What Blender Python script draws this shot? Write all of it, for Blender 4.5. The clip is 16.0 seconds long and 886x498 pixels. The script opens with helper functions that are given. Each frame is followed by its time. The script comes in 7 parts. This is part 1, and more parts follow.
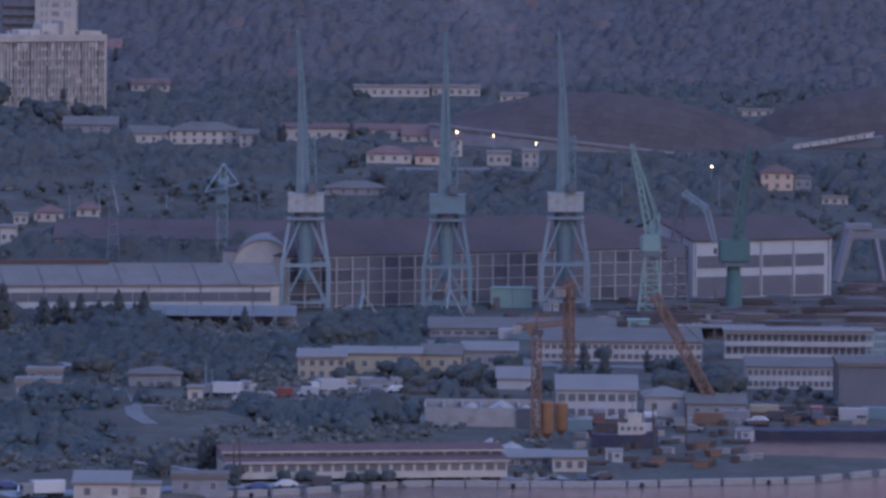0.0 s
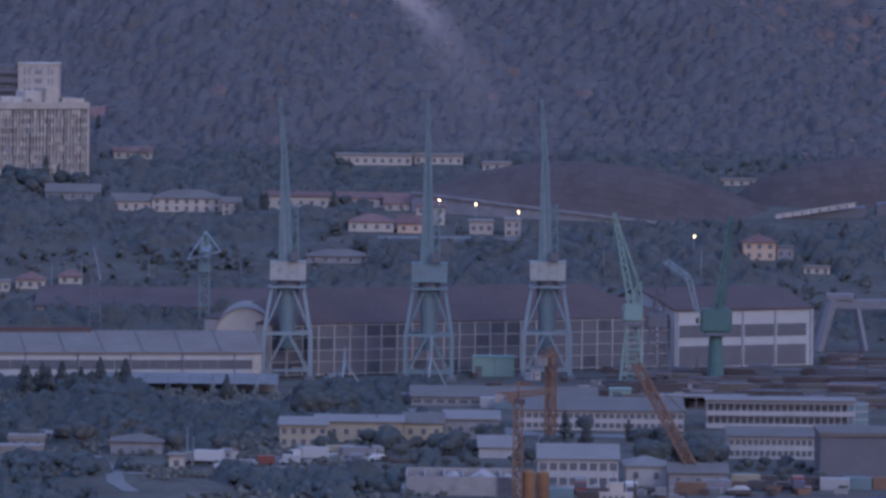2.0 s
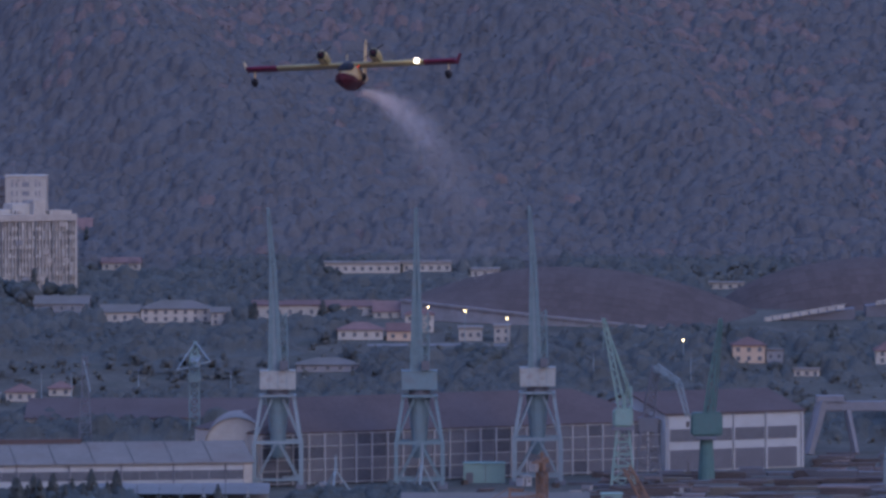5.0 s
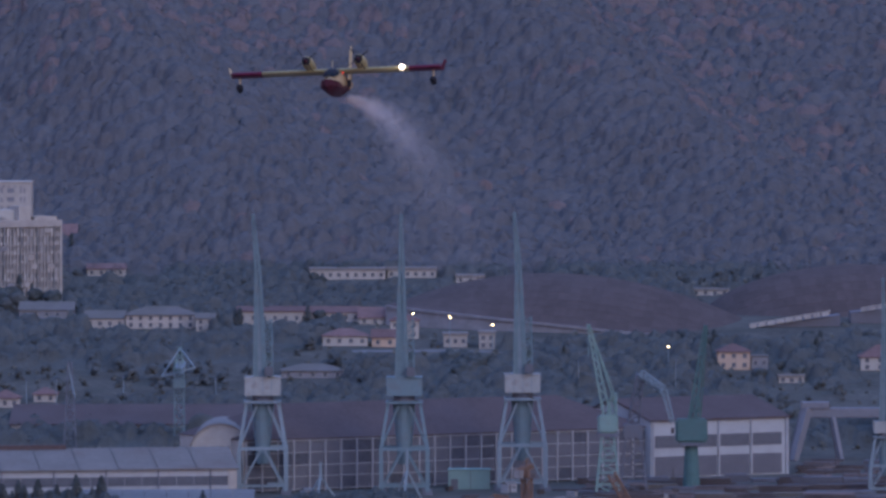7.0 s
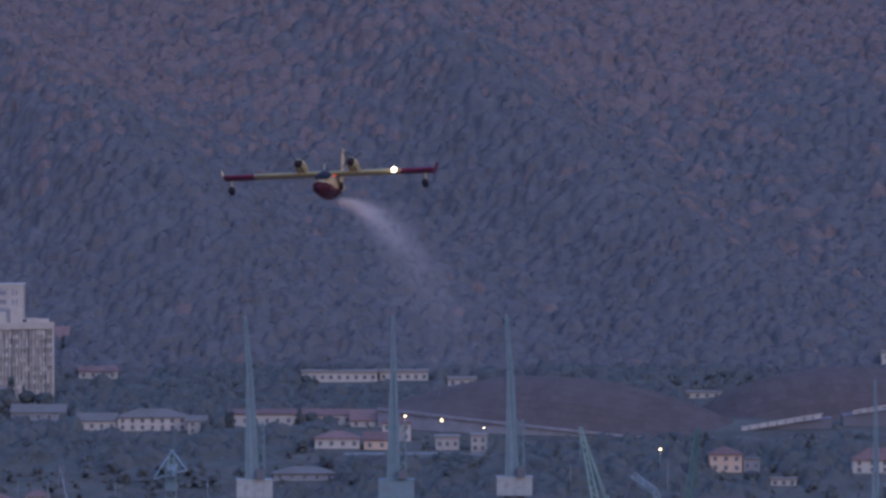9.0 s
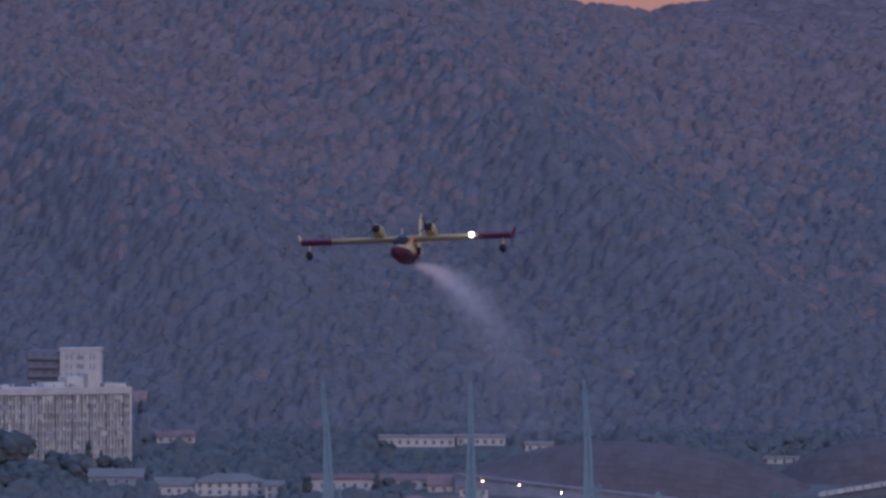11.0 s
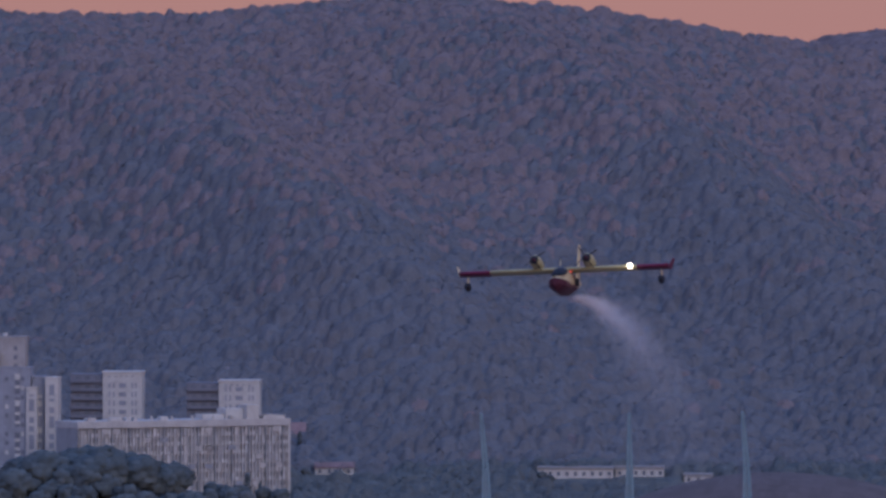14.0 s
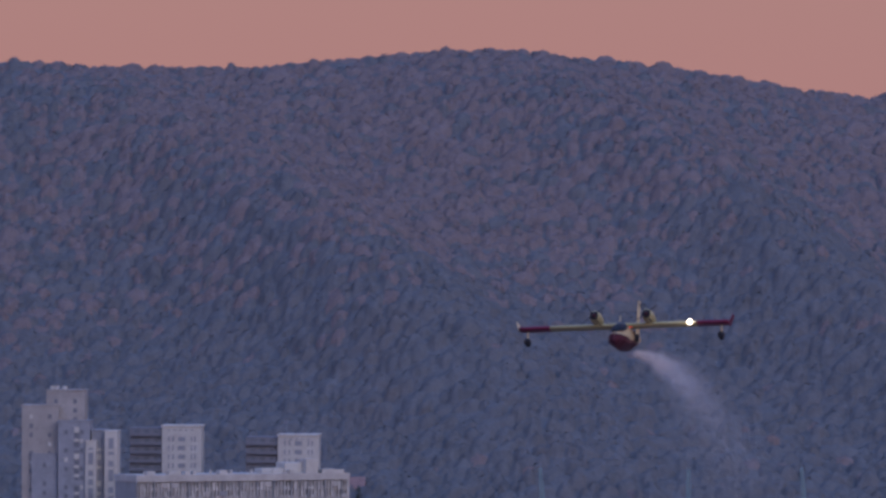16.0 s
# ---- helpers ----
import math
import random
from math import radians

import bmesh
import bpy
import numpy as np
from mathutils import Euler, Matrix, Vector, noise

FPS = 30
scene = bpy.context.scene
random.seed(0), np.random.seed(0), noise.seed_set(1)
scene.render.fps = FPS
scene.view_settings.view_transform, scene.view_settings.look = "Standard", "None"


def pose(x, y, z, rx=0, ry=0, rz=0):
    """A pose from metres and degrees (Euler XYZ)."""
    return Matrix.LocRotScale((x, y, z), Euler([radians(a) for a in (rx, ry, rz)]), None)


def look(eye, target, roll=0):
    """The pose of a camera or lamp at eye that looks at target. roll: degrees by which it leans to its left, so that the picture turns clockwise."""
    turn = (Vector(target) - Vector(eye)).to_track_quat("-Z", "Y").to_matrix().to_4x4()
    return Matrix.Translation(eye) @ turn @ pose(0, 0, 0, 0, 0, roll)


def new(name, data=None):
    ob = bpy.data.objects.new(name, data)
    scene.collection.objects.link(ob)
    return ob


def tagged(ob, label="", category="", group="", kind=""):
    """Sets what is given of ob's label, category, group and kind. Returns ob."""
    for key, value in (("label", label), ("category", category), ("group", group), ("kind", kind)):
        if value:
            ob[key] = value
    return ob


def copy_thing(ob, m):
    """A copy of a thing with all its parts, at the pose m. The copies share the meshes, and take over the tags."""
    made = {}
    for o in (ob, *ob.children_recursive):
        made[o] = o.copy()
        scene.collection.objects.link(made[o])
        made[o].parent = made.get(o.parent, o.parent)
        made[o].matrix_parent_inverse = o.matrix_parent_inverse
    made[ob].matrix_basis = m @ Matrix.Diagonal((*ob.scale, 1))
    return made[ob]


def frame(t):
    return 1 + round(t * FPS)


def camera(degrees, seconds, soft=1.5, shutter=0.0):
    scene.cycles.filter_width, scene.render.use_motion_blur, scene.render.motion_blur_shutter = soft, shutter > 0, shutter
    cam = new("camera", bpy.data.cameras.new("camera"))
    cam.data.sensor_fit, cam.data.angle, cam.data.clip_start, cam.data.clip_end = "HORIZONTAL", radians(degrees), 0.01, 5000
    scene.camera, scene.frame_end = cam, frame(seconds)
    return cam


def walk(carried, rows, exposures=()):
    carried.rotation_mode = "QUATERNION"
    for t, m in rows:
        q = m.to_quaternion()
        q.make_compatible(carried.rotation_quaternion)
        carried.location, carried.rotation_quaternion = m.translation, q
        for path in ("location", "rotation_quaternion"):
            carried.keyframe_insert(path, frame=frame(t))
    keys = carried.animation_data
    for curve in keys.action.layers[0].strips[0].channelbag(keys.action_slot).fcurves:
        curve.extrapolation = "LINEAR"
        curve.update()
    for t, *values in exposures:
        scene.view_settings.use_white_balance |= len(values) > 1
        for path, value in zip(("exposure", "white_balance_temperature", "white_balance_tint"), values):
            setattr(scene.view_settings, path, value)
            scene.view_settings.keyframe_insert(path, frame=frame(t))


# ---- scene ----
# A camera on a tripod, high over the bay, turned slowly after an aeroplane.
cam = camera(7.121, 16.0, soft=3.1)
EYE = 120.0
# seconds, yaw, pitch, roll
ROWS = [
    (0.0, 0.0000, -3.2931, -0.4500),
    (0.5, 0.1437, -3.0982, -0.3229),
    (1.0, 0.3986, -2.9329, -0.2223),
    (1.5, 0.2910, -2.8675, -0.3222),
    (2.0, -0.1339, -2.7402, -0.6441),
    (2.5, -0.4730, -2.5196, -0.5264),
    (3.0, -0.5689, -2.2933, -0.3737),
    (3.5, -0.7289, -2.2595, -0.1727),
    (4.0, -0.6707, -2.1769, -0.0172),
    (4.5, -0.3530, -1.9580, 0.0456),
    (4.7, -0.2526, -1.8997, 0.1047),
    (7.0, -0.3732, -1.8279, 0.0580),
    (7.5, -0.5445, -1.4855, 0.1183),
    (8.0, -0.6076, -1.1527, 0.0235),
    (8.2, -0.5559, -1.1229, -0.0152),
    (10.3, -0.2786, -0.6640, 0.1165),
    (10.5, -0.1651, -0.6060, -0.0154),
    (11.0, 0.1880, -0.4787, -0.0334),
    (11.5, 0.3209, -0.3155, 0.1946),
    (12.0, 0.3113, -0.2505, 0.4602),
    (12.5, 0.6866, -0.2511, 0.4877),
    (13.0, 1.2231, -0.4126, 0.4544),
    (13.5, 1.4606, -0.4065, 0.2310),
    (14.0, 1.4621, -0.2259, 0.0579),
    (14.5, 1.4387, -0.1583, -0.2434),
    (15.0, 1.5241, -0.1017, -0.3659),
    (15.5, 1.8034, 0.1142, -0.2837),
    (16.0, 1.9446, 0.2163, -0.1997),
]
walk(cam, [(t, pose(0, 0, EYE, 90 + pitch, roll, yaw)) for t, yaw, pitch, roll in ROWS])

# ---- light: afterglow, pink along the horizon and blue-violet above ----
world = bpy.data.worlds.new("dusk")
scene.world = world
world.use_nodes = True
wn, wl = world.node_tree.nodes, world.node_tree.links
wn.clear()
w_out = wn.new("ShaderNodeOutputWorld")
w_geo = wn.new("ShaderNodeTexCoord")
w_sep = wn.new("ShaderNodeSeparateXYZ")
w_ramp = wn.new("ShaderNodeValToRGB")
w_ramp.color_ramp.elements[0].position, w_ramp.color_ramp.elements[0].color = 0.0, (0.395, 0.197, 0.20, 1)
w_ramp.color_ramp.elements[1].position, w_ramp.color_ramp.elements[1].color = 0.8, (0.265, 0.56, 1.45, 1)
for at, col in ((0.12, (0.365, 0.205, 0.228, 1)), (0.38, (0.365, 0.425, 0.825, 1))):
    w_ramp.color_ramp.elements.new(at).color = col
w_bg = wn.new("ShaderNodeBackground")
w_bg.inputs["Strength"].default_value = 1.0
w_sky = wn.new("ShaderNodeTexSky")
w_sky.sky_type, w_sky.sun_disc = "NISHITA", False
w_sky.sun_elevation, w_sky.sun_rotation = radians(2.0), radians(138)
w_bg2 = wn.new("ShaderNodeBackground")
w_bg2.inputs["Strength"].default_value = 0.02
w_add = wn.new("ShaderNodeAddShader")
w_west = wn.new("ShaderNodeMapRange")
w_west.interpolation_type = "SMOOTHSTEP"
w_west.inputs[1].default_value, w_west.inputs[2].default_value = 0.1, -1.0
w_glow = wn.new("ShaderNodeBackground")
w_glow.inputs["Color"].default_value = (0.22, 0.27, 0.48, 1)
w_both = wn.new("ShaderNodeAddShader")
wl.new(w_sep.outputs["Y"], w_west.inputs[0])
wl.new(w_west.outputs[0], w_glow.inputs["Strength"])
wl.new(w_geo.outputs["Generated"], w_sep.inputs[0])
wl.new(w_sep.outputs["Z"], w_ramp.inputs[0])
wl.new(w_ramp.outputs[0], w_bg.inputs["Color"])
wl.new(w_sky.outputs[0], w_bg2.inputs["Color"])
wl.new(w_bg.outputs[0], w_both.inputs[0])
wl.new(w_glow.outputs[0], w_both.inputs[1])
wl.new(w_both.outputs[0], w_add.inputs[0])
wl.new(w_bg2.outputs[0], w_add.inputs[1])
wl.new(w_add.outputs[0], w_out.inputs["Surface"])

sun = new("sun", bpy.data.lights.new("sun", "SUN"))
sun.data.energy, sun.data.angle, sun.data.color = 0.8, radians(35), (0.90, 0.85, 0.90)
sun.matrix_basis = look((1500, 600, 1300), (0, 2600, 100))

# ---- materials ----
def mat(name, col, rough=0.8, metal=0.0, var=0.25, scale=0.6, bump=0.15, spec=0.06, stain=0.0, stain_col=(0.12, 0.07, 0.05), stain_scale=0.35, island=0.0, per=0.0, cells=0.0, cell_size=5.0, relief=0.3):
    """A worn surface: grain and broad mottling in its colour, fine relief, and stains on top."""
    m = bpy.data.materials.new(name)
    m.use_nodes = True
    n, l = m.node_tree.nodes, m.node_tree.links
    b = n["Principled BSDF"]
    b.inputs["Roughness"].default_value, b.inputs["Metallic"].default_value = rough, metal
    b.inputs["Specular IOR Level"].default_value = spec
    tc = n.new("ShaderNodeTexCoord")
    fine, broad = n.new("ShaderNodeTexNoise"), n.new("ShaderNodeTexNoise")
    fine.inputs["Scale"].default_value, fine.inputs["Detail"].default_value = scale * 6, 4
    broad.inputs["Scale"].default_value, broad.inputs["Detail"].default_value = scale * 0.7, 3
    for k in (fine, broad):
        l.new(tc.outputs["Object"], k.inputs["Vector"])
    mixv = n.new("ShaderNodeMath")
    mixv.operation = "ADD"
    l.new(fine.outputs[0], mixv.inputs[0])
    l.new(broad.outputs[0], mixv.inputs[1])
    rng = n.new("ShaderNodeMapRange")
    rng.inputs[1].default_value, rng.inputs[2].default_value = 0.6, 1.4
    rng.inputs[3].default_value, rng.inputs[4].default_value = 1 - var, 1 + var
    l.new(mixv.outputs[0], rng.inputs[0])
    value = rng.outputs[0]
    if cells:
        vo = n.new("ShaderNodeTexVoronoi")
        vo.inputs["Scale"].default_value = 1 / cell_size
        l.new(tc.outputs["Object"], vo.inputs["Vector"])
        vs = n.new("ShaderNodeSeparateColor")
        l.new(vo.outputs["Color"], vs.inputs[0])
        vr, vm = n.new("ShaderNodeMapRange"), n.new("ShaderNodeMath")
        vr.inputs[3].default_value, vr.inputs[4].default_value = 1 - cells, 1 + cells
        vm.operation = "MULTIPLY"
        l.new(vs.outputs[0], vr.inputs[0])
        l.new(value, vm.inputs[0])
        l.new(vr.outputs[0], vm.inputs[1])
        value = vm.outputs[0]
    for amount, node, out in ((island, "ShaderNodeNewGeometry", "Random Per Island"), (per, "ShaderNodeObjectInfo", "Random")):
        if amount:
            r = n.new(node)
            rr = n.new("ShaderNodeMapRange")
            rr.inputs[3].default_value, rr.inputs[4].default_value = 1 - amount, 1 + amount
            l.new(r.outputs[out], rr.inputs[0])
            mu = n.new("ShaderNodeMath")
            mu.operation = "MULTIPLY"
            l.new(value, mu.inputs[0])
            l.new(rr.outputs[0], mu.inputs[1])
            value = mu.outputs[0]
    tint = n.new("ShaderNodeVectorMath")
    tint.operation = "SCALE"
    tint.inputs[0].default_value = col
    l.new(value, tint.inputs["Scale"])
    colour = tint.outputs[0]
    if stain:
        sn = n.new("ShaderNodeTexNoise")
        sn.inputs["Scale"].default_value, sn.inputs["Detail"].default_value = stain_scale, 6
        l.new(tc.outputs["Object"], sn.inputs["Vector"])
        sr = n.new("ShaderNodeMapRange")
        sr.inputs[1].default_value, sr.inputs[2].default_value, sr.inputs[4].default_value = 0.5, 0.72, stain
        l.new(sn.outputs[0], sr.inputs[0])
        mx = n.new("ShaderNodeMix")
        mx.data_type = "RGBA"
        l.new(sr.outputs[0], mx.inputs[0])
        l.new(colour, mx.inputs[6])
        mx.inputs[7].default_value = (*stain_col, 1)
        colour = mx.outputs[2]
    l.new(colour, b.inputs["Base Color"])
    if bump:
        bp = n.new("ShaderNodeBump")
        bp.inputs["Strength"].default_value, bp.inputs["Distance"].default_value = bump, relief
        l.new(fine.outputs[0], bp.inputs["Height"])
        l.new(bp.outputs[0], b.inputs["Normal"])
    return m


def lamp_mat(name, col, power):
    m = bpy.data.materials.new(name)
    m.use_nodes = True
    b = m.node_tree.nodes["Principled BSDF"]
    b.inputs["Base Color"].default_value = (*col, 1)
    b.inputs["Emission Color"].default_value = (*col, 1)
    b.inputs["Emission Strength"].default_value = power
    return m


# the hill's haze, thinner towards the top, is put into these two leaf colours
LEAF_HILL = mat("hazy_forest_tint", (0.115, 0.109, 0.111), 0.9, relief=0.45, var=0.16, scale=0.14, bump=0.3, spec=0.0, island=0.1, cells=0.05, cell_size=4.0, stain=0.3, stain_col=(0.14, 0.114, 0.106), stain_scale=0.03)
LEAF_UPHILL = mat("less_hazy_forest_tint", (0.158, 0.120, 0.115), 0.9, relief=0.45, var=0.16, scale=0.14, bump=0.3, spec=0.0, island=0.1, cells=0.05, cell_size=4.0)
# distance haze is put into this paler leaf colour
LEAF_FAR = mat("haze_lightened_forest", (0.150, 0.112, 0.108), 0.9, var=0.15, scale=0.1, bump=0.5, spec=0.0, cells=0.12, cell_size=8.0)
LEAF_A = mat("broad_leaves", (0.094, 0.095, 0.090), 0.85, relief=0.6, var=0.25, scale=0.25, bump=0.4, spec=0.05, island=0.2)
LEAF_B = mat("dark_needles", (0.082, 0.090, 0.088), 0.85, relief=0.6, var=0.3, scale=0.3, bump=0.4, spec=0.05, island=0.25)
BARK = mat("bark", (0.10, 0.08, 0.07), 0.9, scale=2)
SCRUB = mat("scrub", (0.12, 0.112, 0.095), 0.9, var=0.35, scale=0.3, bump=0.4, spec=0.1, island=0.4)
EARTH = mat("earth", (0.108, 0.096, 0.082), 0.95, var=0.4, scale=0.08, bump=0.4, stain=0.75, stain_col=(0.078, 0.078, 0.066), stain_scale=0.07)
CONCRETE = mat("concrete", (0.30, 0.28, 0.27), 0.85, var=0.2, scale=0.4, stain=0.5, stain_col=(0.16, 0.14, 0.13))
ROAD = mat("pale_road", (0.185, 0.172, 0.165), 0.9, var=0.2, scale=0.3, stain=0.3, stain_col=(0.16, 0.15, 0.15))
WHITE = mat("white_paint", (0.44, 0.392, 0.345), 0.7, var=0.15, scale=0.3, stain=0.35, stain_col=(0.30, 0.25, 0.22))
PANEL_WHITE = mat("white_cladding", (0.38, 0.37, 0.37), 0.6, var=0.12, scale=0.3, stain=0.3, stain_col=(0.26, 0.23, 0.23))
CREAM = mat("cream_render", (0.42, 0.385, 0.345), 0.8, var=0.15, scale=0.4, stain=0.3, stain_col=(0.32, 0.26, 0.22), per=0.12)
YELLOW_WALL = mat("yellow_render", (0.35, 0.305, 0.235), 0.8, var=0.15, scale=0.4, stain=0.35, stain_col=(0.32, 0.24, 0.16))
PEACH = mat("peach_render_and_lamplight", (0.50, 0.37, 0.28), 0.8, var=0.12, scale=0.4)
GREY_WALL = mat("grey_render", (0.24, 0.235, 0.25), 0.8, var=0.18, scale=0.4, stain=0.35, stain_col=(0.15, 0.14, 0.14))
GREY_DARK = mat("dark_grey_cladding_and_shade", (0.15, 0.145, 0.16), 0.7, var=0.12, scale=0.3)
TILE_RED = mat("red_tiles", (0.19, 0.115, 0.105), 0.85, var=0.25, scale=0.7, stain=0.3, stain_col=(0.13, 0.08, 0.07), per=0.15)
ROOF_RUST = mat("rusty_brown_roof", (0.112, 0.080, 0.076), 0.8, var=0.2, scale=0.15, stain=0.5, stain_col=(0.11, 0.085, 0.085), stain_scale=0.1)
ROOF_MAROON = mat("maroon_roof", (0.15, 0.092, 0.086), 0.8, var=0.2, scale=0.3, stain=0.4, stain_col=(0.13, 0.07, 0.08))
ROOF_PALE = mat("pale_sheet_roof", (0.225, 0.20, 0.182), 0.6, var=0.12, scale=0.2, stain=0.5, stain_col=(0.24, 0.20, 0.19), stain_scale=0.12)
ROOF_GREY = mat("grey_sheet_roof", (0.158, 0.138, 0.122), 0.7, var=0.18, scale=0.2, stain=0.5, stain_col=(0.15, 0.13, 0.13), stain_scale=0.12)
GLASS_DARK = mat("dark_glazing", (0.122, 0.126, 0.142), 0.25, var=0.2, scale=0.4, bump=0.0, spec=0.5)
# shade of a hall's inside, put into a surface colour
SHADE_IN = mat("painted_dim_interior", (0.10, 0.10, 0.115), 0.9, var=0.3, scale=0.15)
STEEL_TEAL = mat("teal_crane_paint", (0.17, 0.235, 0.255), 0.6, var=0.2, scale=0.5, stain=0.4, stain_col=(0.14, 0.12, 0.12))
STEEL_PALE = mat("pale_crane_paint", (0.235, 0.285, 0.305), 0.6, var=0.2, scale=0.5, stain=0.3, stain_col=(0.16, 0.14, 0.14))
STEEL_GREEN = mat("green_crane_paint", (0.10, 0.172, 0.165), 0.6, var=0.2, scale=0.5, stain=0.3, stain_col=(0.09, 0.08, 0.08))
STEEL_LIGHTGREEN = mat("light_green_crane_paint", (0.22, 0.32, 0.29), 0.6, var=0.2, scale=0.5, stain=0.3, stain_col=(0.15, 0.14, 0.13))
STEEL_GREY = mat("grey_steel", (0.16, 0.165, 0.19), 0.6, var=0.2, scale=0.5, stain=0.3, stain_col=(0.12, 0.09, 0.08))
STEEL_ORANGE = mat("orange_crane_paint", (0.215, 0.135, 0.10), 0.6, var=0.2, scale=0.5, stain=0.4, stain_col=(0.18, 0.11, 0.08))
STEEL_YELLOW = mat("yellow_plant_paint", (0.25, 0.135, 0.075), 0.6, var=0.2, scale=0.5, stain=0.4, stain_col=(0.24, 0.15, 0.08))
STEEL_RUST = mat("rusty_steel", (0.12, 0.098, 0.095), 0.85, var=0.35, scale=0.4, island=0.35)
HOUSE_PALE = mat("weathered_white_steel", (0.345, 0.345, 0.325), 0.7, var=0.15, scale=0.5, stain=0.55, stain_col=(0.22, 0.15, 0.12), stain_scale=0.5)
ROOF_SHELL = mat("stadium_roof_panels", (0.104, 0.076, 0.070), 0.8, var=0.2, scale=0.08, island=0.1, stain=0.4, stain_col=(0.085, 0.066, 0.064), stain_scale=0.06)
GLASS_WARM = lamp_mat("sodium_lamp", (1.0, 0.72, 0.38), 12)

# ---- helpers of the scene ----
def part(name, bm, material, parent=None, label="", smooth=False):
    """Links a bmesh as one mesh object, under a thing or a part."""
    me = bpy.data.meshes.new(name)
    bm.normal_update()
    bm.to_mesh(me)
    bm.free()
    me.materials.append(material)
    if smooth:
        me.polygons.foreach_set("use_smooth", [True] * len(me.polygons))
    ob = new(name, me)
    ob.parent = parent
    if label:
        tagged(ob, label)
    return ob


def array_mesh(name, verts, faces, material, smooth=False):
    me = bpy.data.meshes.new(name)
    verts, faces = np.asarray(verts, np.float32), np.asarray(faces, np.int32)
    k = faces.shape[1]
    me.vertices.add(len(verts))
    me.vertices.foreach_set("co", verts.ravel())
    me.loops.add(faces.size)
    me.loops.foreach_set("vertex_index", faces.ravel())
    me.polygons.add(len(faces))
    me.polygons.foreach_set("loop_start", np.arange(0, faces.size, k, dtype=np.int32))
    me.polygons.foreach_set("use_smooth", np.full(len(faces), smooth))
    me.update(calc_edges=True)
    me.materials.append(material)
    return me


def thing(name, m, label, category, group="", kind=""):
    ob = new(name)
    ob.matrix_basis = m
    return tagged(ob, label, category, group, kind)


def box(bm, x0, x1, y0, y1, z0, z1):
    v = [bm.verts.new((x, y, z)) for z in (z0, z1) for x, y in ((x0, y0), (x1, y0), (x1, y1), (x0, y1))]
    for f in ((3, 2, 1, 0), (4, 5, 6, 7), (0, 1, 5, 4), (1, 2, 6, 5), (2, 3, 7, 6), (3, 0, 4, 7)):
        bm.faces.new([v[i] for i in f])
    return bm


def boxes(*dims):
    bm = bmesh.new()
    for d in dims:
        box(bm, *d)
    return bm


def beam(bm, a, b, w, w2=None):
    """A square bar from a to b."""
    a, b = Vector(a), Vector(b)
    w2 = w if w2 is None else w2
    way = (b - a).normalized()
    side = way.cross((0, 0, 1) if abs(way.z) < 0.95 else (0, 1, 0)).normalized()
    up = side.cross(way)
    ends = []
    for p, s in ((a, w), (b, w2)):
        ends.append([bm.verts.new(p + side * i * s / 2 + up * j * s / 2) for i, j in ((-1, -1), (1, -1), (1, 1), (-1, 1))])
    p, q = ends
    bm.faces.new(p[::-1])
    bm.faces.new(q)
    for i in range(4):
        bm.faces.new((p[i], p[(i + 1) % 4], q[(i + 1) % 4], q[i]))
    return bm


def tube(bm, a, b, r0, r1=None, n=12):
    a, b = Vector(a), Vector(b)
    r1 = r0 if r1 is None else r1
    way = (b - a).normalized()
    side = way.cross((0, 0, 1) if abs(way.z) < 0.95 else (0, 1, 0)).normalized()
    up = side.cross(way)
    p, q = [[bm.verts.new(c + (side * math.cos(t) + up * math.sin(t)) * r) for t in (2 * math.pi * i / n for i in range(n))] for c, r in ((a, r0), (b, max(r1, 0.01)))]
    bm.faces.new(p[::-1])
    bm.faces.new(q)
    for i in range(n):
        bm.faces.new((p[i], p[(i + 1) % n], q[(i + 1) % n], q[i]))
    return bm


def lattice(bm, a, b, w0, w1, n, t, d0=None, d1=None):
    """A four-chord lattice girder from a to b, w wide and d deep at its two ends."""
    a, b = Vector(a), Vector(b)
    d0, d1 = d0 or w0, d1 or w1
    way = (b - a).normalized()
    side = Vector((1, 0, 0)) if abs(way.x) < 0.9 else Vector((0, 0, 1))
    side = (side - way * side.dot(way)).normalized()
    up = way.cross(side)
    rings = []
    for i in range(n + 1):
        s = i / n
        c, w, d = a.lerp(b, s), w0 + (w1 - w0) * s, d0 + (d1 - d0) * s
        rings.append([c + side * w / 2 * sx + up * d / 2 * sy for sx, sy in ((-1, -1), (1, -1), (1, 1), (-1, 1))])
    for k in range(4):
        beam(bm, rings[0][k], rings[-1][k], t)
    for i in range(n):
        for k in range(4):
            p, q = (k, (k + 1) % 4) if (i + k) % 2 else ((k + 1) % 4, k)
            beam(bm, rings[i][p], rings[i + 1][q], t * 0.6)
            beam(bm, rings[i][k], rings[i][(k + 1) % 4], t * 0.6)
    return bm


def gable(bm, x0, x1, y0, y1, z, h, over=0.4, thick=0.25):
    """A pitched roof with its ridge along x."""
    ym = (y0 + y1) / 2
    x0, x1, y0, y1 = x0 - over, x1 + over, y0 - over, y1 + over
    low, top = z - 0.05, z + h
    sec = [(y0, low), (ym, top), (y1, low), (y1, low + thick), (ym, top + thick), (y0, low + thick)]
    a, b = [[bm.verts.new((x, y, zz)) for y, zz in sec] for x in (x0, x1)]
    for i in range(6):
        j = (i + 1) % 6
        bm.faces.new((a[i], a[j], b[j], b[i]))
    for e, flip in ((a, True), (b, False)):
        for quad in ((0, 1, 4, 5), (1, 2, 3, 4)):
            f = [e[i] for i in quad]
            bm.faces.new(f[::-1] if flip else f)
    return bm


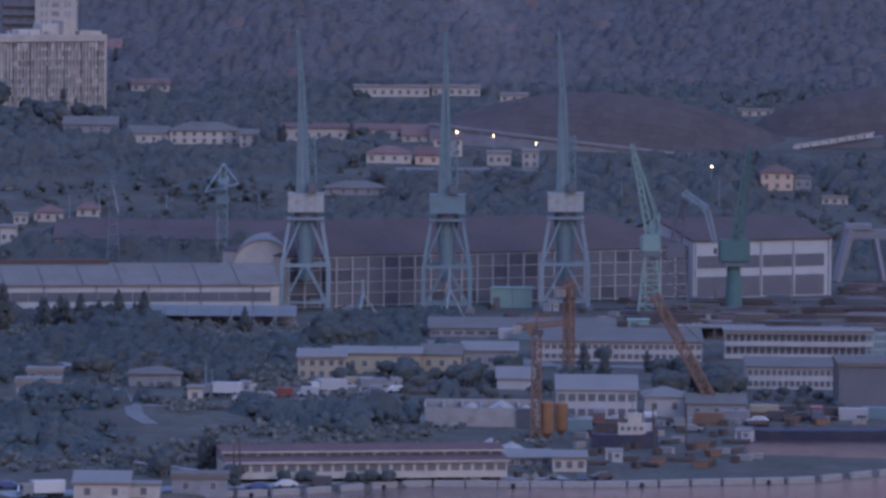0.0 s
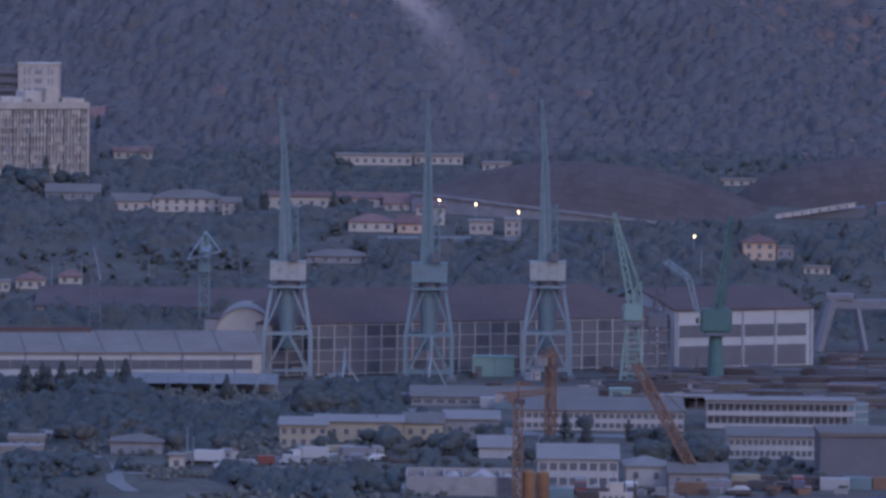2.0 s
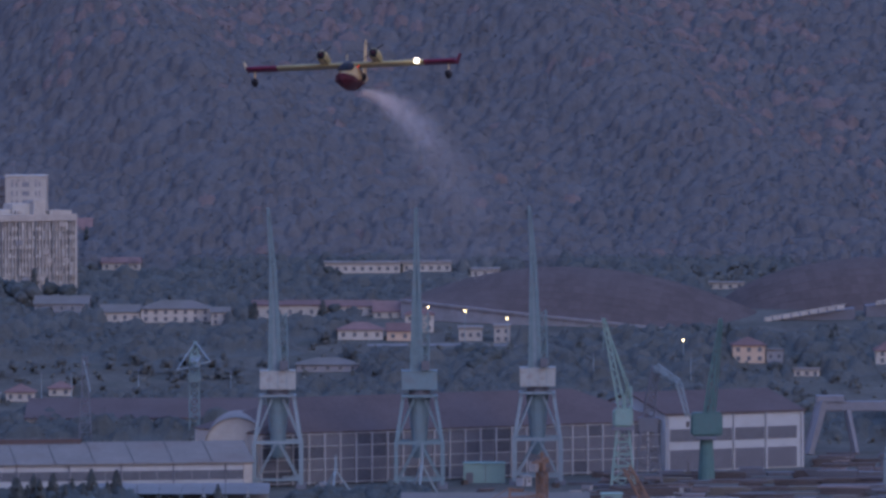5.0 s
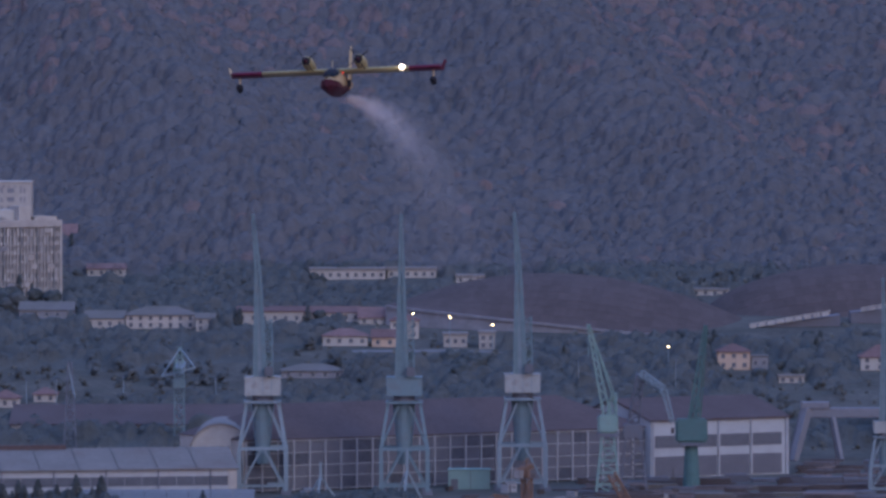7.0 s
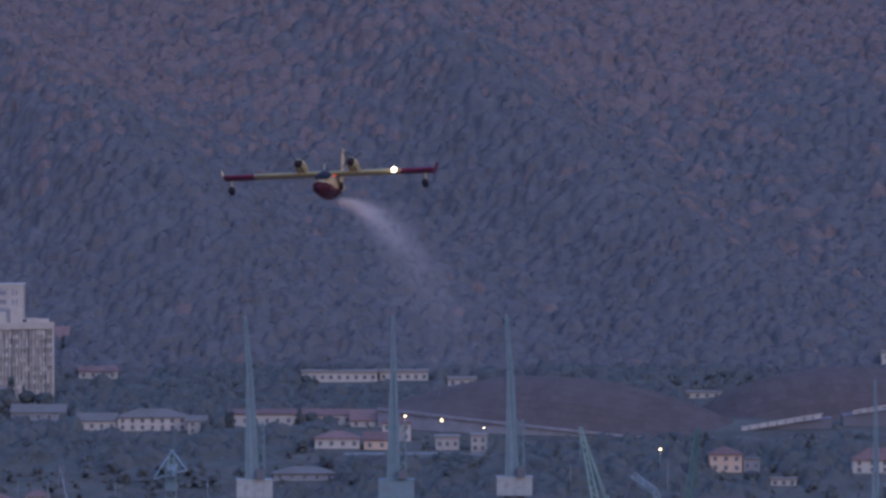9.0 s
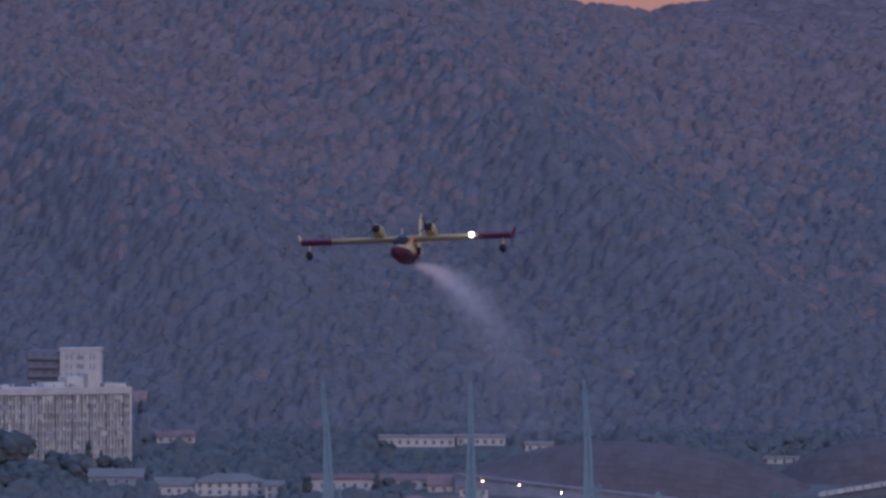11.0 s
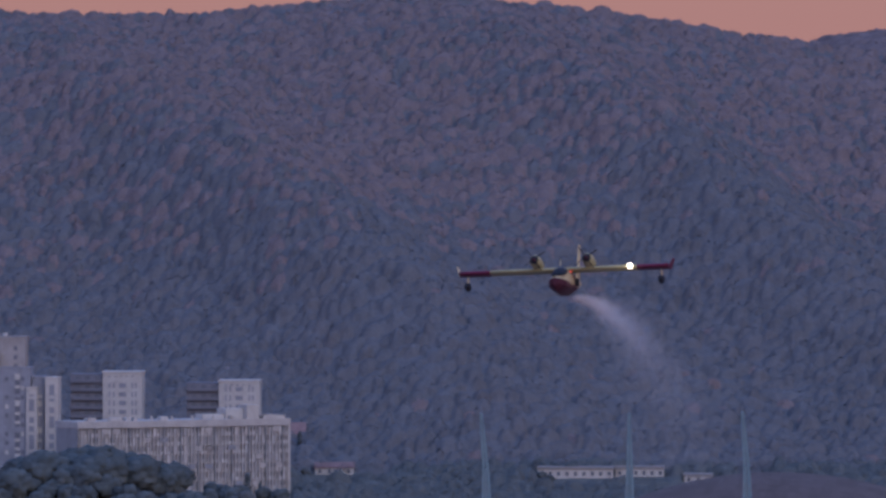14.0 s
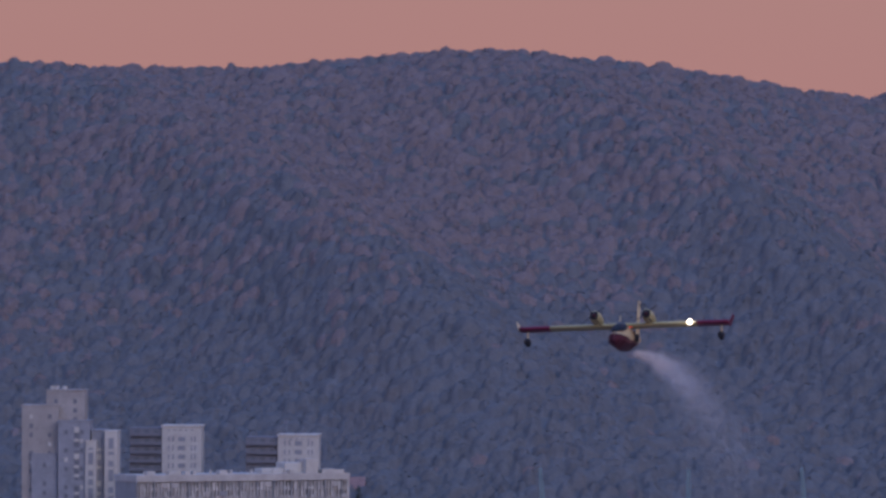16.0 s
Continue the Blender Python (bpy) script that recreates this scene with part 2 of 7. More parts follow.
def gable_wall(bm, x0, x1, y0, y1, z0, z1, h):
    """Walls of a house with two gable ends."""
    ym = (y0 + y1) / 2
    sec = [(y0, z0), (y1, z0), (y1, z1), (ym, z1 + h - 0.05), (y0, z1)]
    a, b = [[bm.verts.new((x, y, z)) for y, z in sec] for x in (x0, x1)]
    for i in range(5):
        j = (i + 1) % 5
        bm.faces.new((a[i], a[j], b[j], b[i]))
    bm.faces.new(a[::-1])
    bm.faces.new(b)
    return bm


def hip(bm, x0, x1, y0, y1, z, h, over=0.5):
    x0, x1, y0, y1 = x0 - over, x1 + over, y0 - over, y1 + over
    d = min((y1 - y0) / 2, (x1 - x0) / 2 - 0.2)
    ym = (y0 + y1) / 2
    lo, up = [[bm.verts.new((x, y, zz)) for x, y in ((x0, y0), (x1, y0), (x1, y1), (x0, y1))] for zz in (z - 0.15, z + 0.05)]
    r = [bm.verts.new((x0 + d, ym, z + h)), bm.verts.new((x1 - d, ym, z + h))]
    bm.faces.new(lo[::-1])
    for i in range(4):
        bm.faces.new((lo[i], lo[(i + 1) % 4], up[(i + 1) % 4], up[i]))
    bm.faces.new((up[0], up[1], r[1], r[0]))
    bm.faces.new((up[2], up[3], r[0], r[1]))
    bm.faces.new((up[1], up[2], r[1]))
    bm.faces.new((up[3], up[0], r[0]))
    return bm


def rings(bm, sections):
    """Skins a row of closed rings of equal length, and caps both ends."""
    rows = [[bm.verts.new(p) for p in s] for s in sections]
    k = len(rows[0])
    for a, b in zip(rows, rows[1:]):
        for i in range(k):
            bm.faces.new((a[i], a[(i + 1) % k], b[(i + 1) % k], b[i]))
    bm.faces.new(rows[0][::-1])
    bm.faces.new(rows[-1])
    bmesh.ops.recalc_face_normals(bm, faces=bm.faces[:])
    return bm


def smooth(a, b, x):
    s = np.clip((x - a) / (b - a), 0, 1)
    return s * s * (3 - 2 * s)


# ---- the land: quay, yard, rising town, wooded hill and a far ridge in one sheet ----
def waves(x, y, seed, octaves=3):
    r = np.random.RandomState(seed)
    total = 0
    for o in range(octaves):
        for _ in range(4):
            ang, ph = r.uniform(0, 6.28), r.uniform(0, 6.28)
            total = total + np.sin((x * math.cos(ang) + y * math.sin(ang)) * 2 ** o + ph) * 0.5 ** o / 4
    return total


def ridge_height(x):
    """The crest of the wooded hill."""
    x = x / 0.947
    return 198.9 + 0.947 * (9 * np.exp(-((x + 92) / 75) ** 2) - 17 * smooth(-30, 150, x) + 3 * np.exp(-((x + 290) / 60) ** 2))


def shore(x):
    return 1318 + 14 * smooth(20, 80, x) + 18 * smooth(66, 90, x) - 22 * smooth(0, -35, x) - 90 * smooth(-30, -120, x)


def ground(x, y):
    x, y = np.asarray(x, float), np.asarray(y, float)
    z = 0.8 + 1.2 * smooth(8, 60, y - shore(x)) + 25 * smooth(1930, 2260, y) + 6 * smooth(2260, 2470, y)
    z = z + 0.5 * waves(x / 30, y / 30, 3) * smooth(1890, 1960, y)
    z = z + 9 * np.exp(-((x + 172) / 45) ** 2 - ((y - 2290) / 45) ** 2)
    z = z + 4.5 * np.exp(-((x + 75) / 45) ** 2 - ((y - 1420) / 40) ** 2) * smooth(1345, 1375, y)
    s = np.clip((y - 2460) / 400, 0, 1)
    rise = ridge_height(x) - 33
    fold = waves(x / 95 + y / 210, y / 330 - x / 300, 11, 2) * 24 + waves(x / 45, y / 60, 5, 2) * 4
    spur = 38 * np.exp(-((x - (-71 + (2860 - y) * 0.58)) / 42) ** 2) + 34 * np.exp(-((x - (-246 + (2860 - y) * 0.56)) / 40) ** 2)
    hill = rise * (0.25 * s + 0.75 * s ** 1.25) + (fold + spur) * np.sin(np.pi * s) * 0.8
    hill = hill - smooth(2860, 3400, y) * 110
    z = z + hill
    z = z + smooth(3500, 4300, y) * (130.9 + 26 * smooth(40, 150, x) - 55 * smooth(120, -60, x) + 5 * waves(x / 60, y / 90, 8)) - smooth(4300, 4900, y) * 60
    sea = smooth(0, 1.5, shore(x) - y)
    inlet = smooth(62.36 - 1, 62.36 + 1, x) * smooth(1374, 1376, y) * smooth(1439, 1437, y)
    wet = np.maximum(sea, inlet)
    return z * (1 - wet) - 4.0 * wet


def height(x, y):
    return float(ground(x, y))


gx = np.concatenate([np.linspace(-3400, -420, 40), np.arange(-400, 401, 4.0), np.linspace(420, 3400, 40)])
gy = np.concatenate([np.linspace(-400, 1150, 20), np.arange(1170, 1480, 2.5), np.arange(1480, 3100, 8.0), np.linspace(3120, 4950, 60)])
mx_, my_ = np.meshgrid(gx, gy)
mz_ = ground(mx_, my_)
nx_, ny_ = len(gx), len(gy)
cell = (np.arange(ny_ - 1)[:, None] * nx_ + np.arange(nx_ - 1)[None, :]).ravel()
land = new("ground", array_mesh("ground", np.stack([mx_, my_, mz_], -1).reshape(-1, 3), np.stack([cell, cell + 1, cell + 1 + nx_, cell + nx_], -1), EARTH, True))
tagged(land, "bare earth yard and scrubby slope below a wooded hill", "ground", kind="structure")

# part of the mirrored sky's pink is put into the base colour
WATER = mat("water", (0.13, 0.08, 0.075), 0.12, var=0.1, scale=0.2, bump=0.0, spec=1.0)
wnode = WATER.node_tree.nodes.new("ShaderNodeTexNoise")
wnode.inputs["Scale"].default_value, wnode.inputs["Detail"].default_value = 0.35, 5
wco = WATER.node_tree.nodes.new("ShaderNodeTexCoord")
wbump = WATER.node_tree.nodes.new("ShaderNodeBump")
wbump.inputs["Strength"].default_value, wbump.inputs["Distance"].default_value = 0.7, 0.6
WATER.node_tree.links.new(wco.outputs["Object"], wnode.inputs["Vector"])
WATER.node_tree.links.new(wnode.outputs[0], wbump.inputs["Height"])
WATER.node_tree.links.new(wbump.outputs[0], WATER.node_tree.nodes["Principled BSDF"].inputs["Normal"])
bm = bmesh.new()
bm.faces.new([bm.verts.new(p) for p in ((-3400, -400, 0), (3400, -400, 0), (3400, 1500, 0), (-3400, 1500, 0))])
tagged(part("water", bm, WATER), "calm bay water with a pink sheen, partly painted into its colour", "water", kind="structure")


# ---- woods on the hill ----
def lump(rng, level=2, rough=0.42):
    """A knobbly clump of foliage about the origin."""
    bm = bmesh.new()
    bmesh.ops.create_icosphere(bm, subdivisions=level, radius=1.0)
    off = Vector(rng.uniform(-50, 50, 3))
    for v in bm.verts:
        v.co *= 1 + rough * (noise.noise(v.co * 2.3 + off) + 0.6 * noise.noise(v.co * 5.1 + off))
    vs = np.array([v.co[:] for v in bm.verts])
    fs = np.array([[v.index for v in f.verts] for f in bm.faces])
    bm.free()
    return vs, fs


def round_off(me, outward, share):
    """Shades foliage along the roundness of its crown, as thin leaves that let light through do."""
    own = np.empty(len(me.vertices) * 3, np.float32)
    me.vertices.foreach_get("normal", own)
    v = own.reshape(-1, 3) * (1 - share) + outward * share
    v /= np.maximum(np.linalg.norm(v, axis=1), 1e-6)[:, None]
    me.polygons.foreach_set("use_smooth", np.ones(len(me.polygons), bool))
    me.normals_split_custom_set_from_vertices(v.astype(np.float32))


def scatter(name, xs, ys, size, material, label, category, seed, tall=0.9, clumps=9):
    """Many bushy crowns on the ground as one object, each a dome of small leaf clumps."""
    rng = np.random.RandomState(seed)
    kinds = [lump(rng, 1, 0.55) for _ in range(14)]
    zs = ground(xs, ys)
    vs, fs, outs, base = [], [], [], 0
    for x, y, z in zip(xs, ys, zs):
        r0 = size * rng.uniform(0.6, 1.4)
        for k in range(clumps):
            v, f = kinds[rng.randint(14)]
            a, e = rng.uniform(0, 6.28), rng.uniform(0, 1.45)
            reach = r0 * rng.uniform(0.45, 0.85)
            r = r0 * rng.uniform(0.32, 0.55)
            c, s = math.cos(a) * r, math.sin(a) * r
            out = np.empty_like(v)
            out[:, 0] = v[:, 0] * c - v[:, 1] * s + x + math.cos(a) * math.cos(e) * reach
            out[:, 1] = v[:, 0] * s + v[:, 1] * c + y + math.sin(a) * math.cos(e) * reach
            out[:, 2] = v[:, 2] * r * 0.85 + z + r0 * tall * (0.25 + math.sin(e) * 1.1)
            vs.append(out)
            away = out - np.array([x, y, z - r0 * 0.4])
            outs.append(away / np.linalg.norm(away, axis=1)[:, None] + np.array([0, 0, 0.3]))
            fs.append(f + base)
            base += len(v)
    ob = new(name, array_mesh(name, np.concatenate(vs), np.concatenate(fs), material, True))
    round_off(ob.data, np.concatenate(outs), 0.75)
    return tagged(ob, label, category, kind="stuff")


def leafage(name, crowns, rng, leaf, cover, materials, label):
    """Sprays of leaves that stand out all over the crowns, loosely along their domes."""
    px, py, r, h, oak = crowns.T
    n = len(px)
    az, up = rng.uniform(0, 2 * np.pi, n), rng.uniform(0.45, 1.0, n)
    flat = np.sqrt(1 - up * up)
    out = np.stack([np.cos(az) * flat, np.sin(az) * flat, up], -1)
    reach = r * rng.uniform(0.75, 1.0, n)
    x, y = px + out[:, 0] * reach, py + out[:, 1] * reach
    xs, ys, shown = cover
    i, j = np.clip(np.searchsorted(xs, x), 0, len(xs) - 1), np.clip(np.searchsorted(ys, y), 0, len(ys) - 1)
    keep = shown[j, i] > 0.55
    z = ground(x, y) + h * (0.38 + 0.64 * up) * shown[j, i] - 0.5
    p = np.stack([x, y, z], -1)[keep]
    nrm = (out + rng.normal(0, 0.22, out.shape) + np.array([0, 0, 0.2]))[keep]
    nrm /= np.linalg.norm(nrm, axis=1)[:, None]
    side = np.cross(nrm, rng.normal(0, 1, nrm.shape))
    side /= np.linalg.norm(side, axis=1)[:, None]
    rise = np.cross(nrm, side)
    size = (leaf * rng.uniform(0.5, 1.3, len(p)))[:, None]
    v = np.stack([p + side * size, p - side * size * 0.6 + rise * size * 0.9, p - side * size * 0.5 - rise * size * 0.8 + nrm * size * 0.3], 1).reshape(-1, 3)
    ob = new(name + "_leaves", array_mesh(name + "_leaves", v, np.arange(len(p) * 3).reshape(-1, 3), materials[0]))
    # redder, less hazy colour on the crowns picked as oak
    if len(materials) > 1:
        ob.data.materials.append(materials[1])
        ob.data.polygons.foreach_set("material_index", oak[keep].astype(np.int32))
    tagged(ob, "leafy sprays of the " + label, "foliage", kind="stuff")


def canopy(name, x0, x1, y0, y1, dx, dy, gap, radius, tall, label, seed, material=None, category="forest", cover=None, second=None, sprays=0, leaf=0.8):
    """Closed tree cover: the domes of many crowns, leafy all over, as one sheet draped on the land."""
    rng = np.random.RandomState(seed)
    xs, ys = np.arange(x0, x1, dx), np.arange(y0, y1, dy)
    gx_, gy_ = np.meshgrid(xs, ys)
    top = np.full(gx_.shape, -9.0)
    # dry: cells that take the redder, less hazy colour
    dry = np.zeros(gx_.shape, bool)
    # painted haze thins uphill: more crowns turn redder as y grows
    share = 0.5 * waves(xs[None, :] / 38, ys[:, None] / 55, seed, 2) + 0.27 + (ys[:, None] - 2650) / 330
    cx, cy = np.meshgrid(np.arange(x0, x1, gap[0]), np.arange(y0, y1, gap[1]))
    cx, cy = cx.ravel() + rng.uniform(-gap[0] / 2, gap[0] / 2, cx.size), cy.ravel() + rng.uniform(-gap[1] / 2, gap[1] / 2, cy.size)
    crowns = []
    for px, py in zip(cx, cy):
        r = radius * float(np.clip(rng.lognormal(0.0, 0.2), 0.6, 1.5))
        h = tall * rng.uniform(0.75, 1.3) * (0.75 + 0.25 * r / radius) * (1.25 if rng.rand() < 0.12 else 1.0) * (1 - 0.2 * float(smooth(2790, 2850, py)))
        i0, i1 = np.searchsorted(xs, (px - r, px + r))
        j0, j1 = np.searchsorted(ys, (py - r, py + r))
        if i1 <= i0 or j1 <= j0:
            continue
        ex, ey = rng.uniform(0.8, 1.2), rng.uniform(0.8, 1.2)
        d2 = ((gx_[j0:j1, i0:i1] - px) * ex / r) ** 2 + ((gy_[j0:j1, i0:i1] - py) * ey / r) ** 2
        around = np.arctan2(gy_[j0:j1, i0:i1] - py, gx_[j0:j1, i0:i1] - px)
        d2 = d2 * (1 + 0.14 * np.sin(3 * around + ex * 40) + 0.1 * np.sin(5 * around + ey * 40))
        dome = np.where(d2 < 1, h * (np.clip(1 - d2, 0, 1) ** 0.7 * 0.62 + 0.38), -9.0)
        # oak: this crown gets the redder colour of thinner haze
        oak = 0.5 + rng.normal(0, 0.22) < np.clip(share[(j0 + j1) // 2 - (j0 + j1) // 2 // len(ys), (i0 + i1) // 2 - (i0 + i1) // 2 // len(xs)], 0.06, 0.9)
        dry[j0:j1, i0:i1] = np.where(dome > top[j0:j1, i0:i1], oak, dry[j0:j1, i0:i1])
        top[j0:j1, i0:i1] = np.maximum(top[j0:j1, i0:i1], dome)
        crowns.append((px, py, r, h, oak))
    top = np.maximum(top, 0.5 * tall)
    knots = waves(gx_ * 3.1, gy_ * 2.6, seed + 7, 2) + 0.6 * waves(gx_ * 1.3, gy_ * 1.1, seed + 8, 2)
    top = top + tall * (0.1 * knots + rng.uniform(-0.03, 0.03, top.shape))
    top = top * smooth(y0, y0 + 8, gy_)
    shown = np.ones(gx_.shape)
    if cover is not None:
        c = cover(gx_, gy_)
        for _ in range(4):
            c = (c + np.roll(c, 1, 0) + np.roll(c, -1, 0) + np.roll(c, 1, 1) + np.roll(c, -1, 1)) / 5
        top = top * c
        shown = c
    gz_ = ground(gx_, gy_) + top - 0.6
    n, m = len(xs), len(ys)
    c = (np.arange(m - 1)[:, None] * n + np.arange(n - 1)[None, :]).ravel()
    if cover is not None:
        full = (top > 0.2).ravel()
        c = c[full[c] | full[c + 1] | full[c + n] | full[c + n + 1]]
    ob = new(name, array_mesh(name, np.stack([gx_ + rng.uniform(-0.3, 0.3, top.shape) * dx, gy_ + rng.uniform(-0.3, 0.3, top.shape) * dy, gz_], -1).reshape(-1, 3), np.stack([c, c + 1, c + 1 + n, c + n], -1), material or LEAF_HILL, True))
    # second holds the colour for thinner painted haze
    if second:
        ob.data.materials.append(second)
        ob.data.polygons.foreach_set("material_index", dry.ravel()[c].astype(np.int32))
    if sprays:
        leafage(name, np.repeat(np.array(crowns, float), sprays, axis=0), rng, leaf, (xs, ys, shown), [material or LEAF_HILL] + ([second] if second else []), label)
    return tagged(ob, label, category, kind="stuff")


canopy("forest", -305, 250, 2440, 2880, 0.62, 0.75, (3.9, 5.4), 3.05, 4.3, "dense dusky forest covering the hillside, with haze painted into its crown colours", 21, second=LEAF_UPHILL, sprays=34, leaf=0.32)
# far ridge, its haze carried by the lighter leaf colour
canopy("distant_forest", -60, 460, 4100, 4360, 2.0, 2.8, (9.0, 9.0), 6.5, 6.5, "hazy woods along a distant ridge", 22, LEAF_FAR, sprays=20, leaf=0.6)

# ---- shipyard cranes ----
def window_at(parent, x, z, w, h, y, frame_mat=WHITE, pane_mat=GLASS_DARK, name="window"):
    """A framed window on a front wall whose face lies at y."""
    t = 0.09
    ob = part(name, boxes((x - w / 2 - t, x + w / 2 + t, y - 0.06, y + 0.05, z - h / 2 - t, z - h / 2), (x - w / 2 - t, x + w / 2 + t, y - 0.06, y + 0.05, z + h / 2, z + h / 2 + t),
                          (x - w / 2 - t, x - w / 2, y - 0.06, y + 0.05, z - h / 2, z + h / 2), (x + w / 2, x + w / 2 + t, y - 0.06, y + 0.05, z - h / 2, z + h / 2)), frame_mat, parent)
    part("pane", boxes((x - w / 2, x + w / 2, y - 0.02, y + 0.04, z - h / 2, z + h / 2)), pane_mat, ob)
    return ob


def portal_crane(x, y, scale=1.0, lean=-0.6, paint=STEEL_TEAL, frame_paint=STEEL_PALE, house_paint=HOUSE_PALE, label="", reach=1.0):
    """A tall level-luffing dock crane: portal legs, tapering column, machinery house, A-frame and jib."""
    s = scale
    t = thing("portal_crane", pose(x, y, height(x, y)), label or "tall pale teal dock crane with raised jib in a shipyard", "crane", "tall dock cranes")
    w, d = 5.8 * s, 4.8 * s
    mid, top = 11.5 * s, 22.8 * s
    for sx in (-1, 1):
        for sy in (-1, 1):
            bm = bmesh.new()
            beam(bm, (sx * w, sy * d, 0.9), (sx * w, sy * d, mid), 1.0 * s)
            beam(bm, (sx * w, sy * d, mid), (sx * 4.0 * s, sy * 3.2 * s, top), 0.75 * s)
            part("leg", bm, frame_paint, t)
            part("bogie", boxes((sx * w - 1.3, sx * w + 1.3, sy * d - 0.5, sy * d + 0.5, 0, 0.9)), STEEL_GREY, t)
    for sy in (-1, 1):
        part("cross_beam", beam(bmesh.new(), (-w, sy * d, mid), (w, sy * d, mid), 0.8 * s), frame_paint, t)
        part("cross_beam", beam(bmesh.new(), (-w, sy * d, 2.2 * s), (w, sy * d, 2.2 * s), 0.6 * s), frame_paint, t)
        for sx in (-1, 1):
            part("brace", beam(bmesh.new(), (sx * w, sy * d, 0.9), (sx * w * 0.1, sy * d, mid - 0.5), 0.5 * s), frame_paint, t)
            part("brace", beam(bmesh.new(), (sx * w, sy * d, mid), (sx * 0.25 * w, sy * 3.4 * s, top - 0.6), 0.4 * s), frame_paint, t)
    for sx in (-1, 1):
        part("cross_beam", beam(bmesh.new(), (sx * w, -d, mid), (sx * w, d, mid), 0.7 * s), frame_paint, t)
        part("brace", beam(bmesh.new(), (sx * w, -d, 1.5), (sx * w, d, mid - 0.6), 0.4 * s), frame_paint, t)
    bm = bmesh.new()
    tube(bm, (0, 0, 7.5 * s), (0, 0, top), 1.5 * s, 2.9 * s, 14)
    part("column", bm, paint, t)
    part("platform", boxes((-4.6 * s, 4.6 * s, -4.4 * s, 4.4 * s, top, top + 0.5 * s)), frame_paint, t)
    bm = bmesh.new()
    tube(bm, (0, 0, top + 0.5 * s), (0, 0, top + 1.9 * s), 2.6 * s, 2.6 * s, 16)
    part("slewing_ring", bm, STEEL_GREY, t)
    z0 = top + 1.9 * s
    house = part("machinery_house", boxes((-4.4 * s, 4.5 * s, -3.6 * s, 4.2 * s, z0, z0 + 4.4 * s), (-4.5 * s, 4.6 * s, -3.7 * s, 4.3 * s, z0 + 4.4 * s, z0 + 4.7 * s)), house_paint, t)
    for i in range(3):
        part("panel_rib", boxes(((-2.2 + i * 2.2) * s, (-2.05 + i * 2.2) * s, -3.66 * s, -3.6 * s, z0, z0 + 4.4 * s)), frame_paint, house)
    bm = bmesh.new()
    lattice(bm, (0.8 * s, 0.5 * s, z0 + 4.7 * s), (1.3 * s, 0.5 * s, z0 + 19 * s), 3.4 * s, 1.8 * s, 7, 0.42 * s)
    part("a_frame", bm, paint, t)
    part("driver_cabin", boxes((0.6 * s, 2.6 * s, -4.6 * s, -2.6 * s, z0 + 5.0 * s, z0 + 7.2 * s)), GLASS_DARK, t)
    part("counterweight", boxes((0.6 * s, 2.6 * s, 1.0 * s, 3.4 * s, z0 + 8.6 * s, z0 + 10.6 * s)), paint, t)
    foot, knee, tip = Vector((-0.6 * s, -2.2 * s, z0 + 4.7 * s)), Vector((-0.9 * s + lean * 0.3, -5 * s, z0 + 31 * s * reach)), Vector((-1.7 * s + lean, -7 * s, z0 + 45.5 * s * reach))
    bend = foot.lerp(knee, 0.72)
    for sx in (-1, 1):
        bm = bmesh.new()
        beam(bm, foot + Vector((sx * 1.15 * s, 0, 0)), bend + Vector((sx * 0.72 * s, 0, 0)), 1.25 * s, 0.85 * s)
        beam(bm, bend + Vector((sx * 0.72 * s, 0, 0)), knee + Vector((sx * 0.5 * s, 0, 0)), 0.9 * s, 0.7 * s)
        beam(bm, knee + Vector((sx * 0.5 * s, 0, 0)), tip + Vector((sx * 0.15, 0, 0)), 0.7 * s, 0.5 * s)
        part("jib_chord", bm, paint, t)
    bm = bmesh.new()
    beam(bm, foot + Vector((0, 0.3, 0)), bend + Vector((0, 0.3, 0)), 1.5 * s, 0.9 * s)
    beam(bm, bend + Vector((0, 0.3, 0)), knee + Vector((0, 0.3, 0)), 0.9 * s, 0.5 * s)
    for i in range(8):
        p = bend.lerp(tip, i / 9)
        part("jib_tie", beam(bmesh.new(), p - Vector((0.6 * s, 0, 0)), p + Vector((0.6 * s, 0, 0.5)), 0.3 * s), frame_paint, t)
    part("jib_web", bm, frame_paint, t)
    bm = bmesh.new()
    tube(bm, tip + Vector((0, 0, -1)), tip + Vector((0, 0, 1.6 * s)), 0.12 * s, 0.1 * s, 6)
    tube(bm, tip + Vector((0.3 * s, 0, -0.6)), tip + Vector((0.3 * s, -0.2, -7 * s)), 0.07, 0.07, 5)
    part("hoist_rope", bm, STEEL_GREY, t)
    return t


portal_crane(*(-33.62, 1779.95), 1.0, -0.5, label="tall pale teal dock crane with a rust-streaked white machinery house")
portal_crane(*(1.78, 1777.72), 1.0, 1.0, STEEL_TEAL, STEEL_TEAL, STEEL_TEAL, "tall weathered teal dock crane with its jib raised")
portal_crane(*(31.57, 1792.01), 1.0, -0.4, label="tall pale dock crane with white machinery house over open portal legs")
portal_crane(*(121.77, 1774.87), 0.62, 0.3, label="smaller pale dock crane beside stacked steel", reach=1.38)


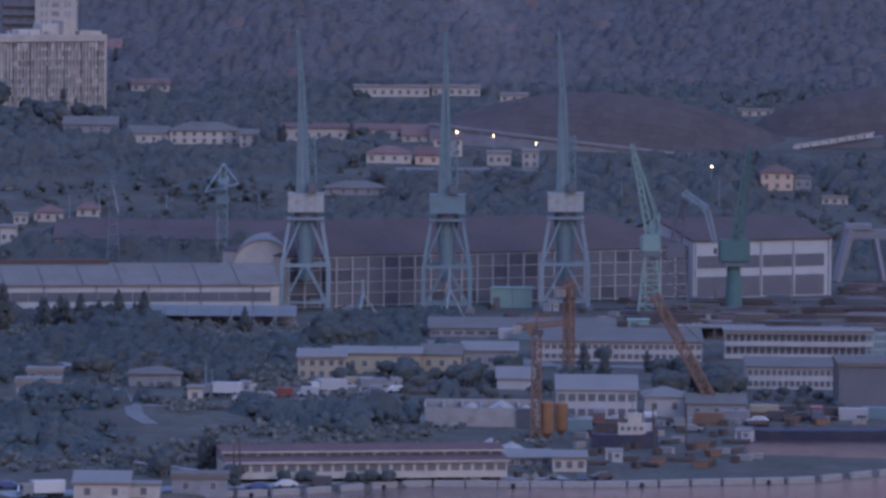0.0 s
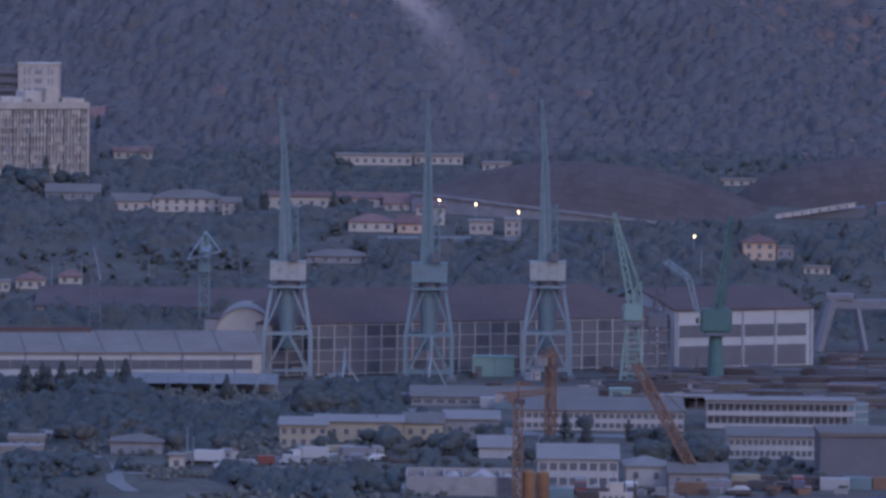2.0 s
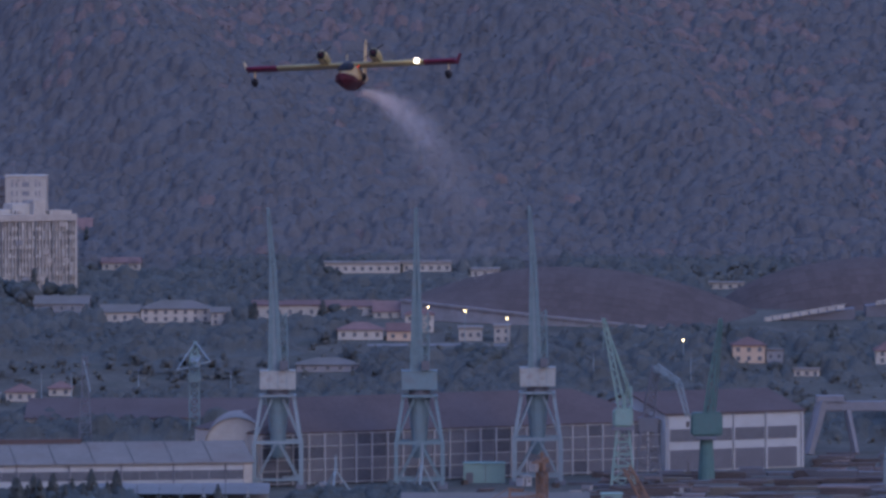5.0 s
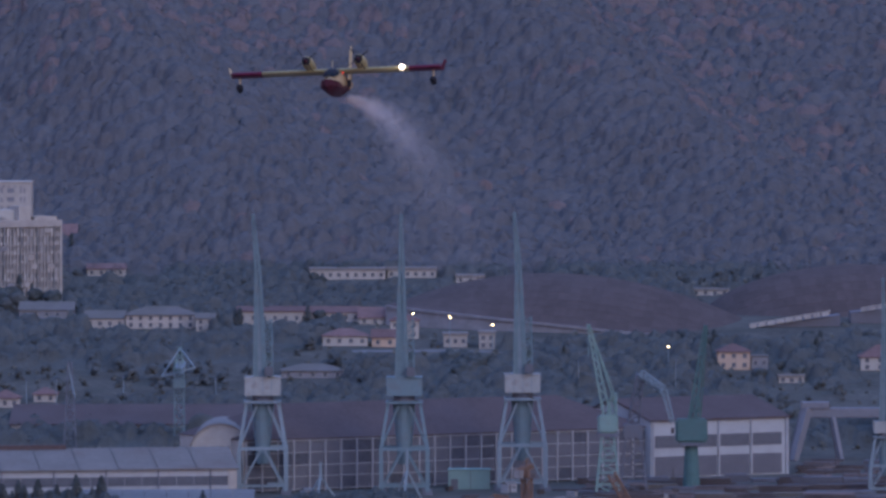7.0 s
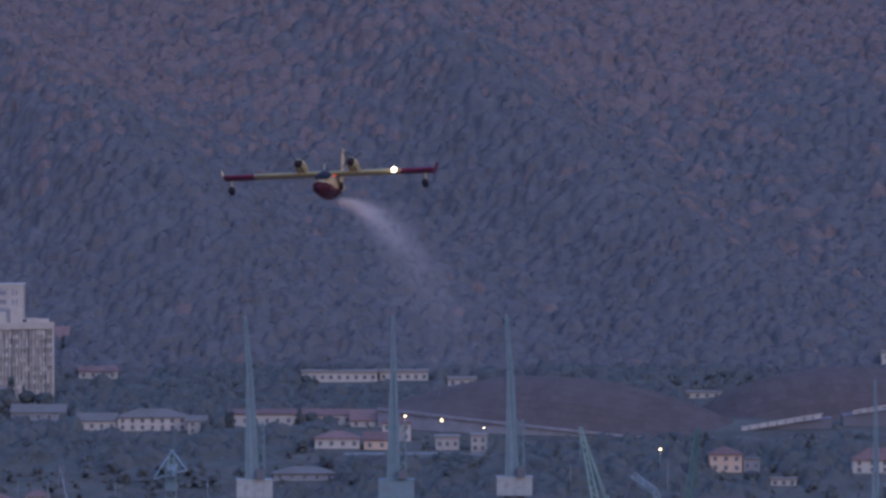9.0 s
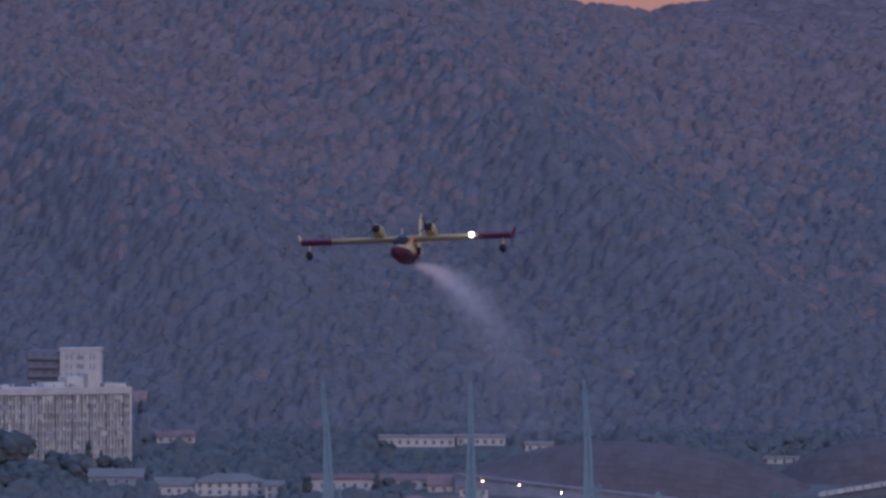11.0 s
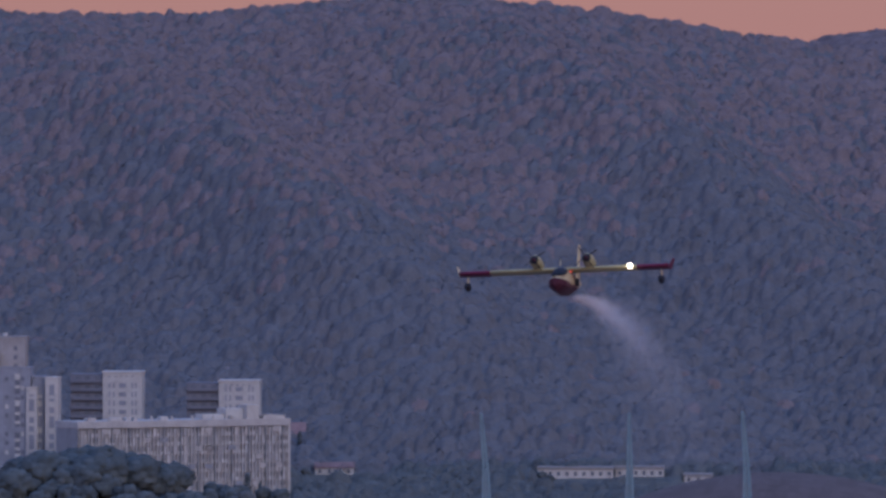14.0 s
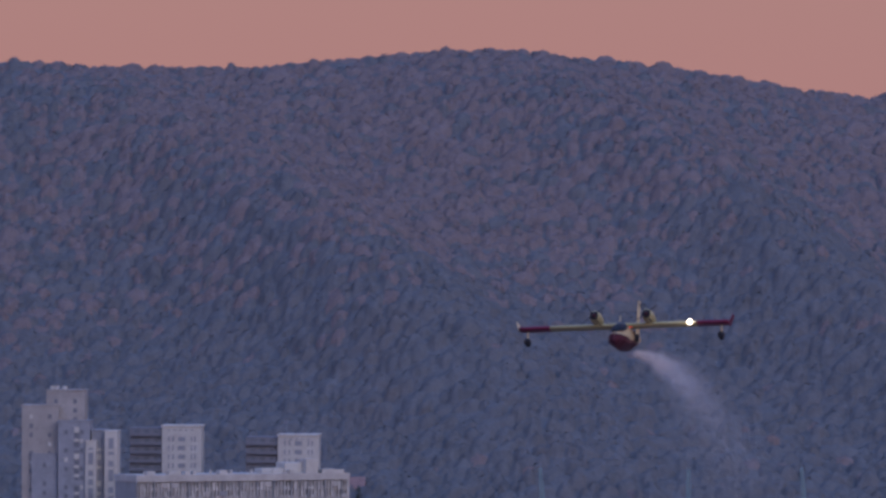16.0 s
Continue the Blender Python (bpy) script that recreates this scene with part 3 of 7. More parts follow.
def jib_crane(x, y, tower_h, body, jib_to, paint, label, cage=True):
    """A slewing yard crane on a lattice tower."""
    t = thing("yard_crane", pose(x, y, height(x, y)), label, "crane", "yard cranes")
    bm = bmesh.new()
    if cage:
        lattice(bm, (0, 0, 0), (0, 0, tower_h), 6.0, 3.0, 5, 0.45)
    else:
        tube(bm, (0, 0, 0), (0, 0, tower_h), 2.2, 1.6, 12)
    part("tower", bm, paint, t)
    part("turntable", boxes((-2.6, 2.6, -2.6, 2.6, tower_h, tower_h + 0.8)), STEEL_GREY, t)
    bm = boxes((-body[0] / 2, body[0] / 2, -2.2, 2.6, tower_h + 0.8, tower_h + 0.8 + body[1]))
    bmesh.ops.bevel(bm, geom=bm.edges[:], offset=0.5, segments=2, affect="EDGES")
    part("machinery_house", bm, paint, t)
    top = tower_h + 0.8 + body[1]
    bm = bmesh.new()
    lattice(bm, (1.0, 1, top), (1.6, 1, top + 5.5), 2.4, 1.0, 3, 0.4)
    part("a_frame", bm, paint, t)
    bm = bmesh.new()
    tip = Vector((jib_to[0], -4, jib_to[1]))
    for sx in (-1, 1):
        beam(bm, Vector((sx * 0.9, -1.5, top - 1)), tip + Vector((sx * 0.3, 0, 0)), 0.6, 0.35)
    for i in range(12):
        a, b = Vector((0, -1.5, top - 1)).lerp(tip, i / 12), Vector((0, -1.5, top - 1)).lerp(tip, (i + 1) / 12)
        f = (1 if i % 2 else -1) * (0.85 - 0.5 * i / 12)
        beam(bm, a + Vector((f, 0, 0)), b - Vector((f, 0, 0)), 0.28)
    part("jib", bm, paint, t)
    bm = bmesh.new()
    beam(bm, (1.6, 1, top + 5.5), tip, 0.24)
    beam(bm, (2.4, 1, top + 1.0), tip + Vector((0.4, 0, -0.6)), 0.34)
    beam(bm, tip, tip - Vector((0, 0, 8)), 0.12)
    part("ropes", bm, paint, t)
    return t


jib_crane(*(52.36, 1766.74), 15.0, (5.0, 4.5), (-4.9, 43.0), STEEL_LIGHTGREEN, "light green yard crane with a single raised jib")
jib_crane(*(74.31, 1794.92), 11.0, (8.0, 6.0), (3.4, 41.6), STEEL_GREEN, "dark green slewing crane with a steep twin-chord jib", False)
# grey lattice crane with a bent jib
gxy = (59.05, 1778.09)
t = thing("lattice_crane", pose(*gxy, height(*gxy)), "grey lattice yard crane with a bent jib", "crane", "yard cranes")
bm = bmesh.new()
lattice(bm, (0, 0, 0), (0, 0, 14), 7.0, 3.6, 5, 0.4)
part("tower", bm, STEEL_GREY, t)
part("machinery_house", boxes((-2.4, 2.4, -2, 2, 14, 17.4)), STEEL_GREY, t)
bm = bmesh.new()
lattice(bm, (0, 0, 17.4), (1.8, -3, 30.0), 2.6, 1.6, 6, 0.34)
part("boom", bm, STEEL_GREY, t)
bm = bmesh.new()
lattice(bm, (1.8, -3, 30.0), (7.5, -6, 26.2), 1.6, 1.3, 4, 0.34)
lattice(bm, (7.5, -6, 26.2), (9.6, -7, 18.0), 1.3, 0.9, 4, 0.3)
part("fly_jib", bm, STEEL_PALE, t)
part("hook_block", boxes((9.2, 10.0, -7.4, -6.6, 15.4, 16.8)), STEEL_RUST, t)

# tower crane seen along its jib
axy = (-60.28, 1968.89)
t = thing("tower_crane", pose(*axy, height(*axy)), "teal tower crane with its jib pointing across the bay", "crane")
bm = bmesh.new()
lattice(bm, (0, 0, 0), (0, 0, 21), 2.6, 2.6, 9, 0.4)
part("mast", bm, STEEL_TEAL, t)
part("cabin", boxes((-1.7, 1.7, -2.6, 0.4, 16.0, 18.4)), STEEL_TEAL, t)
bm = bmesh.new()
lattice(bm, (0, 0, 21), (0.3, 0, 27.2), 3.0, 0.6, 3, 0.3)
part("tower_head", bm, STEEL_LIGHTGREEN, t)
bm = bmesh.new()
lattice(bm, (0.2, 10, 21.6), (1.2, -40, 22.6), 2.4, 1.4, 14, 0.3)
part("jib", bm, STEEL_PALE, t)
bm = bmesh.new()
for sx in (-1, 1):
    beam(bm, (sx * 4.6, -8, 20.8 + sx * 1.2), (0.3, 0, 27.0), 0.3)
beam(bm, (-4.6, -8, 19.6), (4.6, -8, 22.0), 0.5)
part("tie_frame", bm, STEEL_PALE, t)

# slim lattice mast
mxy = (-90.07, 1959.74)
t = thing("lattice_mast", pose(*mxy, height(*mxy)), "slim grey lattice mast above the sheds", "mast")
bm = bmesh.new()
lattice(bm, (0, 0, 0), (0, 0, 24), 3.4, 1.0, 9, 0.26)
part("mast", bm, STEEL_GREY, t)
bm = bmesh.new()
beam(bm, (-0.5, 0, 23), (1.6, -4, 14), 0.25)
part("stay", bm, STEEL_PALE, t)

# tripod masts between the cranes
for u, h in (((-18.89, 1754.21), 9.5), ((2.45, 1744.29), 13.0)):
    t = thing("tripod_mast", pose(*u, height(*u)), "pale steel tripod mast beside the slipway", "mast", "tripod masts")
    bm = bmesh.new()
    for a in (0.3, 2.4, 4.5):
        beam(bm, (math.cos(a) * 4.2, math.sin(a) * 4.2, 0), (0, 0, h * 0.62), 0.45)
    part("tripod", bm, STEEL_PALE, t)
    bm = bmesh.new()
    beam(bm, (0, 0, h * 0.6), (0, 0, h), 0.7, 0.5)
    part("post", bm, STEEL_PALE, t)


# ---- halls ----
def hall(name, x0, x1, y0, y1, h_front, h_ridge, wall, roof, label, group="", turn=0.0, hipped=False):
    """A long shed with its ridge along x; its own axes start at its front left corner."""
    t = thing(name, pose(x0, y0, height((x0 + x1) / 2, y0), 0, 0, turn), label, "hall", group)
    w, d = (x1 - x0) / math.cos(radians(turn)), y1 - y0
    if hipped:
        part("wall", boxes((0, w, 0, d, 0, h_front)), wall, t)
        part("roof", hip(bmesh.new(), 0, w, 0, d, h_front, h_ridge - h_front, 0.6), roof, t)
    else:
        part("wall", gable_wall(bmesh.new(), 0, w, 0, d, 0, h_front, h_ridge - h_front), wall, t)
        part("roof", gable(bmesh.new(), 0, w, 0, d, h_front, h_ridge - h_front, 0.6, 0.35), roof, t)
    return t, w, d


def roof_seams(t, w, d, h_front, h_ridge, n, material):
    for i in range(1, n):
        bm = bmesh.new()
        beam(bm, (w * i / n, -0.5, h_front + 0.42), (w * i / n, d / 2, h_ridge + 0.4), 0.22)
        part("roof_seam", bm, material, t)


HALL_WHITE = mat("bluish_white_cladding", (0.41, 0.41, 0.41), 0.6, var=0.12, scale=0.3, stain=0.3, stain_col=(0.27, 0.25, 0.25))
ROOF_HALL = mat("weathered_tan_roof", (0.195, 0.168, 0.15), 0.8, var=0.18, scale=0.15, stain=0.6, stain_col=(0.17, 0.125, 0.105), stain_scale=0.08)
# long white hall with two window bands
D = 1747.8
hx0, hx1 = -153.94, -39.53
t, w, d = hall("white_hall", hx0, hx1, D - 20, D + 16, 8.2, 12.4, HALL_WHITE, ROOF_HALL, "long white-clad shipyard hall with dark window bands", "shipyard halls", 9.5)
for zz, hh in ((1.1, 1.6), (4.3, 2.3)):
    n = 26
    for i in range(n):
        a, b = 3 + (w - 5) * i / n, 3 + (w - 5) * (i + 1) / n
        part("window_band", boxes((a + 0.05, b - 0.05, -0.1, 0.15, zz, zz + hh)), GLASS_DARK, t)
for i in range(9):
    part("downpipe", boxes((w * (i + 0.5) / 9 - 0.15, w * (i + 0.5) / 9 + 0.15, -0.35, -0.05, 0, 8.2)), STEEL_GREY, t)
part("end_frame", boxes((w - 2.0, w + 0.12, -0.3, 0.2, 0, 8.3)), WHITE, t, "white end frame")
roof_seams(t, w, d, 8.2, 12.4, 12, ROOF_GREY)
bm = bmesh.new()
box(bm, 4, w - 40, d / 2 - 1.2, d / 2 + 1.2, 12.5, 13.6)
part("ridge_vent", bm, ROOF_RUST, t)

SHED_ROOF = mat("pale_shed_roof", (0.34, 0.33, 0.33), 0.7, var=0.15, scale=0.3, stain=0.4, stain_col=(0.22, 0.19, 0.18))
# low row of sheds with pale roofs in front
for i in range(8):
    px = [-77.12, -71.77, -66.42, -61.07, -55.72, -50.37, -45.02, -39.67, -34.33]
    y = 1724.2 - 2
    t = thing("lean_to_shed", pose(px[i], y, 2.0), "low open shed with a pale sheet roof", "shed", "row of low sheds")
    ww = px[i + 1] - px[i] - 0.3
    bm = bmesh.new()
    v = [bm.verts.new(p) for p in ((-0.2, -2, 2.4), (ww, -2, 2.4), (ww, 8, 4.4), (-0.2, 8, 4.4))]
    f = bm.faces.new(v)
    bmesh.ops.solidify(bm, geom=[f], thickness=0.2)
    part("roof", bm, SHED_ROOF, t)
    part("back_wall", boxes((0, ww - 0.2, 7.4, 7.8, 0, 4.1)), GREY_WALL, t)
    for sx in (0.1, ww - 0.4):
        part("post", boxes((sx, sx + 0.2, -1.7, -1.5, 0, 2.45)), STEEL_PALE, t)

TURN_HALL = 28.8
# main building hall: frame front, interior dimness painted on its walls, rust-brown roof
D = 1781.6
bx0, bx1 = -38.18, 64.96
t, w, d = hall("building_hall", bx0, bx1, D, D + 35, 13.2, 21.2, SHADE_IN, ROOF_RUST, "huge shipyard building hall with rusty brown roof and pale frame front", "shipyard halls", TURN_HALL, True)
n = 26
for i in range(n + 1):
    xx = 0.3 + (w - 0.6) * i / n
    part("column", boxes((xx - 0.2, xx + 0.2, -0.45, -0.01, 0, 13.0)), PANEL_WHITE, t)
for zz in (0.4, 3.6, 6.4, 9.6, 12.6):
    part("frame_rail", boxes((0, w, -0.42, -0.004, zz, zz + 0.26)), PANEL_WHITE, t)
rng = np.random.RandomState(9)
for i in range(n):
    for zz, hh in ((0.8, 2.7), (4.0, 2.3), (6.8, 2.7), (10.0, 2.5)):
        xa, xb = 0.3 + (w - 0.6) * i / n + 0.3, 0.3 + (w - 0.6) * (i + 1) / n - 0.3
        # one panel in four carries the painted interior dimness
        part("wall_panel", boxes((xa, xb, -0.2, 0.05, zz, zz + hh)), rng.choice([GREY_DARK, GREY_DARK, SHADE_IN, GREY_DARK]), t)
bm = bmesh.new()
sec = [(0.1, 0), (0.1, 13.0)] + [(d - 0.1, 13.0), (d - 0.1, 0)]
p, q = [[bm.verts.new((x, y, z)) for y, z in sec] for x in (-0.35, -0.02)]
for i in range(len(sec)):
    j = (i + 1) % len(sec)
    bm.faces.new((p[i], p[j], q[j], q[i]))
bm.faces.new(p[::-1])
bm.faces.new(q)
bmesh.ops.recalc_face_normals(bm, faces=bm.faces[:])
part("end_wall", bm, WHITE, t, "pale end wall")
# flat plate whose dark colour stands in for the shade inside
part("end_gate", boxes((-0.5, -0.36, d * 0.55, d * 0.85, 0, 6.5)), SHADE_IN, t, "gate plate with interior darkness painted on")

# its white-clad eastern bay
wx0, wx1 = 64.96, 101.87
t, w, d = hall("clad_hall", wx0 + 0.5, wx1, 1838.2 - 3, 1838.2 + 34, 14.8, 19.6, HALL_WHITE, ROOF_RUST, "white-clad end hall with a rusty brown roof", "shipyard halls", TURN_HALL)
for i in range(4):
    xa, xb = 1.2 + (w - 2) * i / 4, 0.2 + (w - 2) * (i + 1) / 4
    part("window_band", boxes((xa, xb, -0.1, 0.1, 7.8, 11.0)), GLASS_DARK, t)
    part("door_leaf", boxes((xa, xb, -0.14, 0.1, 0.4, 5.6)), GREY_DARK, t)
    part("pilaster", boxes((xa - 0.75, xa - 0.25, -0.5, 0.1, 0, 14.7)), PANEL_WHITE, t)
part("pilaster", boxes((w - 0.6, w + 0.1, -0.5, 0.1, 0, 14.7)), PANEL_WHITE, t)

# older hall behind, and the barrel-roofed shed at its end
D2 = 1983.8
ox0, ox1 = -107.74, -43.87
t, w, d = hall("old_hall", ox0, ox1, D2, D2 + 50, 4.0, 8.2, CREAM, ROOF_RUST, "older long hall with a brown roof and cream walls", "shipyard halls")
for i in range(20):
    part("window", boxes((w * (i + 0.25) / 20, w * (i + 0.85) / 20, -0.08, 0.1, 0.8, 3.0)), GLASS_DARK, t)

# barrel-roofed shed with a pale round-headed end wall
t = thing("barrel_shed", pose(-44.4, 1787.0, 2.0), "barrel-roofed shed with a pale round-headed end wall", "shed", "shipyard halls")
arc = [(-7.6, 0.0)] + [(-7.6 * math.cos(math.pi * i / 20), 9.6 + 7.4 * math.sin(math.pi * i / 20)) for i in range(21)] + [(7.6, 0.0)]
bm = rings(bmesh.new(), [[(x, y, z) for x, z in arc] for y in (0.0, 30.0)])
part("wall", bm, CREAM, t)
over = [(x * 1.03, z + 0.28) for x, z in arc[1:-1]] + [(x * 1.002, z + 0.03) for x, z in arc[-2:0:-1]]
bm = rings(bmesh.new(), [[(x, y, z) for x, z in over] for y in (-0.5, 30.5)])
part("roof", bm, ROOF_PALE, t)
for xx in (-4.4, -1.5, 1.5, 4.4):
    part("window", boxes((xx - 0.9, xx + 0.9, -0.08, 0.1, 9.2, 11.4)), GREY_WALL, t)

# ---- houses and sheds ----
TAKEN = []


def claim(x0, x1, y0, y1, pad=2.0):
    TAKEN.append((x0 - pad, x1 + pad, y0 - pad, y1 + pad))


def house(name, spot, w, h, rh, depth, wall, roof, style, cols, rows, label, category="house", group="", win=(1.1, 1.3), turn=0.0, frames=WHITE):
    """A building whose front left foot stands at spot. style: gable, hip, flat or shed."""
    x, y, z = spot
    claim(x, x + w, y, y + depth)
    t = thing(name, pose(x, y, z, 0, 0, turn), label, category, group)
    base = -3.0
    if style == "gable":
        part("wall", gable_wall(bmesh.new(), 0, w, 0, depth, base, h, rh), wall, t)
        part("roof", gable(bmesh.new(), 0, w, 0, depth, h, rh), roof, t)
    elif style == "hip":
        part("wall", boxes((0, w, 0, depth, base, h)), wall, t)
        part("roof", hip(bmesh.new(), 0, w, 0, depth, h, rh), roof, t)
    elif style == "shed":
        part("wall", boxes((0, w, 0, depth, base, h)), wall, t)
        bm = bmesh.new()
        sec = [(-0.5, h), (depth + 0.4, h + rh), (depth + 0.4, h + rh + 0.25), (-0.5, h + 0.25)]
        a, b = [[bm.verts.new((xx, yy, zz)) for yy, zz in sec] for xx in (-0.4, w + 0.4)]
        for i in range(4):
            bm.faces.new((a[i], a[(i + 1) % 4], b[(i + 1) % 4], b[i]))
        bm.faces.new(a[::-1])
        bm.faces.new(b)
        part("roof", bm, roof, t)
    else:
        part("wall", boxes((0, w, 0, depth, base, h)), wall, t)
        part("roof", boxes((-0.3, w + 0.3, -0.3, depth + 0.3, h, h + max(rh, 0.35))), roof, t)
    ww, wh = win
    for r in range(rows):
        for c in range(cols):
            window_at(t, w * (c + 0.5) / cols, h * (r + 0.52) / rows, min(ww, w / cols * 0.75), min(wh, h / rows * 0.7), 0, frames)
    return t


def chimney(t, x, y, z, h=1.2):
    part("chimney", boxes((x, x + 0.7, y, y + 0.7, z, z + h), (x - 0.1, x + 0.8, y - 0.1, y + 0.8, z + h, z + h + 0.15)), CREAM, t)


T_WHITE, T_RED = "white rendered house with a tiled roof among trees", "house with a red tiled roof among trees"
HG = "houses below the hill"
OG = "shipyard buildings"
house("house", (-83.91, 2202, 25.22), 21.5, 4.19, 2.55, 12, WHITE, ROOF_GREY, "hip", 7, 2, "long white two-storey building with a grey roof", "building", HG)
house("house", (-96.55, 2203, 25.19), 12.24, 2.97, 2.2, 12, WHITE, ROOF_GREY, "gable", 4, 1, "low white building with a grey sheet roof", "building", HG)
house("house", (-61.96, 2193, 24.69), 5.74, 3.83, 1.49, 9, CREAM, ROOF_GREY, "gable", 2, 2, "small cream house beside cypresses", "house", HG)
house("house", (-118.66, 2237, 26.95), 17.04, 2.49, 2.41, 12, GREY_WALL, ROOF_GREY, "gable", 5, 1, "low grey building among trees", "building", HG)
house("house", (-49.73, 2214, 25.82), 20.21, 4.04, 1.16, 10, CREAM, TILE_RED, "shed", 6, 1, "cream building with a rusty low roof", "building", HG)
house("house", (-29.66, 2225, 26.2), 18.19, 2.83, 1.69, 10, WHITE, TILE_RED, "gable", 6, 1, T_WHITE, "house", HG)
house("house", (-11.94, 2218, 25.7), 13.73, 1.94, 3.09, 11, CREAM, TILE_RED, "gable", 4, 1, T_RED, "house", HG)
house("house", (-22.56, 2160, 21.6), 13.71, 3.09, 2.15, 10, CREAM, TILE_RED, "hip", 4, 1, T_RED, "house", HG)
house("house", (-7.63, 2159, 21.37), 7.37, 2.74, 2.32, 9, PEACH, TILE_RED, "gable", 2, 1, "peach house with a tiled roof below the stadium", "house", HG)
house("house", (-2.01, 2180, 22.97), 8.65, 5.54, 2.17, 9, WHITE, TILE_RED, "hip", 3, 2, T_WHITE, "house", HG)
house("house", (14.16, 2159, 21.22), 7.2, 3.6, 0.78, 9, CREAM, ROOF_PALE, "flat", 3, 1, "flat-roofed cream house beside a lit street", "house", HG)
house("house", (24.91, 2154, 20.87), 4.79, 4.62, 0.78, 9, CREAM, ROOF_PALE, "flat", 2, 2, "flat-roofed cream house beside a lit street", "house", HG)
claim(-29.76, -3.95, 2389, 2427)
house("long_wall_building", (-29.76, 2427, 32.17), 25.81, 3.08, 0.91, 9, WHITE, ROOF_PALE, "flat", 9, 1, "long low white building at the foot of the hill", "building", HG)
claim(-3.18, 13.43, 2396, 2434)
house("long_wall_building", (-3.18, 2434, 32.46), 16.61, 2.51, 1.1, 9, WHITE, ROOF_PALE, "flat", 6, 1, "long low white building at the foot of the hill", "building", HG)
claim(20.02, 29.58, 2372, 2410)
house("house", (20.02, 2410, 31.59), 9.56, 1.72, 1.09, 8, CREAM, ROOF_PALE, "flat", 3, 1, "low cream building behind the stadium roof", "building", HG)
claim(-106.21, -93.05, 2401, 2439)
house("house", (-106.21, 2439, 33.02), 13.16, 2.32, 1.69, 9, CREAM, TILE_RED, "gable", 4, 1, T_RED, "house", HG)
claim(-93.58, -80.29, 2425, 2463)
house("house", (-93.58, 2463, 33.88), 13.29, 1.56, 2.68, 9, CREAM, TILE_RED, "hip", 4, 1, T_RED, "house", HG)
claim(-116.73, -111.99, 2451, 2489)
house("house", (-116.73, 2489, 39.94), 4.74, 5.53, 3.7, 9, WHITE, TILE_RED, "gable", 2, 2, "narrow white house with a red roof beside the slab block", "house", HG)
claim(-111.1, -103.79, 2453, 2491)
house("house", (-111.1, 2491, 40.9), 7.31, 2.77, 1.33, 8, WHITE, ROOF_PALE, "hip", 2, 1, T_WHITE, "house", HG)
claim(40.12, 47.38, 2434, 2472)
house("house", (40.12, 2472, 35.04), 7.26, 0.98, 0.53, 6, WHITE, ROOF_PALE, "flat", 2, 1, "low white building at the edge of the woods", "building", HG)
# the villa's orange lamplight is put into its peach wall colour
house("villa", (95.34, 2113, 16.57), 9.56, 5.37, 2.27, 10, PEACH, TILE_RED, "hip", 3, 2, "villa with lamplight painted into its peach walls and a red hipped roof", "house", HG)
house("house", (105.3, 2114, 16.63), 5.03, 3.69, 0.3, 8, GREY_WALL, ROOF_GREY, "flat", 2, 1, "grey flat-roofed annexe beside the villa", "house", HG)
house("house", (-34.02, 2098, 14.97), 18.32, 2.16, 1.91, 12, GREY_WALL, ROOF_GREY, "hip", 5, 1, "low grey building with a hipped roof", "building", HG)
house("house", (-123.68, 1999, 4.86), 4.44, 4.92, 0.86, 8, CREAM, ROOF_PALE, "flat", 2, 1, "small cream house with a flat roof", "house", HG)
house("house", (-122.48, 2042, 8.66), 3.89, 2.59, 0.56, 7, WHITE, ROOF_PALE, "flat", 2, 1, "small white flat-roofed house", "house", HG)
house("house", (-116.92, 2047, 9.14), 8.12, 2.76, 2.19, 8, WHITE, TILE_RED, "hip", 3, 1, T_WHITE, "house", HG)
house("house", (-105.08, 2057, 10.21), 6.53, 2.29, 1.87, 8, WHITE, TILE_RED, "hip", 2, 1, T_WHITE, "house", HG)
house("house", (-135.96, 2016, 6.36), 9.92, 3.84, 2.31, 8, WHITE, TILE_RED, "hip", 3, 1, T_WHITE, "house", HG)
house("house", (137.7, 2111, 16.35), 15.41, 4.02, 3.44, 10, CREAM, TILE_RED, "hip", 4, 2, "cream house with a red hipped roof below the stadium", "house", HG)
claim(97.34, 109.64, 2311, 2349)
house("long_wall_building", (97.34, 2349, 29.59), 12.3, 1.68, 0.68, 6, WHITE, ROOF_PALE, "flat", 4, 1, "low white building between the shell roofs", "building", HG)
claim(170.41, 177.04, 2419, 2457)
house("house", (170.41, 2457, 32.96), 6.63, 7.8, 0.92, 9, CREAM, ROOF_PALE, "flat", 2, 3, "pale tower house behind the stadium", "building", HG)
claim(182.26, 186.94, 2421, 2459)
house("house", (182.26, 2459, 32.98), 4.68, 8.59, 0.53, 9, CREAM, ROOF_PALE, "flat", 2, 3, "pale tower house behind the stadium", "building", HG)
house("house", (112.28, 2090, 13.79), 7.46, 1.66, 0.75, 6, WHITE, ROOF_PALE, "flat", 3, 1, "low white shed among trees", "shed", HG)
house("office_wing", (-30.8, 1551, 2), 10.46, 4.8, 1.1, 10, YELLOW_WALL, ROOF_PALE, "shed", 5, 2, "two-storey yellow office wing with a pale roof", "office", OG)
house("office_building", (-23.3, 1569, 2), 19.43, 4.36, 0.75, 11, YELLOW_WALL, ROOF_PALE, "shed", 7, 1, "yellow office building with a white sheet roof", "office", OG)
house("office_building", (-3.72, 1577, 2), 8.76, 3.63, 1.88, 14, YELLOW_WALL, ROOF_GREY, "gable", 3, 1, "yellow office building with a dark roof", "office", OG)
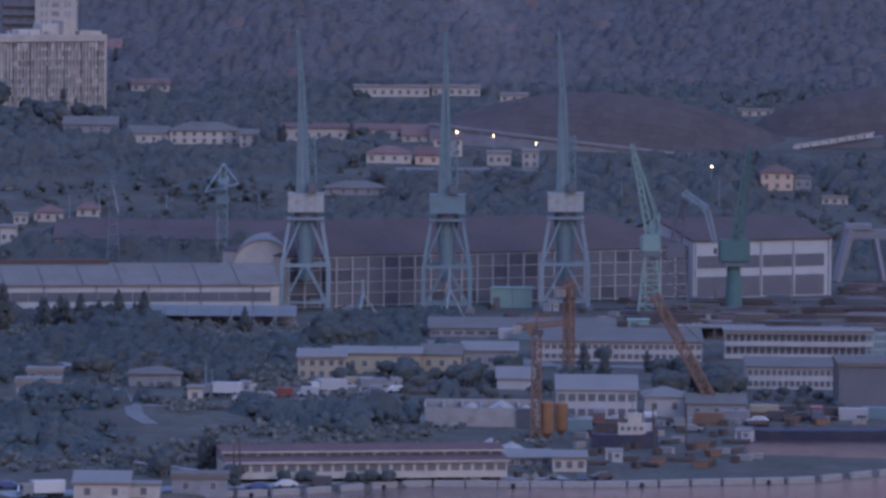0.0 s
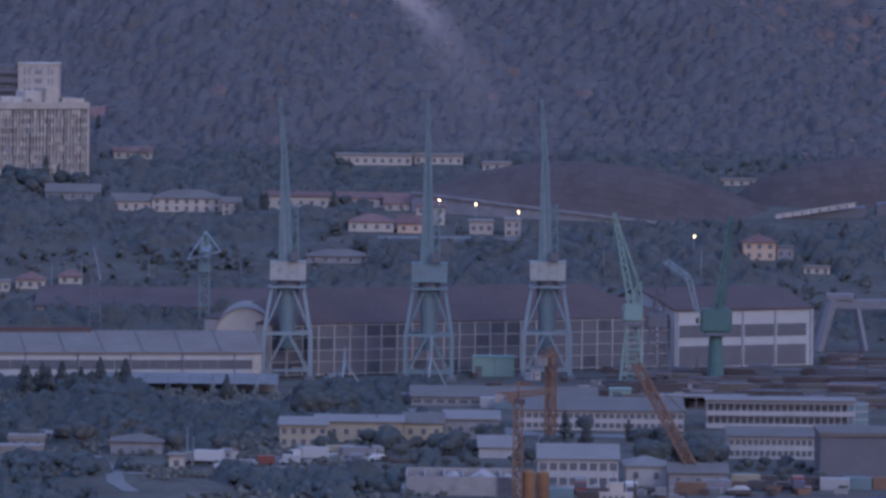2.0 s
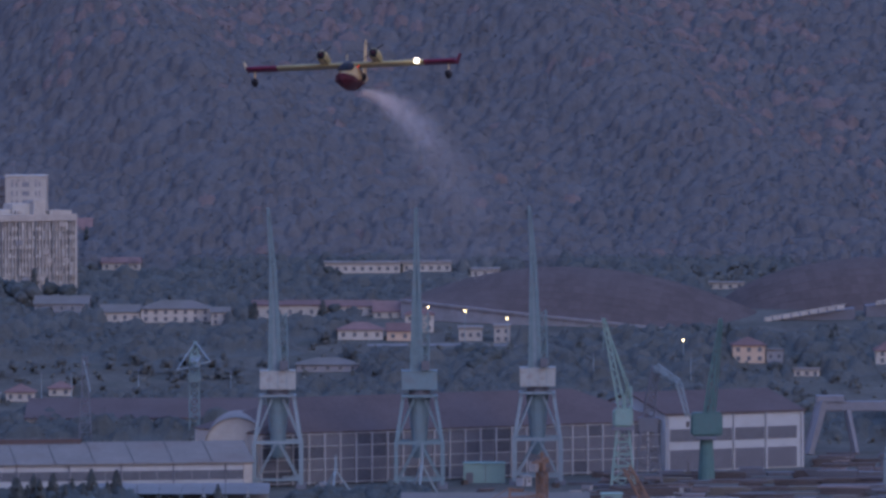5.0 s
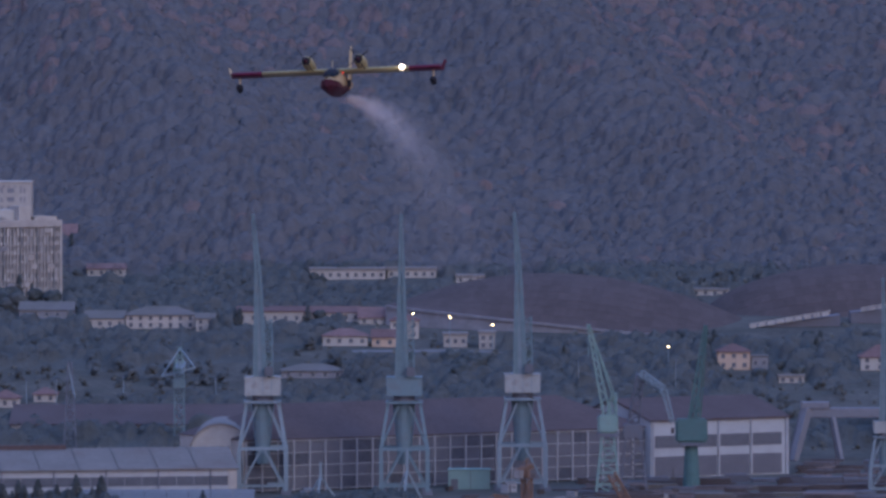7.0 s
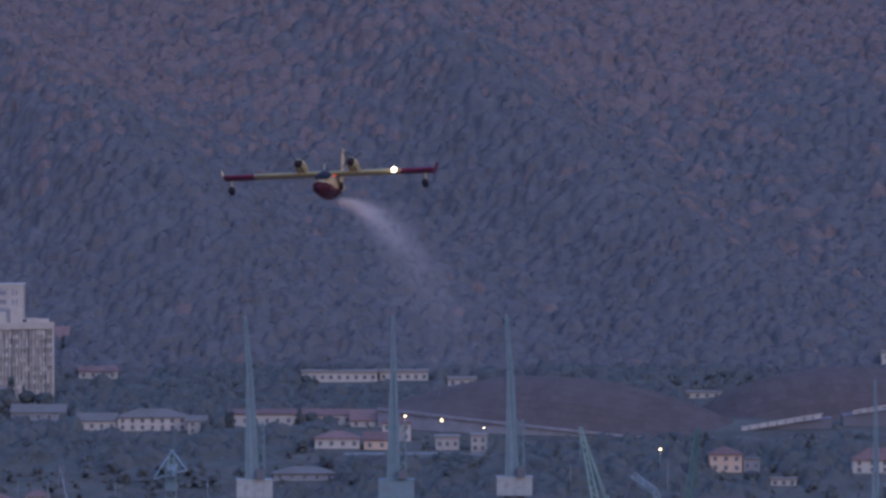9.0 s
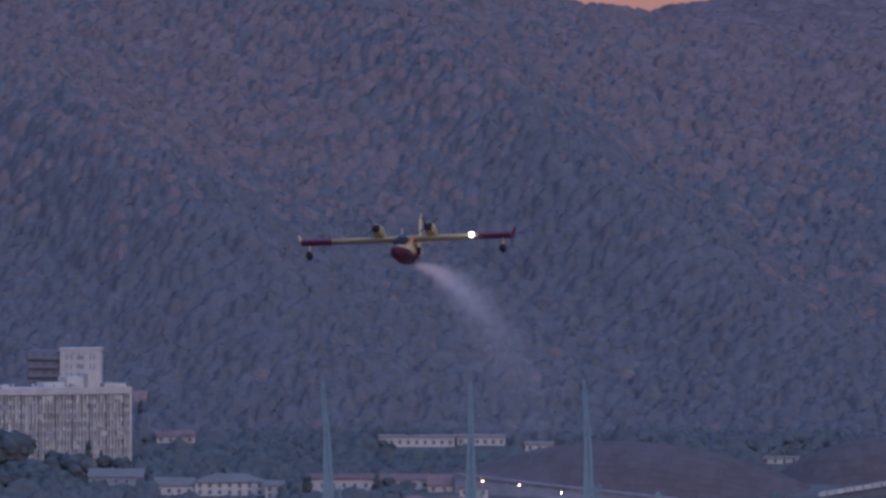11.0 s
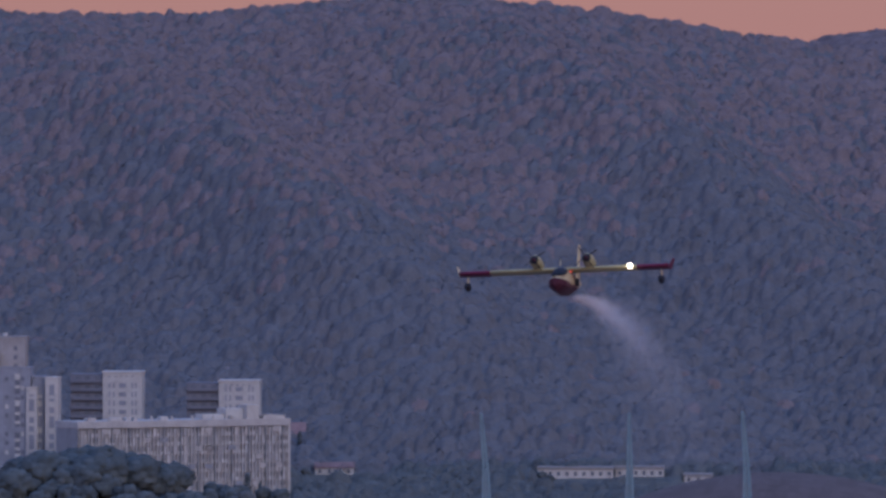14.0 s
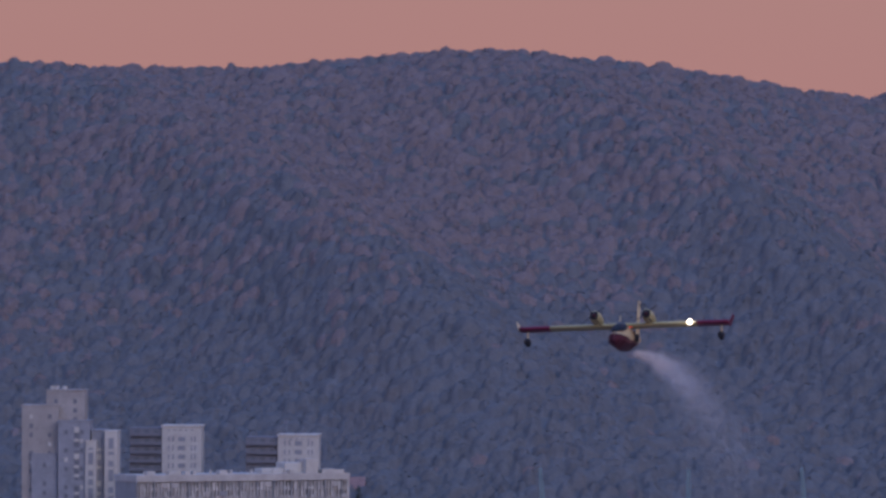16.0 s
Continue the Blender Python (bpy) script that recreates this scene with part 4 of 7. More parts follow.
house("office_building", (5.33, 1582, 2), 12.18, 4.27, 1.13, 12, GREY_WALL, ROOF_PALE, "shed", 5, 1, "grey office building with a white roof", "office", OG)
house("workshop", (-2.29, 1687, 2), 44.18, 2.01, 2.03, 18, GREY_WALL, ROOF_GREY, "gable", 16, 1, "long grey workshop with a weathered sheet roof", "workshop", OG, win=(2.21, 1.00))
house("office_block", (22.22, 1612, 2), 37.49, 4.35, 2.05, 16, PANEL_WHITE, ROOF_GREY, "shed", 24, 2, "long pale office block with ribbon windows", "office", OG, win=(1.25, 1.09))
house("office_block", (66.57, 1533, 2), 19.47, 4.75, 1.09, 14, PANEL_WHITE, ROOF_GREY, "shed", 15, 2, "pale office block with a window ribbon", "office", OG, win=(1.04, 1.19))
house("warehouse", (83.56, 1483, 2), 18.36, 8.71, 0.81, 22, GREY_DARK, ROOF_GREY, "flat", 0, 0, "plain dark grey warehouse block", "warehouse", OG)
house("white_shed", (24.1, 1448, 2.01), 16.32, 5.98, 2.51, 16, PANEL_WHITE, ROOF_PALE, "gable", 8, 2, "white sheet-clad shed with a pale gabled roof", "shed", OG, win=(1.63, 1.50))
house("pale_shed", (42.25, 1458, 2), 8.33, 4.05, 1.72, 14, PANEL_WHITE, ROOF_PALE, "hip", 2, 1, "pale shed with a weathered sheet roof", "shed", OG)
house("pale_shed", (12.59, 1527, 2), 7.88, 2.18, 2.17, 12, PANEL_WHITE, ROOF_PALE, "gable", 0, 0, "small pale gabled shed", "shed", OG)
house("pale_shed", (50.9, 1453, 2), 11.99, 3, 1.6, 12, GREY_WALL, ROOF_GREY, "gable", 3, 1, "grey shed behind the crawler crane", "shed", OG)
house("quay_house", (21.62, 1339, 0.98), 6.38, 2.66, 0.6, 8, WHITE, ROOF_PALE, "shed", 3, 1, "small white quayside house", "house", OG)
house("quay_shed", (12.85, 1348, 1.26), 8.56, 1.5, 0.82, 9, GREY_WALL, ROOF_PALE, "shed", 4, 1, "low grey quayside shed with a pale roof", "shed", OG)
house("terrace_house", (-89.33, 1500, 2.08), 9.29, 2.38, 1.18, 7, GREY_WALL, ROOF_PALE, "flat", 4, 1, "grey flat-roofed house on a terrace", "house", OG)
house("terrace_house", (-89.22, 1539, 2), 7.57, 1.95, 0.97, 7, GREY_WALL, ROOF_PALE, "flat", 3, 1, "grey flat-roofed house on a terrace", "house", OG)
house("terrace_house", (-88.99, 1565, 2), 7.45, 1.49, 0.74, 7, GREY_WALL, ROOF_PALE, "hip", 3, 1, "grey house with a pale hipped roof", "house", OG)
house("round_shed", (-66.69, 1528, 2), 11.16, 2.67, 1.33, 12, GREY_WALL, ROOF_GREY, "hip", 0, 0, "low grey shed with a rounded roof", "shed", OG)
house("kiosk", (-52.25, 1478, 2.41), 3.05, 3.05, 0.45, 5, WHITE, ROOF_PALE, "flat", 1, 1, "small white kiosk beside the track", "kiosk", OG)
house("hut", (-65.54, 1276, 0.8), 9.92, 3.04, 1.37, 9, WHITE, ROOF_PALE, "shed", 2, 1, "low white hut with a sheet roof", "hut", OG)
house("hut", (-56.05, 1282, 0.8), 5.7, 2.24, 0.36, 6, CREAM, ROOF_PALE, "flat", 1, 1, "low cream hut with a flat roof", "hut", OG)
house("hut", (-48.42, 1291, 0.8), 10.04, 2.66, 0.98, 8, GREY_WALL, ROOF_GREY, "flat", 2, 1, "low walled yard hut", "hut", OG)
t = house("portal_office", (137.93, 1958, 2.48), 21.13, 16.78, 0.5, 20, GREY_DARK, ROOF_PALE, "flat", 0, 0, "steel-framed shipyard office with white upper panels over a dark open front", "office", OG)
for xa in (0.5, 10.9):
    part("white_panel", boxes((xa, xa + 9.7, -0.25, 0.05, 10.0, 16.4)), HALL_WHITE, t)
    part("light_panel", boxes((xa + 5.6, xa + 9.6, -0.2, 0.05, 3.6, 8.2)), GREY_WALL, t)
for xa in (0.0, 10.4, 20.9):
    part("post", boxes((xa - 0.15, xa + 0.35, -0.6, -0.1, -2.0, 16.7)), STEEL_GREY, t)
for zz in (3.0, 6.2):
    part("floor_edge", boxes((0, 21.1, -0.9, 0.05, zz, zz + 0.45)), GREY_WALL, t)


# ---- apartment blocks at the foot of the hill ----
def slab_block():
    """A long slab of flats with close vertical fins."""
    x0, x1 = -176.21, -110.0
    w = (x1 - x0) / math.cos(radians(32))
    zt = 55.45
    zb = height((x0 + x1) / 2, 2330) - 3
    t = thing("slab_block", pose(x1, 2330, zb, 0, 0, 32), "long pale apartment slab with close vertical fins and loggias", "apartment block", "apartment blocks")
    h = zt - zb
    claim(x0, x1, 2290, 2350)
    claim(x1 - 26, x1 + 2, 2290, 2330)
    part("wall", boxes((-w, 0, 0.6, 15, 0, h - 0.2)), APT_WINDOW, t)
    part("end_wall", boxes((-0.45, 0.35, -0.25, 15.2, 0, h)), WHITE, t, "blank pale end wall")
    storey, n = 2.95, 62
    levels = int((h - 3) / storey)
    for k in range(n + 1):
        xx = -w + w * k / n
        deep = -0.45 if k % 5 == 0 else -0.2
        ob = part("fin", boxes((xx - 0.17, xx + 0.17, deep, 0.62, 0, h - 2.2)), APT_FIN if k % 5 else CONCRETE, t)
    for i in range(levels + 1):
        zz = h - 2.2 - i * storey
        part("floor_edge", boxes((-w, 0, 0.18, 0.65, zz - 0.22, zz)), WHITE, t)
    part("attic_band", boxes((-w - 0.2, 0.3, -0.5, 15.4, h - 2.2, h)), APT_FIN, t, "pale attic band")
    rng = np.random.RandomState(77)
    light, dark = bmesh.new(), bmesh.new()
    for i in range(levels):
        zz = h - 2.2 - (i + 1) * storey
        for k in range(n):
            xa, xb = -w + w * k / n + 0.17, -w + w * (k + 1) / n - 0.17
            if rng.rand() < 0.78:
                box(light, xa, xb, 0.24, 0.4, zz + 0.02, zz + rng.choice([0.9, 1.0, 1.1, 2.5], p=[0.25, 0.25, 0.2, 0.3]))
            else:
                box(dark, xa, xb, 0.3, 0.55, zz + 0.1, zz + 2.4)
    tagged(part("parapet_panelling", light, APT_PANEL, t), kind="stuff")
    tagged(part("glazing", dark, APT_WINDOW, t), kind="stuff")
    for _ in range(26):
        k, i = rng.randint(n - 1), rng.randint(levels)
        zz = h - 2.2 - (i + 1) * storey
        xa, xb = -w + w * k / n, -w + w * (k + 2) / n
        part("awning", boxes((xa, xb, -0.35, 0.3, zz + 1.0, zz + 2.5)), APT_FIN if rng.rand() < 0.7 else GREY_WALL, t)
    for _ in range(10):
        xx = -w * rng.uniform(0.05, 0.95)
        part("roof_unit", boxes((xx, xx + rng.uniform(1, 3), 1.5, 4.5, h, h + rng.uniform(0.6, 1.5))), WHITE, t)
    # roof structures
    part("roof_house", boxes((-22, -12.0, 3, 9, h, h + 3.4), (-30, -22, 4, 9, h, h + 1.6)), CREAM, t)
    part("stair_head", boxes((-15.5, -11.0, 0.3, 6, h, h + 4.6)), WHITE, t)
    part("roof_parapet", boxes((-9.5, -1.2, 0.4, 0.7, h, h + 1.1), (-9.5, -9.2, 0.4, 9, h, h + 1.1), (-1.5, -1.2, 0.4, 9, h, h + 1.1)), WHITE, t)
    for xx in (-65, -58, -50, -42.5, -35, -27):
        part("vent_pipe", tube(bmesh.new(), (xx, 2, h), (xx, 2, h + 1.3), 0.4, 0.4, 10), WHITE, t)
    return t


APT_WINDOW = mat("loggia_glass", (0.30, 0.285, 0.28), 0.5, var=0.2, scale=0.4, island=0.4)
APT_FIN = mat("weathered_fin_render", (0.40, 0.355, 0.32), 0.8, var=0.2, scale=0.3, stain=0.4, stain_col=(0.27, 0.24, 0.225))
APT_PANEL = mat("loggia_panels", (0.42, 0.385, 0.36), 0.8, var=0.12, scale=0.4, island=0.35)
slab_block()


def tower_block(x0, x1, y, ztop, depth, label, dark_wing=0.0, cols=4, rows=6, first=2.5, step=3.0):
    """A block of flats with a pale blank face, small openings and a dark balcony side."""
    zb = height((x0 + x1) / 2, y) - 3
    h, w = ztop - zb, x1 - x0
    t = thing("tower_block", pose(x0, y, zb), label, "apartment block", "apartment blocks")
    claim(x0, x1, y, y + depth)
    part("wall", boxes((0, w, 0, depth, 0, h), (-0.25, w + 0.25, -0.25, depth + 0.25, h, h + 0.6)), WHITE, t)
    for r in range(rows):
        zz = h - first - r * step
        window_at(t, w * 0.5, zz, 2.4, 1.5, 0, pane_mat=GREY_WALL)
        for xx in (0.17, 0.28, 0.75, 0.84):
            part("slot_window", boxes((w * xx - 0.28, w * xx + 0.28, -0.05, 0.1, zz - 0.9, zz + 0.9)), GREY_WALL, t)
    part("cornice_slots", boxes(*[(w * (0.14 + 0.145 * i), w * (0.14 + 0.145 * i) + 0.9, -0.05, 0.1, h - 1.3, h - 0.9) for i in range(5)]), GREY_WALL, t)
    if dark_wing:
        # the side turned from the light: its shade is put into the grey
        wing = part("balcony_wing", boxes((-dark_wing, 0, 1.2, depth, 0, h - 0.3)), GREY_DARK, t, "balcony side with its shade painted dark grey")
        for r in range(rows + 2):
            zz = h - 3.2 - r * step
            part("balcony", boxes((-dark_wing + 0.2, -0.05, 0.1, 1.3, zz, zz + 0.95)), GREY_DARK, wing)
            for c in range(3):
                part("balcony_door", boxes((-dark_wing * (0.85 - 0.3 * c), -dark_wing * (0.7 - 0.3 * c), 1.12, 1.25, zz + 0.2, zz + 2.2)), GLASS_DARK, wing)
    return t


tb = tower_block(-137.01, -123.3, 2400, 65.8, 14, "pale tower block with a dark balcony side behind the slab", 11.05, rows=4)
bm = bmesh.new()
th = 65.8 - height(-130.16, 2400) + 3
beam(bm, (-2, 4, th), (2.6, 4, th + 5.2), 0.22)
beam(bm, (2.6, 4, th), (2.6, 4, th + 5.6), 0.2)
box(bm, 1.8, 3.4, 3.7, 4.2, th + 4.0, th + 5.2)
part("roof_aerial", bm, STEEL_GREY, tb)
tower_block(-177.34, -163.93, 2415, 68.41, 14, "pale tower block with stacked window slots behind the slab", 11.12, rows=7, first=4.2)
lx0, lx1 = -189.87, -179.65
t = thing("low_block", pose(lx0, 2385, height(lx0, 2385) - 3), "low pale link block between apartment towers", "apartment block", "apartment blocks")
lz = 51.08 - height(lx0, 2385) + 3
part("wall", boxes((0, lx1 - lx0, 0, 12, 0, lz)), CREAM, t)
for i in range(3):
    for r in range(6):
        window_at(t, (lx1 - lx0) * (i + 0.5) / 3, lz - 2 - r * 3, 1.6, 1.5, 0)


APT_CONCRETE = mat("aged_tower_render", (0.295, 0.258, 0.235), 0.85, var=0.18, scale=0.25, stain=0.5, stain_col=(0.20, 0.17, 0.16), stain_scale=0.15)


def stepped_tower():
    """A high-rise of clustered shafts with stepped tops."""
    y = 2330
    x0, x1 = -217.16, -185.55
    zb = height(x0, y) - 3
    s = 1.0 / 5.407725321888412
    t = thing("stepped_tower", pose(x0, y, zb), "tall stepped concrete apartment tower of clustered shafts", "apartment block", "apartment blocks")
    claim(x0, x1, y - 4, y + 20)
    top = 76.78 - zb
    px = 2330 / 12600.0
    shafts = ((0, 66, 0, 14, 0, APT_CONCRETE), (42, 110, 3, 16, -27, APT_CONCRETE), (18, 64, -1.5, 4, 86, GREY_WALL), (66, 122, -3, 10, 27, GREY_WALL), (115, 134, -4, 6, 62, WHITE), (124, 150, 0, 12, 44, GREY_WALL), (148, 171, -2, 10, 45, WHITE))
    for a, b, y0, y1, drop, m in shafts:
        h = top - drop * px
        sh = part("shaft", boxes((a * px, b * px, y0, y1, 0, h), (a * px - 0.15, b * px + 0.15, y0 - 0.15, y1 + 0.15, h, h + 0.5)), m, t)
        n = max(1, int((b - a) / 28))
        for r in range(9):
            for c in range(n):
                zz, xx = h - 3.4 - r * 3.0, (a + (b - a) * (c + 0.5) / n) * px
                if (r + c * 2 + a) % 4 != 3:
                    part("window", boxes((xx - 0.55, xx + 0.55, y0 - 0.06, y0 + 0.1, zz - 0.7, zz + 0.7)), GREY_DARK if (r * 3 + c + a) % 5 else WHITE, sh)
        if a in (66, 115, 124, 148):
            mid = (a + b) / 2 * px + (0.9 if a == 66 else 0.0)
            part("loggia_strip", boxes((mid - 0.85, mid + 0.85, y0 - 0.1, y0 + 0.05, 2.0, h - 2.0)), GREY_WALL if a != 66 else GREY_DARK, sh)
            for r in range(11):
                zz = h - 3.6 - r * 2.9
                part("loggia_parapet", boxes((mid - 0.8, mid + 0.8, y0 - 0.22, y0 - 0.11, zz, zz + (1.0 if (r * 7 + a) % 3 else 1.9))), WHITE if (r + a) % 4 else GREY_WALL, sh)
    for a in (50, 58, 72):
        part("roof_tank", tube(bmesh.new(), (a * px, 8, top + 27 * px), (a * px, 8, top + 27 * px + 1.6), 0.8, 0.8, 10), CREAM, t)


stepped_tower()

# ---- stadium with two great shell roofs ----
def shell_roof(name, cx, cy, z0, half, depth, rise, turn, label, lip=True, tilt=0.0, full=1.0):
    """A curved lattice roof: an arc along its length, sloping up towards the pitch."""
    t = thing(name, pose(cx, cy, z0, 0, 0, turn), label, "stadium roof", "stadium roofs")
    nu, nv = 36, 9
    claim(cx - half, cx + half, cy - 12, cy + 45, 0)

    def at(u, v):
        arch = max(1 - u * u, 0.0) ** full
        return Vector((u * half, (v - 0.15 * arch) * depth + 8 * u * u, rise * arch * (0.03 + 0.97 * math.sin(v * math.pi / 2)) - tilt * u * half))
    panel_mesh = bmesh.new()
    for i in range(nu):
        for j in range(nv):
            ua, ub = -1 + 2 * i / nu, -1 + 2 * (i + 1) / nu
            va, vb = j / nv, (j + 1) / nv
            g = 0.001
            q = [at(ua + g * 0.3, va + g), at(ub - g * 0.3, va + g), at(ub - g * 0.3, vb - g), at(ua + g * 0.3, vb - g)]
            lo = [panel_mesh.verts.new(p) for p in q]
            hi = [panel_mesh.verts.new(p + Vector((0, -0.2, 0.3))) for p in q]
            panel_mesh.faces.new(hi)
            panel_mesh.faces.new(lo[::-1])
            for k in range(4):
                panel_mesh.faces.new((lo[k], lo[(k + 1) % 4], hi[(k + 1) % 4], hi[k]))
    bmesh.ops.recalc_face_normals(panel_mesh, faces=panel_mesh.faces[:])
    tagged(part("roof_panels", panel_mesh, ROOF_SHELL, t), kind="stuff")
    for i in range(0, nu + 1, 2):
        u = -1 + 2 * i / nu
        bm = bmesh.new()
        for j in range(nv):
            beam(bm, at(u, j / nv) + Vector((0, -0.1, 0.36)), at(u, (j + 1) / nv) + Vector((0, -0.1, 0.3)), 0.1)
        part("rib", bm, ROOF_SHELL, t)
    if lip:
        bm = bmesh.new()
        for i in range(nu):
            p, q = at(-1 + 2 * i / nu, 0) - Vector((0, 0.4, 0)), at(-1 + 2 * (i + 1) / nu, 0) - Vector((0, 0.4, 0))
            beam(bm, p, q, 0.8)
            lo = [bm.verts.new(c + Vector((0, 0.3 + k, z))) for c, k, z in ((p, 0, -9), (q, 0, -9), (q, 0, 0), (p, 0, 0))]
            bm.faces.new(lo)
        part("edge_beam", bm, GREY_WALL, t, "grey concrete edge beam")
    return t


def concourse(a, b, n, tall=1.0):
    """A pale sloping stand parapet with short posts, and the dark stand below it."""
    t = thing("stand_parapet", pose(*a), "pale sloping concourse parapet of the stadium stand", "parapet", "stadium parapets")
    d = Vector(b) - Vector(a)
    claim(a[0] - 2, b[0] + 2, a[1] - 26, a[1])
    part("rail", beam(bmesh.new(), (0, 0, 0.9), d + Vector((0, 0, 0.9)), 0.35), CREAM, t)
    for i in range(n):
        p, q = d * (i / n), d * ((i + 0.82) / n)
        part("panel", beam(bmesh.new(), p + Vector((0, 0.1, 0.1)), q + Vector((0, 0.1, 0.1)), tall), CREAM, t)
    bm = bmesh.new()
    lo = [bm.verts.new(p) for p in ((-3, 0.8, -14), (d.x + 3, 0.8, -14), (d.x + 3, 12, -14), (-3, 12, -14))]
    hi = [bm.verts.new(p) for p in ((-3, 0.8, -0.4), (d.x + 3, 0.8, d.z - 0.4), (d.x + 3, 12, d.z - 0.4), (-3, 12, -0.4))]
    bm.faces.new(hi)
    for i in range(4):
        bm.faces.new((lo[i], lo[(i + 1) % 4], hi[(i + 1) % 4], hi[i]))
    part("stand", bm, GREY_DARK, t, "dark concrete stand")


shell_roof("stadium_roof", 55.3, 2200, 25.4, 60.5, 46, 14.6, -8, "great brown lattice shell roof of a stadium", tilt=0.1)
shell_roof("stadium_roof", 145.1, 2240, 21.0, 46.0, 46, 20.8, 4, "far brown lattice shell roof of a stadium", tilt=-0.05, full=0.45)
shell_roof("stadium_roof", 189.0, 2226, 21.0, 28.3, 30, 18.5, 0, "pinkish brown outer shell of the stadium roof", lip=False, full=0.4)
concourse((109.4, 2206, 25.2), (134.6, 2206, 29.4), 9)
concourse((144.4, 2214, 29.8), (157.4, 2214, 32.0), 5, 0.55)


# ---- the water-dropping amphibious aeroplane ----
PLANE_RED = mat("red_paint", (0.115, 0.022, 0.045), 0.45, var=0.1, scale=1.0, bump=0.02)
PLANE_YELLOW = mat("yellow_paint", (0.315, 0.262, 0.135), 0.45, var=0.1, scale=1.0, bump=0.02)
PLANE_CREAM = mat("pale_yellow_paint", (0.46, 0.34, 0.19), 0.45, var=0.1, scale=1.0, bump=0.02)
PLANE_DARK = mat("dark_red_hull", (0.066, 0.019, 0.027), 0.5, var=0.15, scale=1.0, bump=0.02)
PLANE_BLACK = mat("black_rubber", (0.025, 0.025, 0.03), 0.6)
PLANE_GLASS = mat("cockpit_glass", (0.022, 0.026, 0.032), 0.5, bump=0.0, spec=0.02)
LANDING = lamp_mat("landing_light", (1.0, 0.86, 0.68), 6)
BEACON = lamp_mat("red_beacon", (1.0, 0.06, 0.05), 3)


def foil(x, yc, z, chord, thick, n=10):
    """A wing section at span x: leading edge to -y."""
    pts = []
    for i in range(n * 2):
        a = math.pi * i / n
        c = (1 - math.cos(a)) / 2
        h = thick * chord * 2.6 * (math.sqrt(max(c, 0)) * (1 - c)) * (1 if i < n else -0.75)
        pts.append((x, yc - 0.4 * chord + chord * c, z + h))
    return pts


# nose to -y, origin in the middle of the wing
plane = thing("amphibious_aeroplane", pose(-8.07, 958.0, 113.27, -10.5, -2.4, -9), "yellow and red twin-propeller amphibious fire-fighting aeroplane dropping water", "aeroplane")
for a, b, m, nm in ((-10.0, 10.0, PLANE_YELLOW, "wing"), (-14.2, -10.0, PLANE_RED, "wing_tip"), (10.0, 14.2, PLANE_RED, "wing_tip")):
    bm = rings(bmesh.new(), [foil(a + (b - a) * i / 4, 0, 0, 3.4, 0.115) for i in range(5)])
    part(nm, bm, m, plane, "dark red wing tip" if nm == "wing_tip" else "yellow straight wing", True)
for sx in (-1, 1):
    bm = rings(bmesh.new(), [[(sx * (14.2 + 0.35 * k), -0.9 + 0.6 * k, -0.25 + k * 1.0), (sx * (14.3 + 0.35 * k), -0.9 + 0.6 * k, -0.25 + k * 1.0), (sx * (14.3 + 0.35 * k), 1.2 + 0.2 * k, -0.25 + k * 1.0), (sx * (14.2 + 0.35 * k), 1.2 + 0.2 * k, -0.25 + k * 1.0)] for k in (0, 0.5, 1, 1.4)])
    part("winglet", bm, PLANE_RED if sx > 0 else PLANE_CREAM, plane)


def hull_ring(y, half, top, bottom, chine):
    """A flying boat's cross-section: rounded above, a V below the chine."""
    pts = [(half * math.cos(a), y, chine + (top - chine) * math.sin(a)) for a in (math.pi * i / 10 for i in range(11))]
    return pts + [(-half * 0.5, y, (chine + bottom) / 2 - 0.05), (0, y, bottom), (half * 0.5, y, (chine + bottom) / 2 - 0.05)]


stations = ((-7.6, 0.25, -2.75, -3.3, -3.05), (-7.0, 0.75, -2.2, -3.75, -3.1), (-5.8, 1.15, -1.7, -4.0, -3.1), (-4.4, 1.28, -0.75, -4.05, -3.05), (-2.5, 1.3, 0.1, -3.85, -2.8), (0, 1.3, 0.45, -3.4, -2.3),
            (3, 1.25, 0.35, -2.9, -2.0), (6, 0.95, 0.35, -1.9, -1.3), (9, 0.6, 0.5, -0.9, -0.5), (12, 0.25, 0.75, 0.0, 0.2))
bm = rings(bmesh.new(), [hull_ring(*s) for s in stations])
part("fuselage", bm, PLANE_CREAM, plane, "pale yellow boat-shaped fuselage", True)
bm = bmesh.new()
secs = []
for y, half, top, bottom, chine in stations[:7]:
    deck = 0.75 if y < -3 else 0.35
    y -= 0.08
    secs.append([(half * 1.03, y, chine + deck), (half * 1.05, y, chine), (half * 0.5, y, (chine + bottom) / 2 - 0.09), (0, y, bottom - 0.05), (-half * 0.5, y, (chine + bottom) / 2 - 0.09), (-half * 1.05, y, chine), (-half * 1.03, y, chine + deck)])
rows = [[bm.verts.new(p) for p in s] for s in secs]
for a, b in zip(rows, rows[1:]):
    for i in range(6):
        bm.faces.new((a[i], a[i + 1], b[i + 1], b[i]))
bm.faces.new(rows[0])
bmesh.ops.recalc_face_normals(bm, faces=bm.faces[:])
part("hull_bottom", bm, PLANE_DARK, plane, "dark red planing hull")
bm = bmesh.new()
secs = [[(half * math.cos(a), y, z + h * math.sin(a)) for a in (math.pi * i / 8 for i in range(9))] for y, half, z, h in ((-6.05, 0.8, -1.7, 0.15), (-5.2, 1.0, -1.45, 0.6), (-4.2, 1.06, -1.05, 0.7), (-3.2, 0.98, -0.7, 0.66))]
rings(bm, secs)
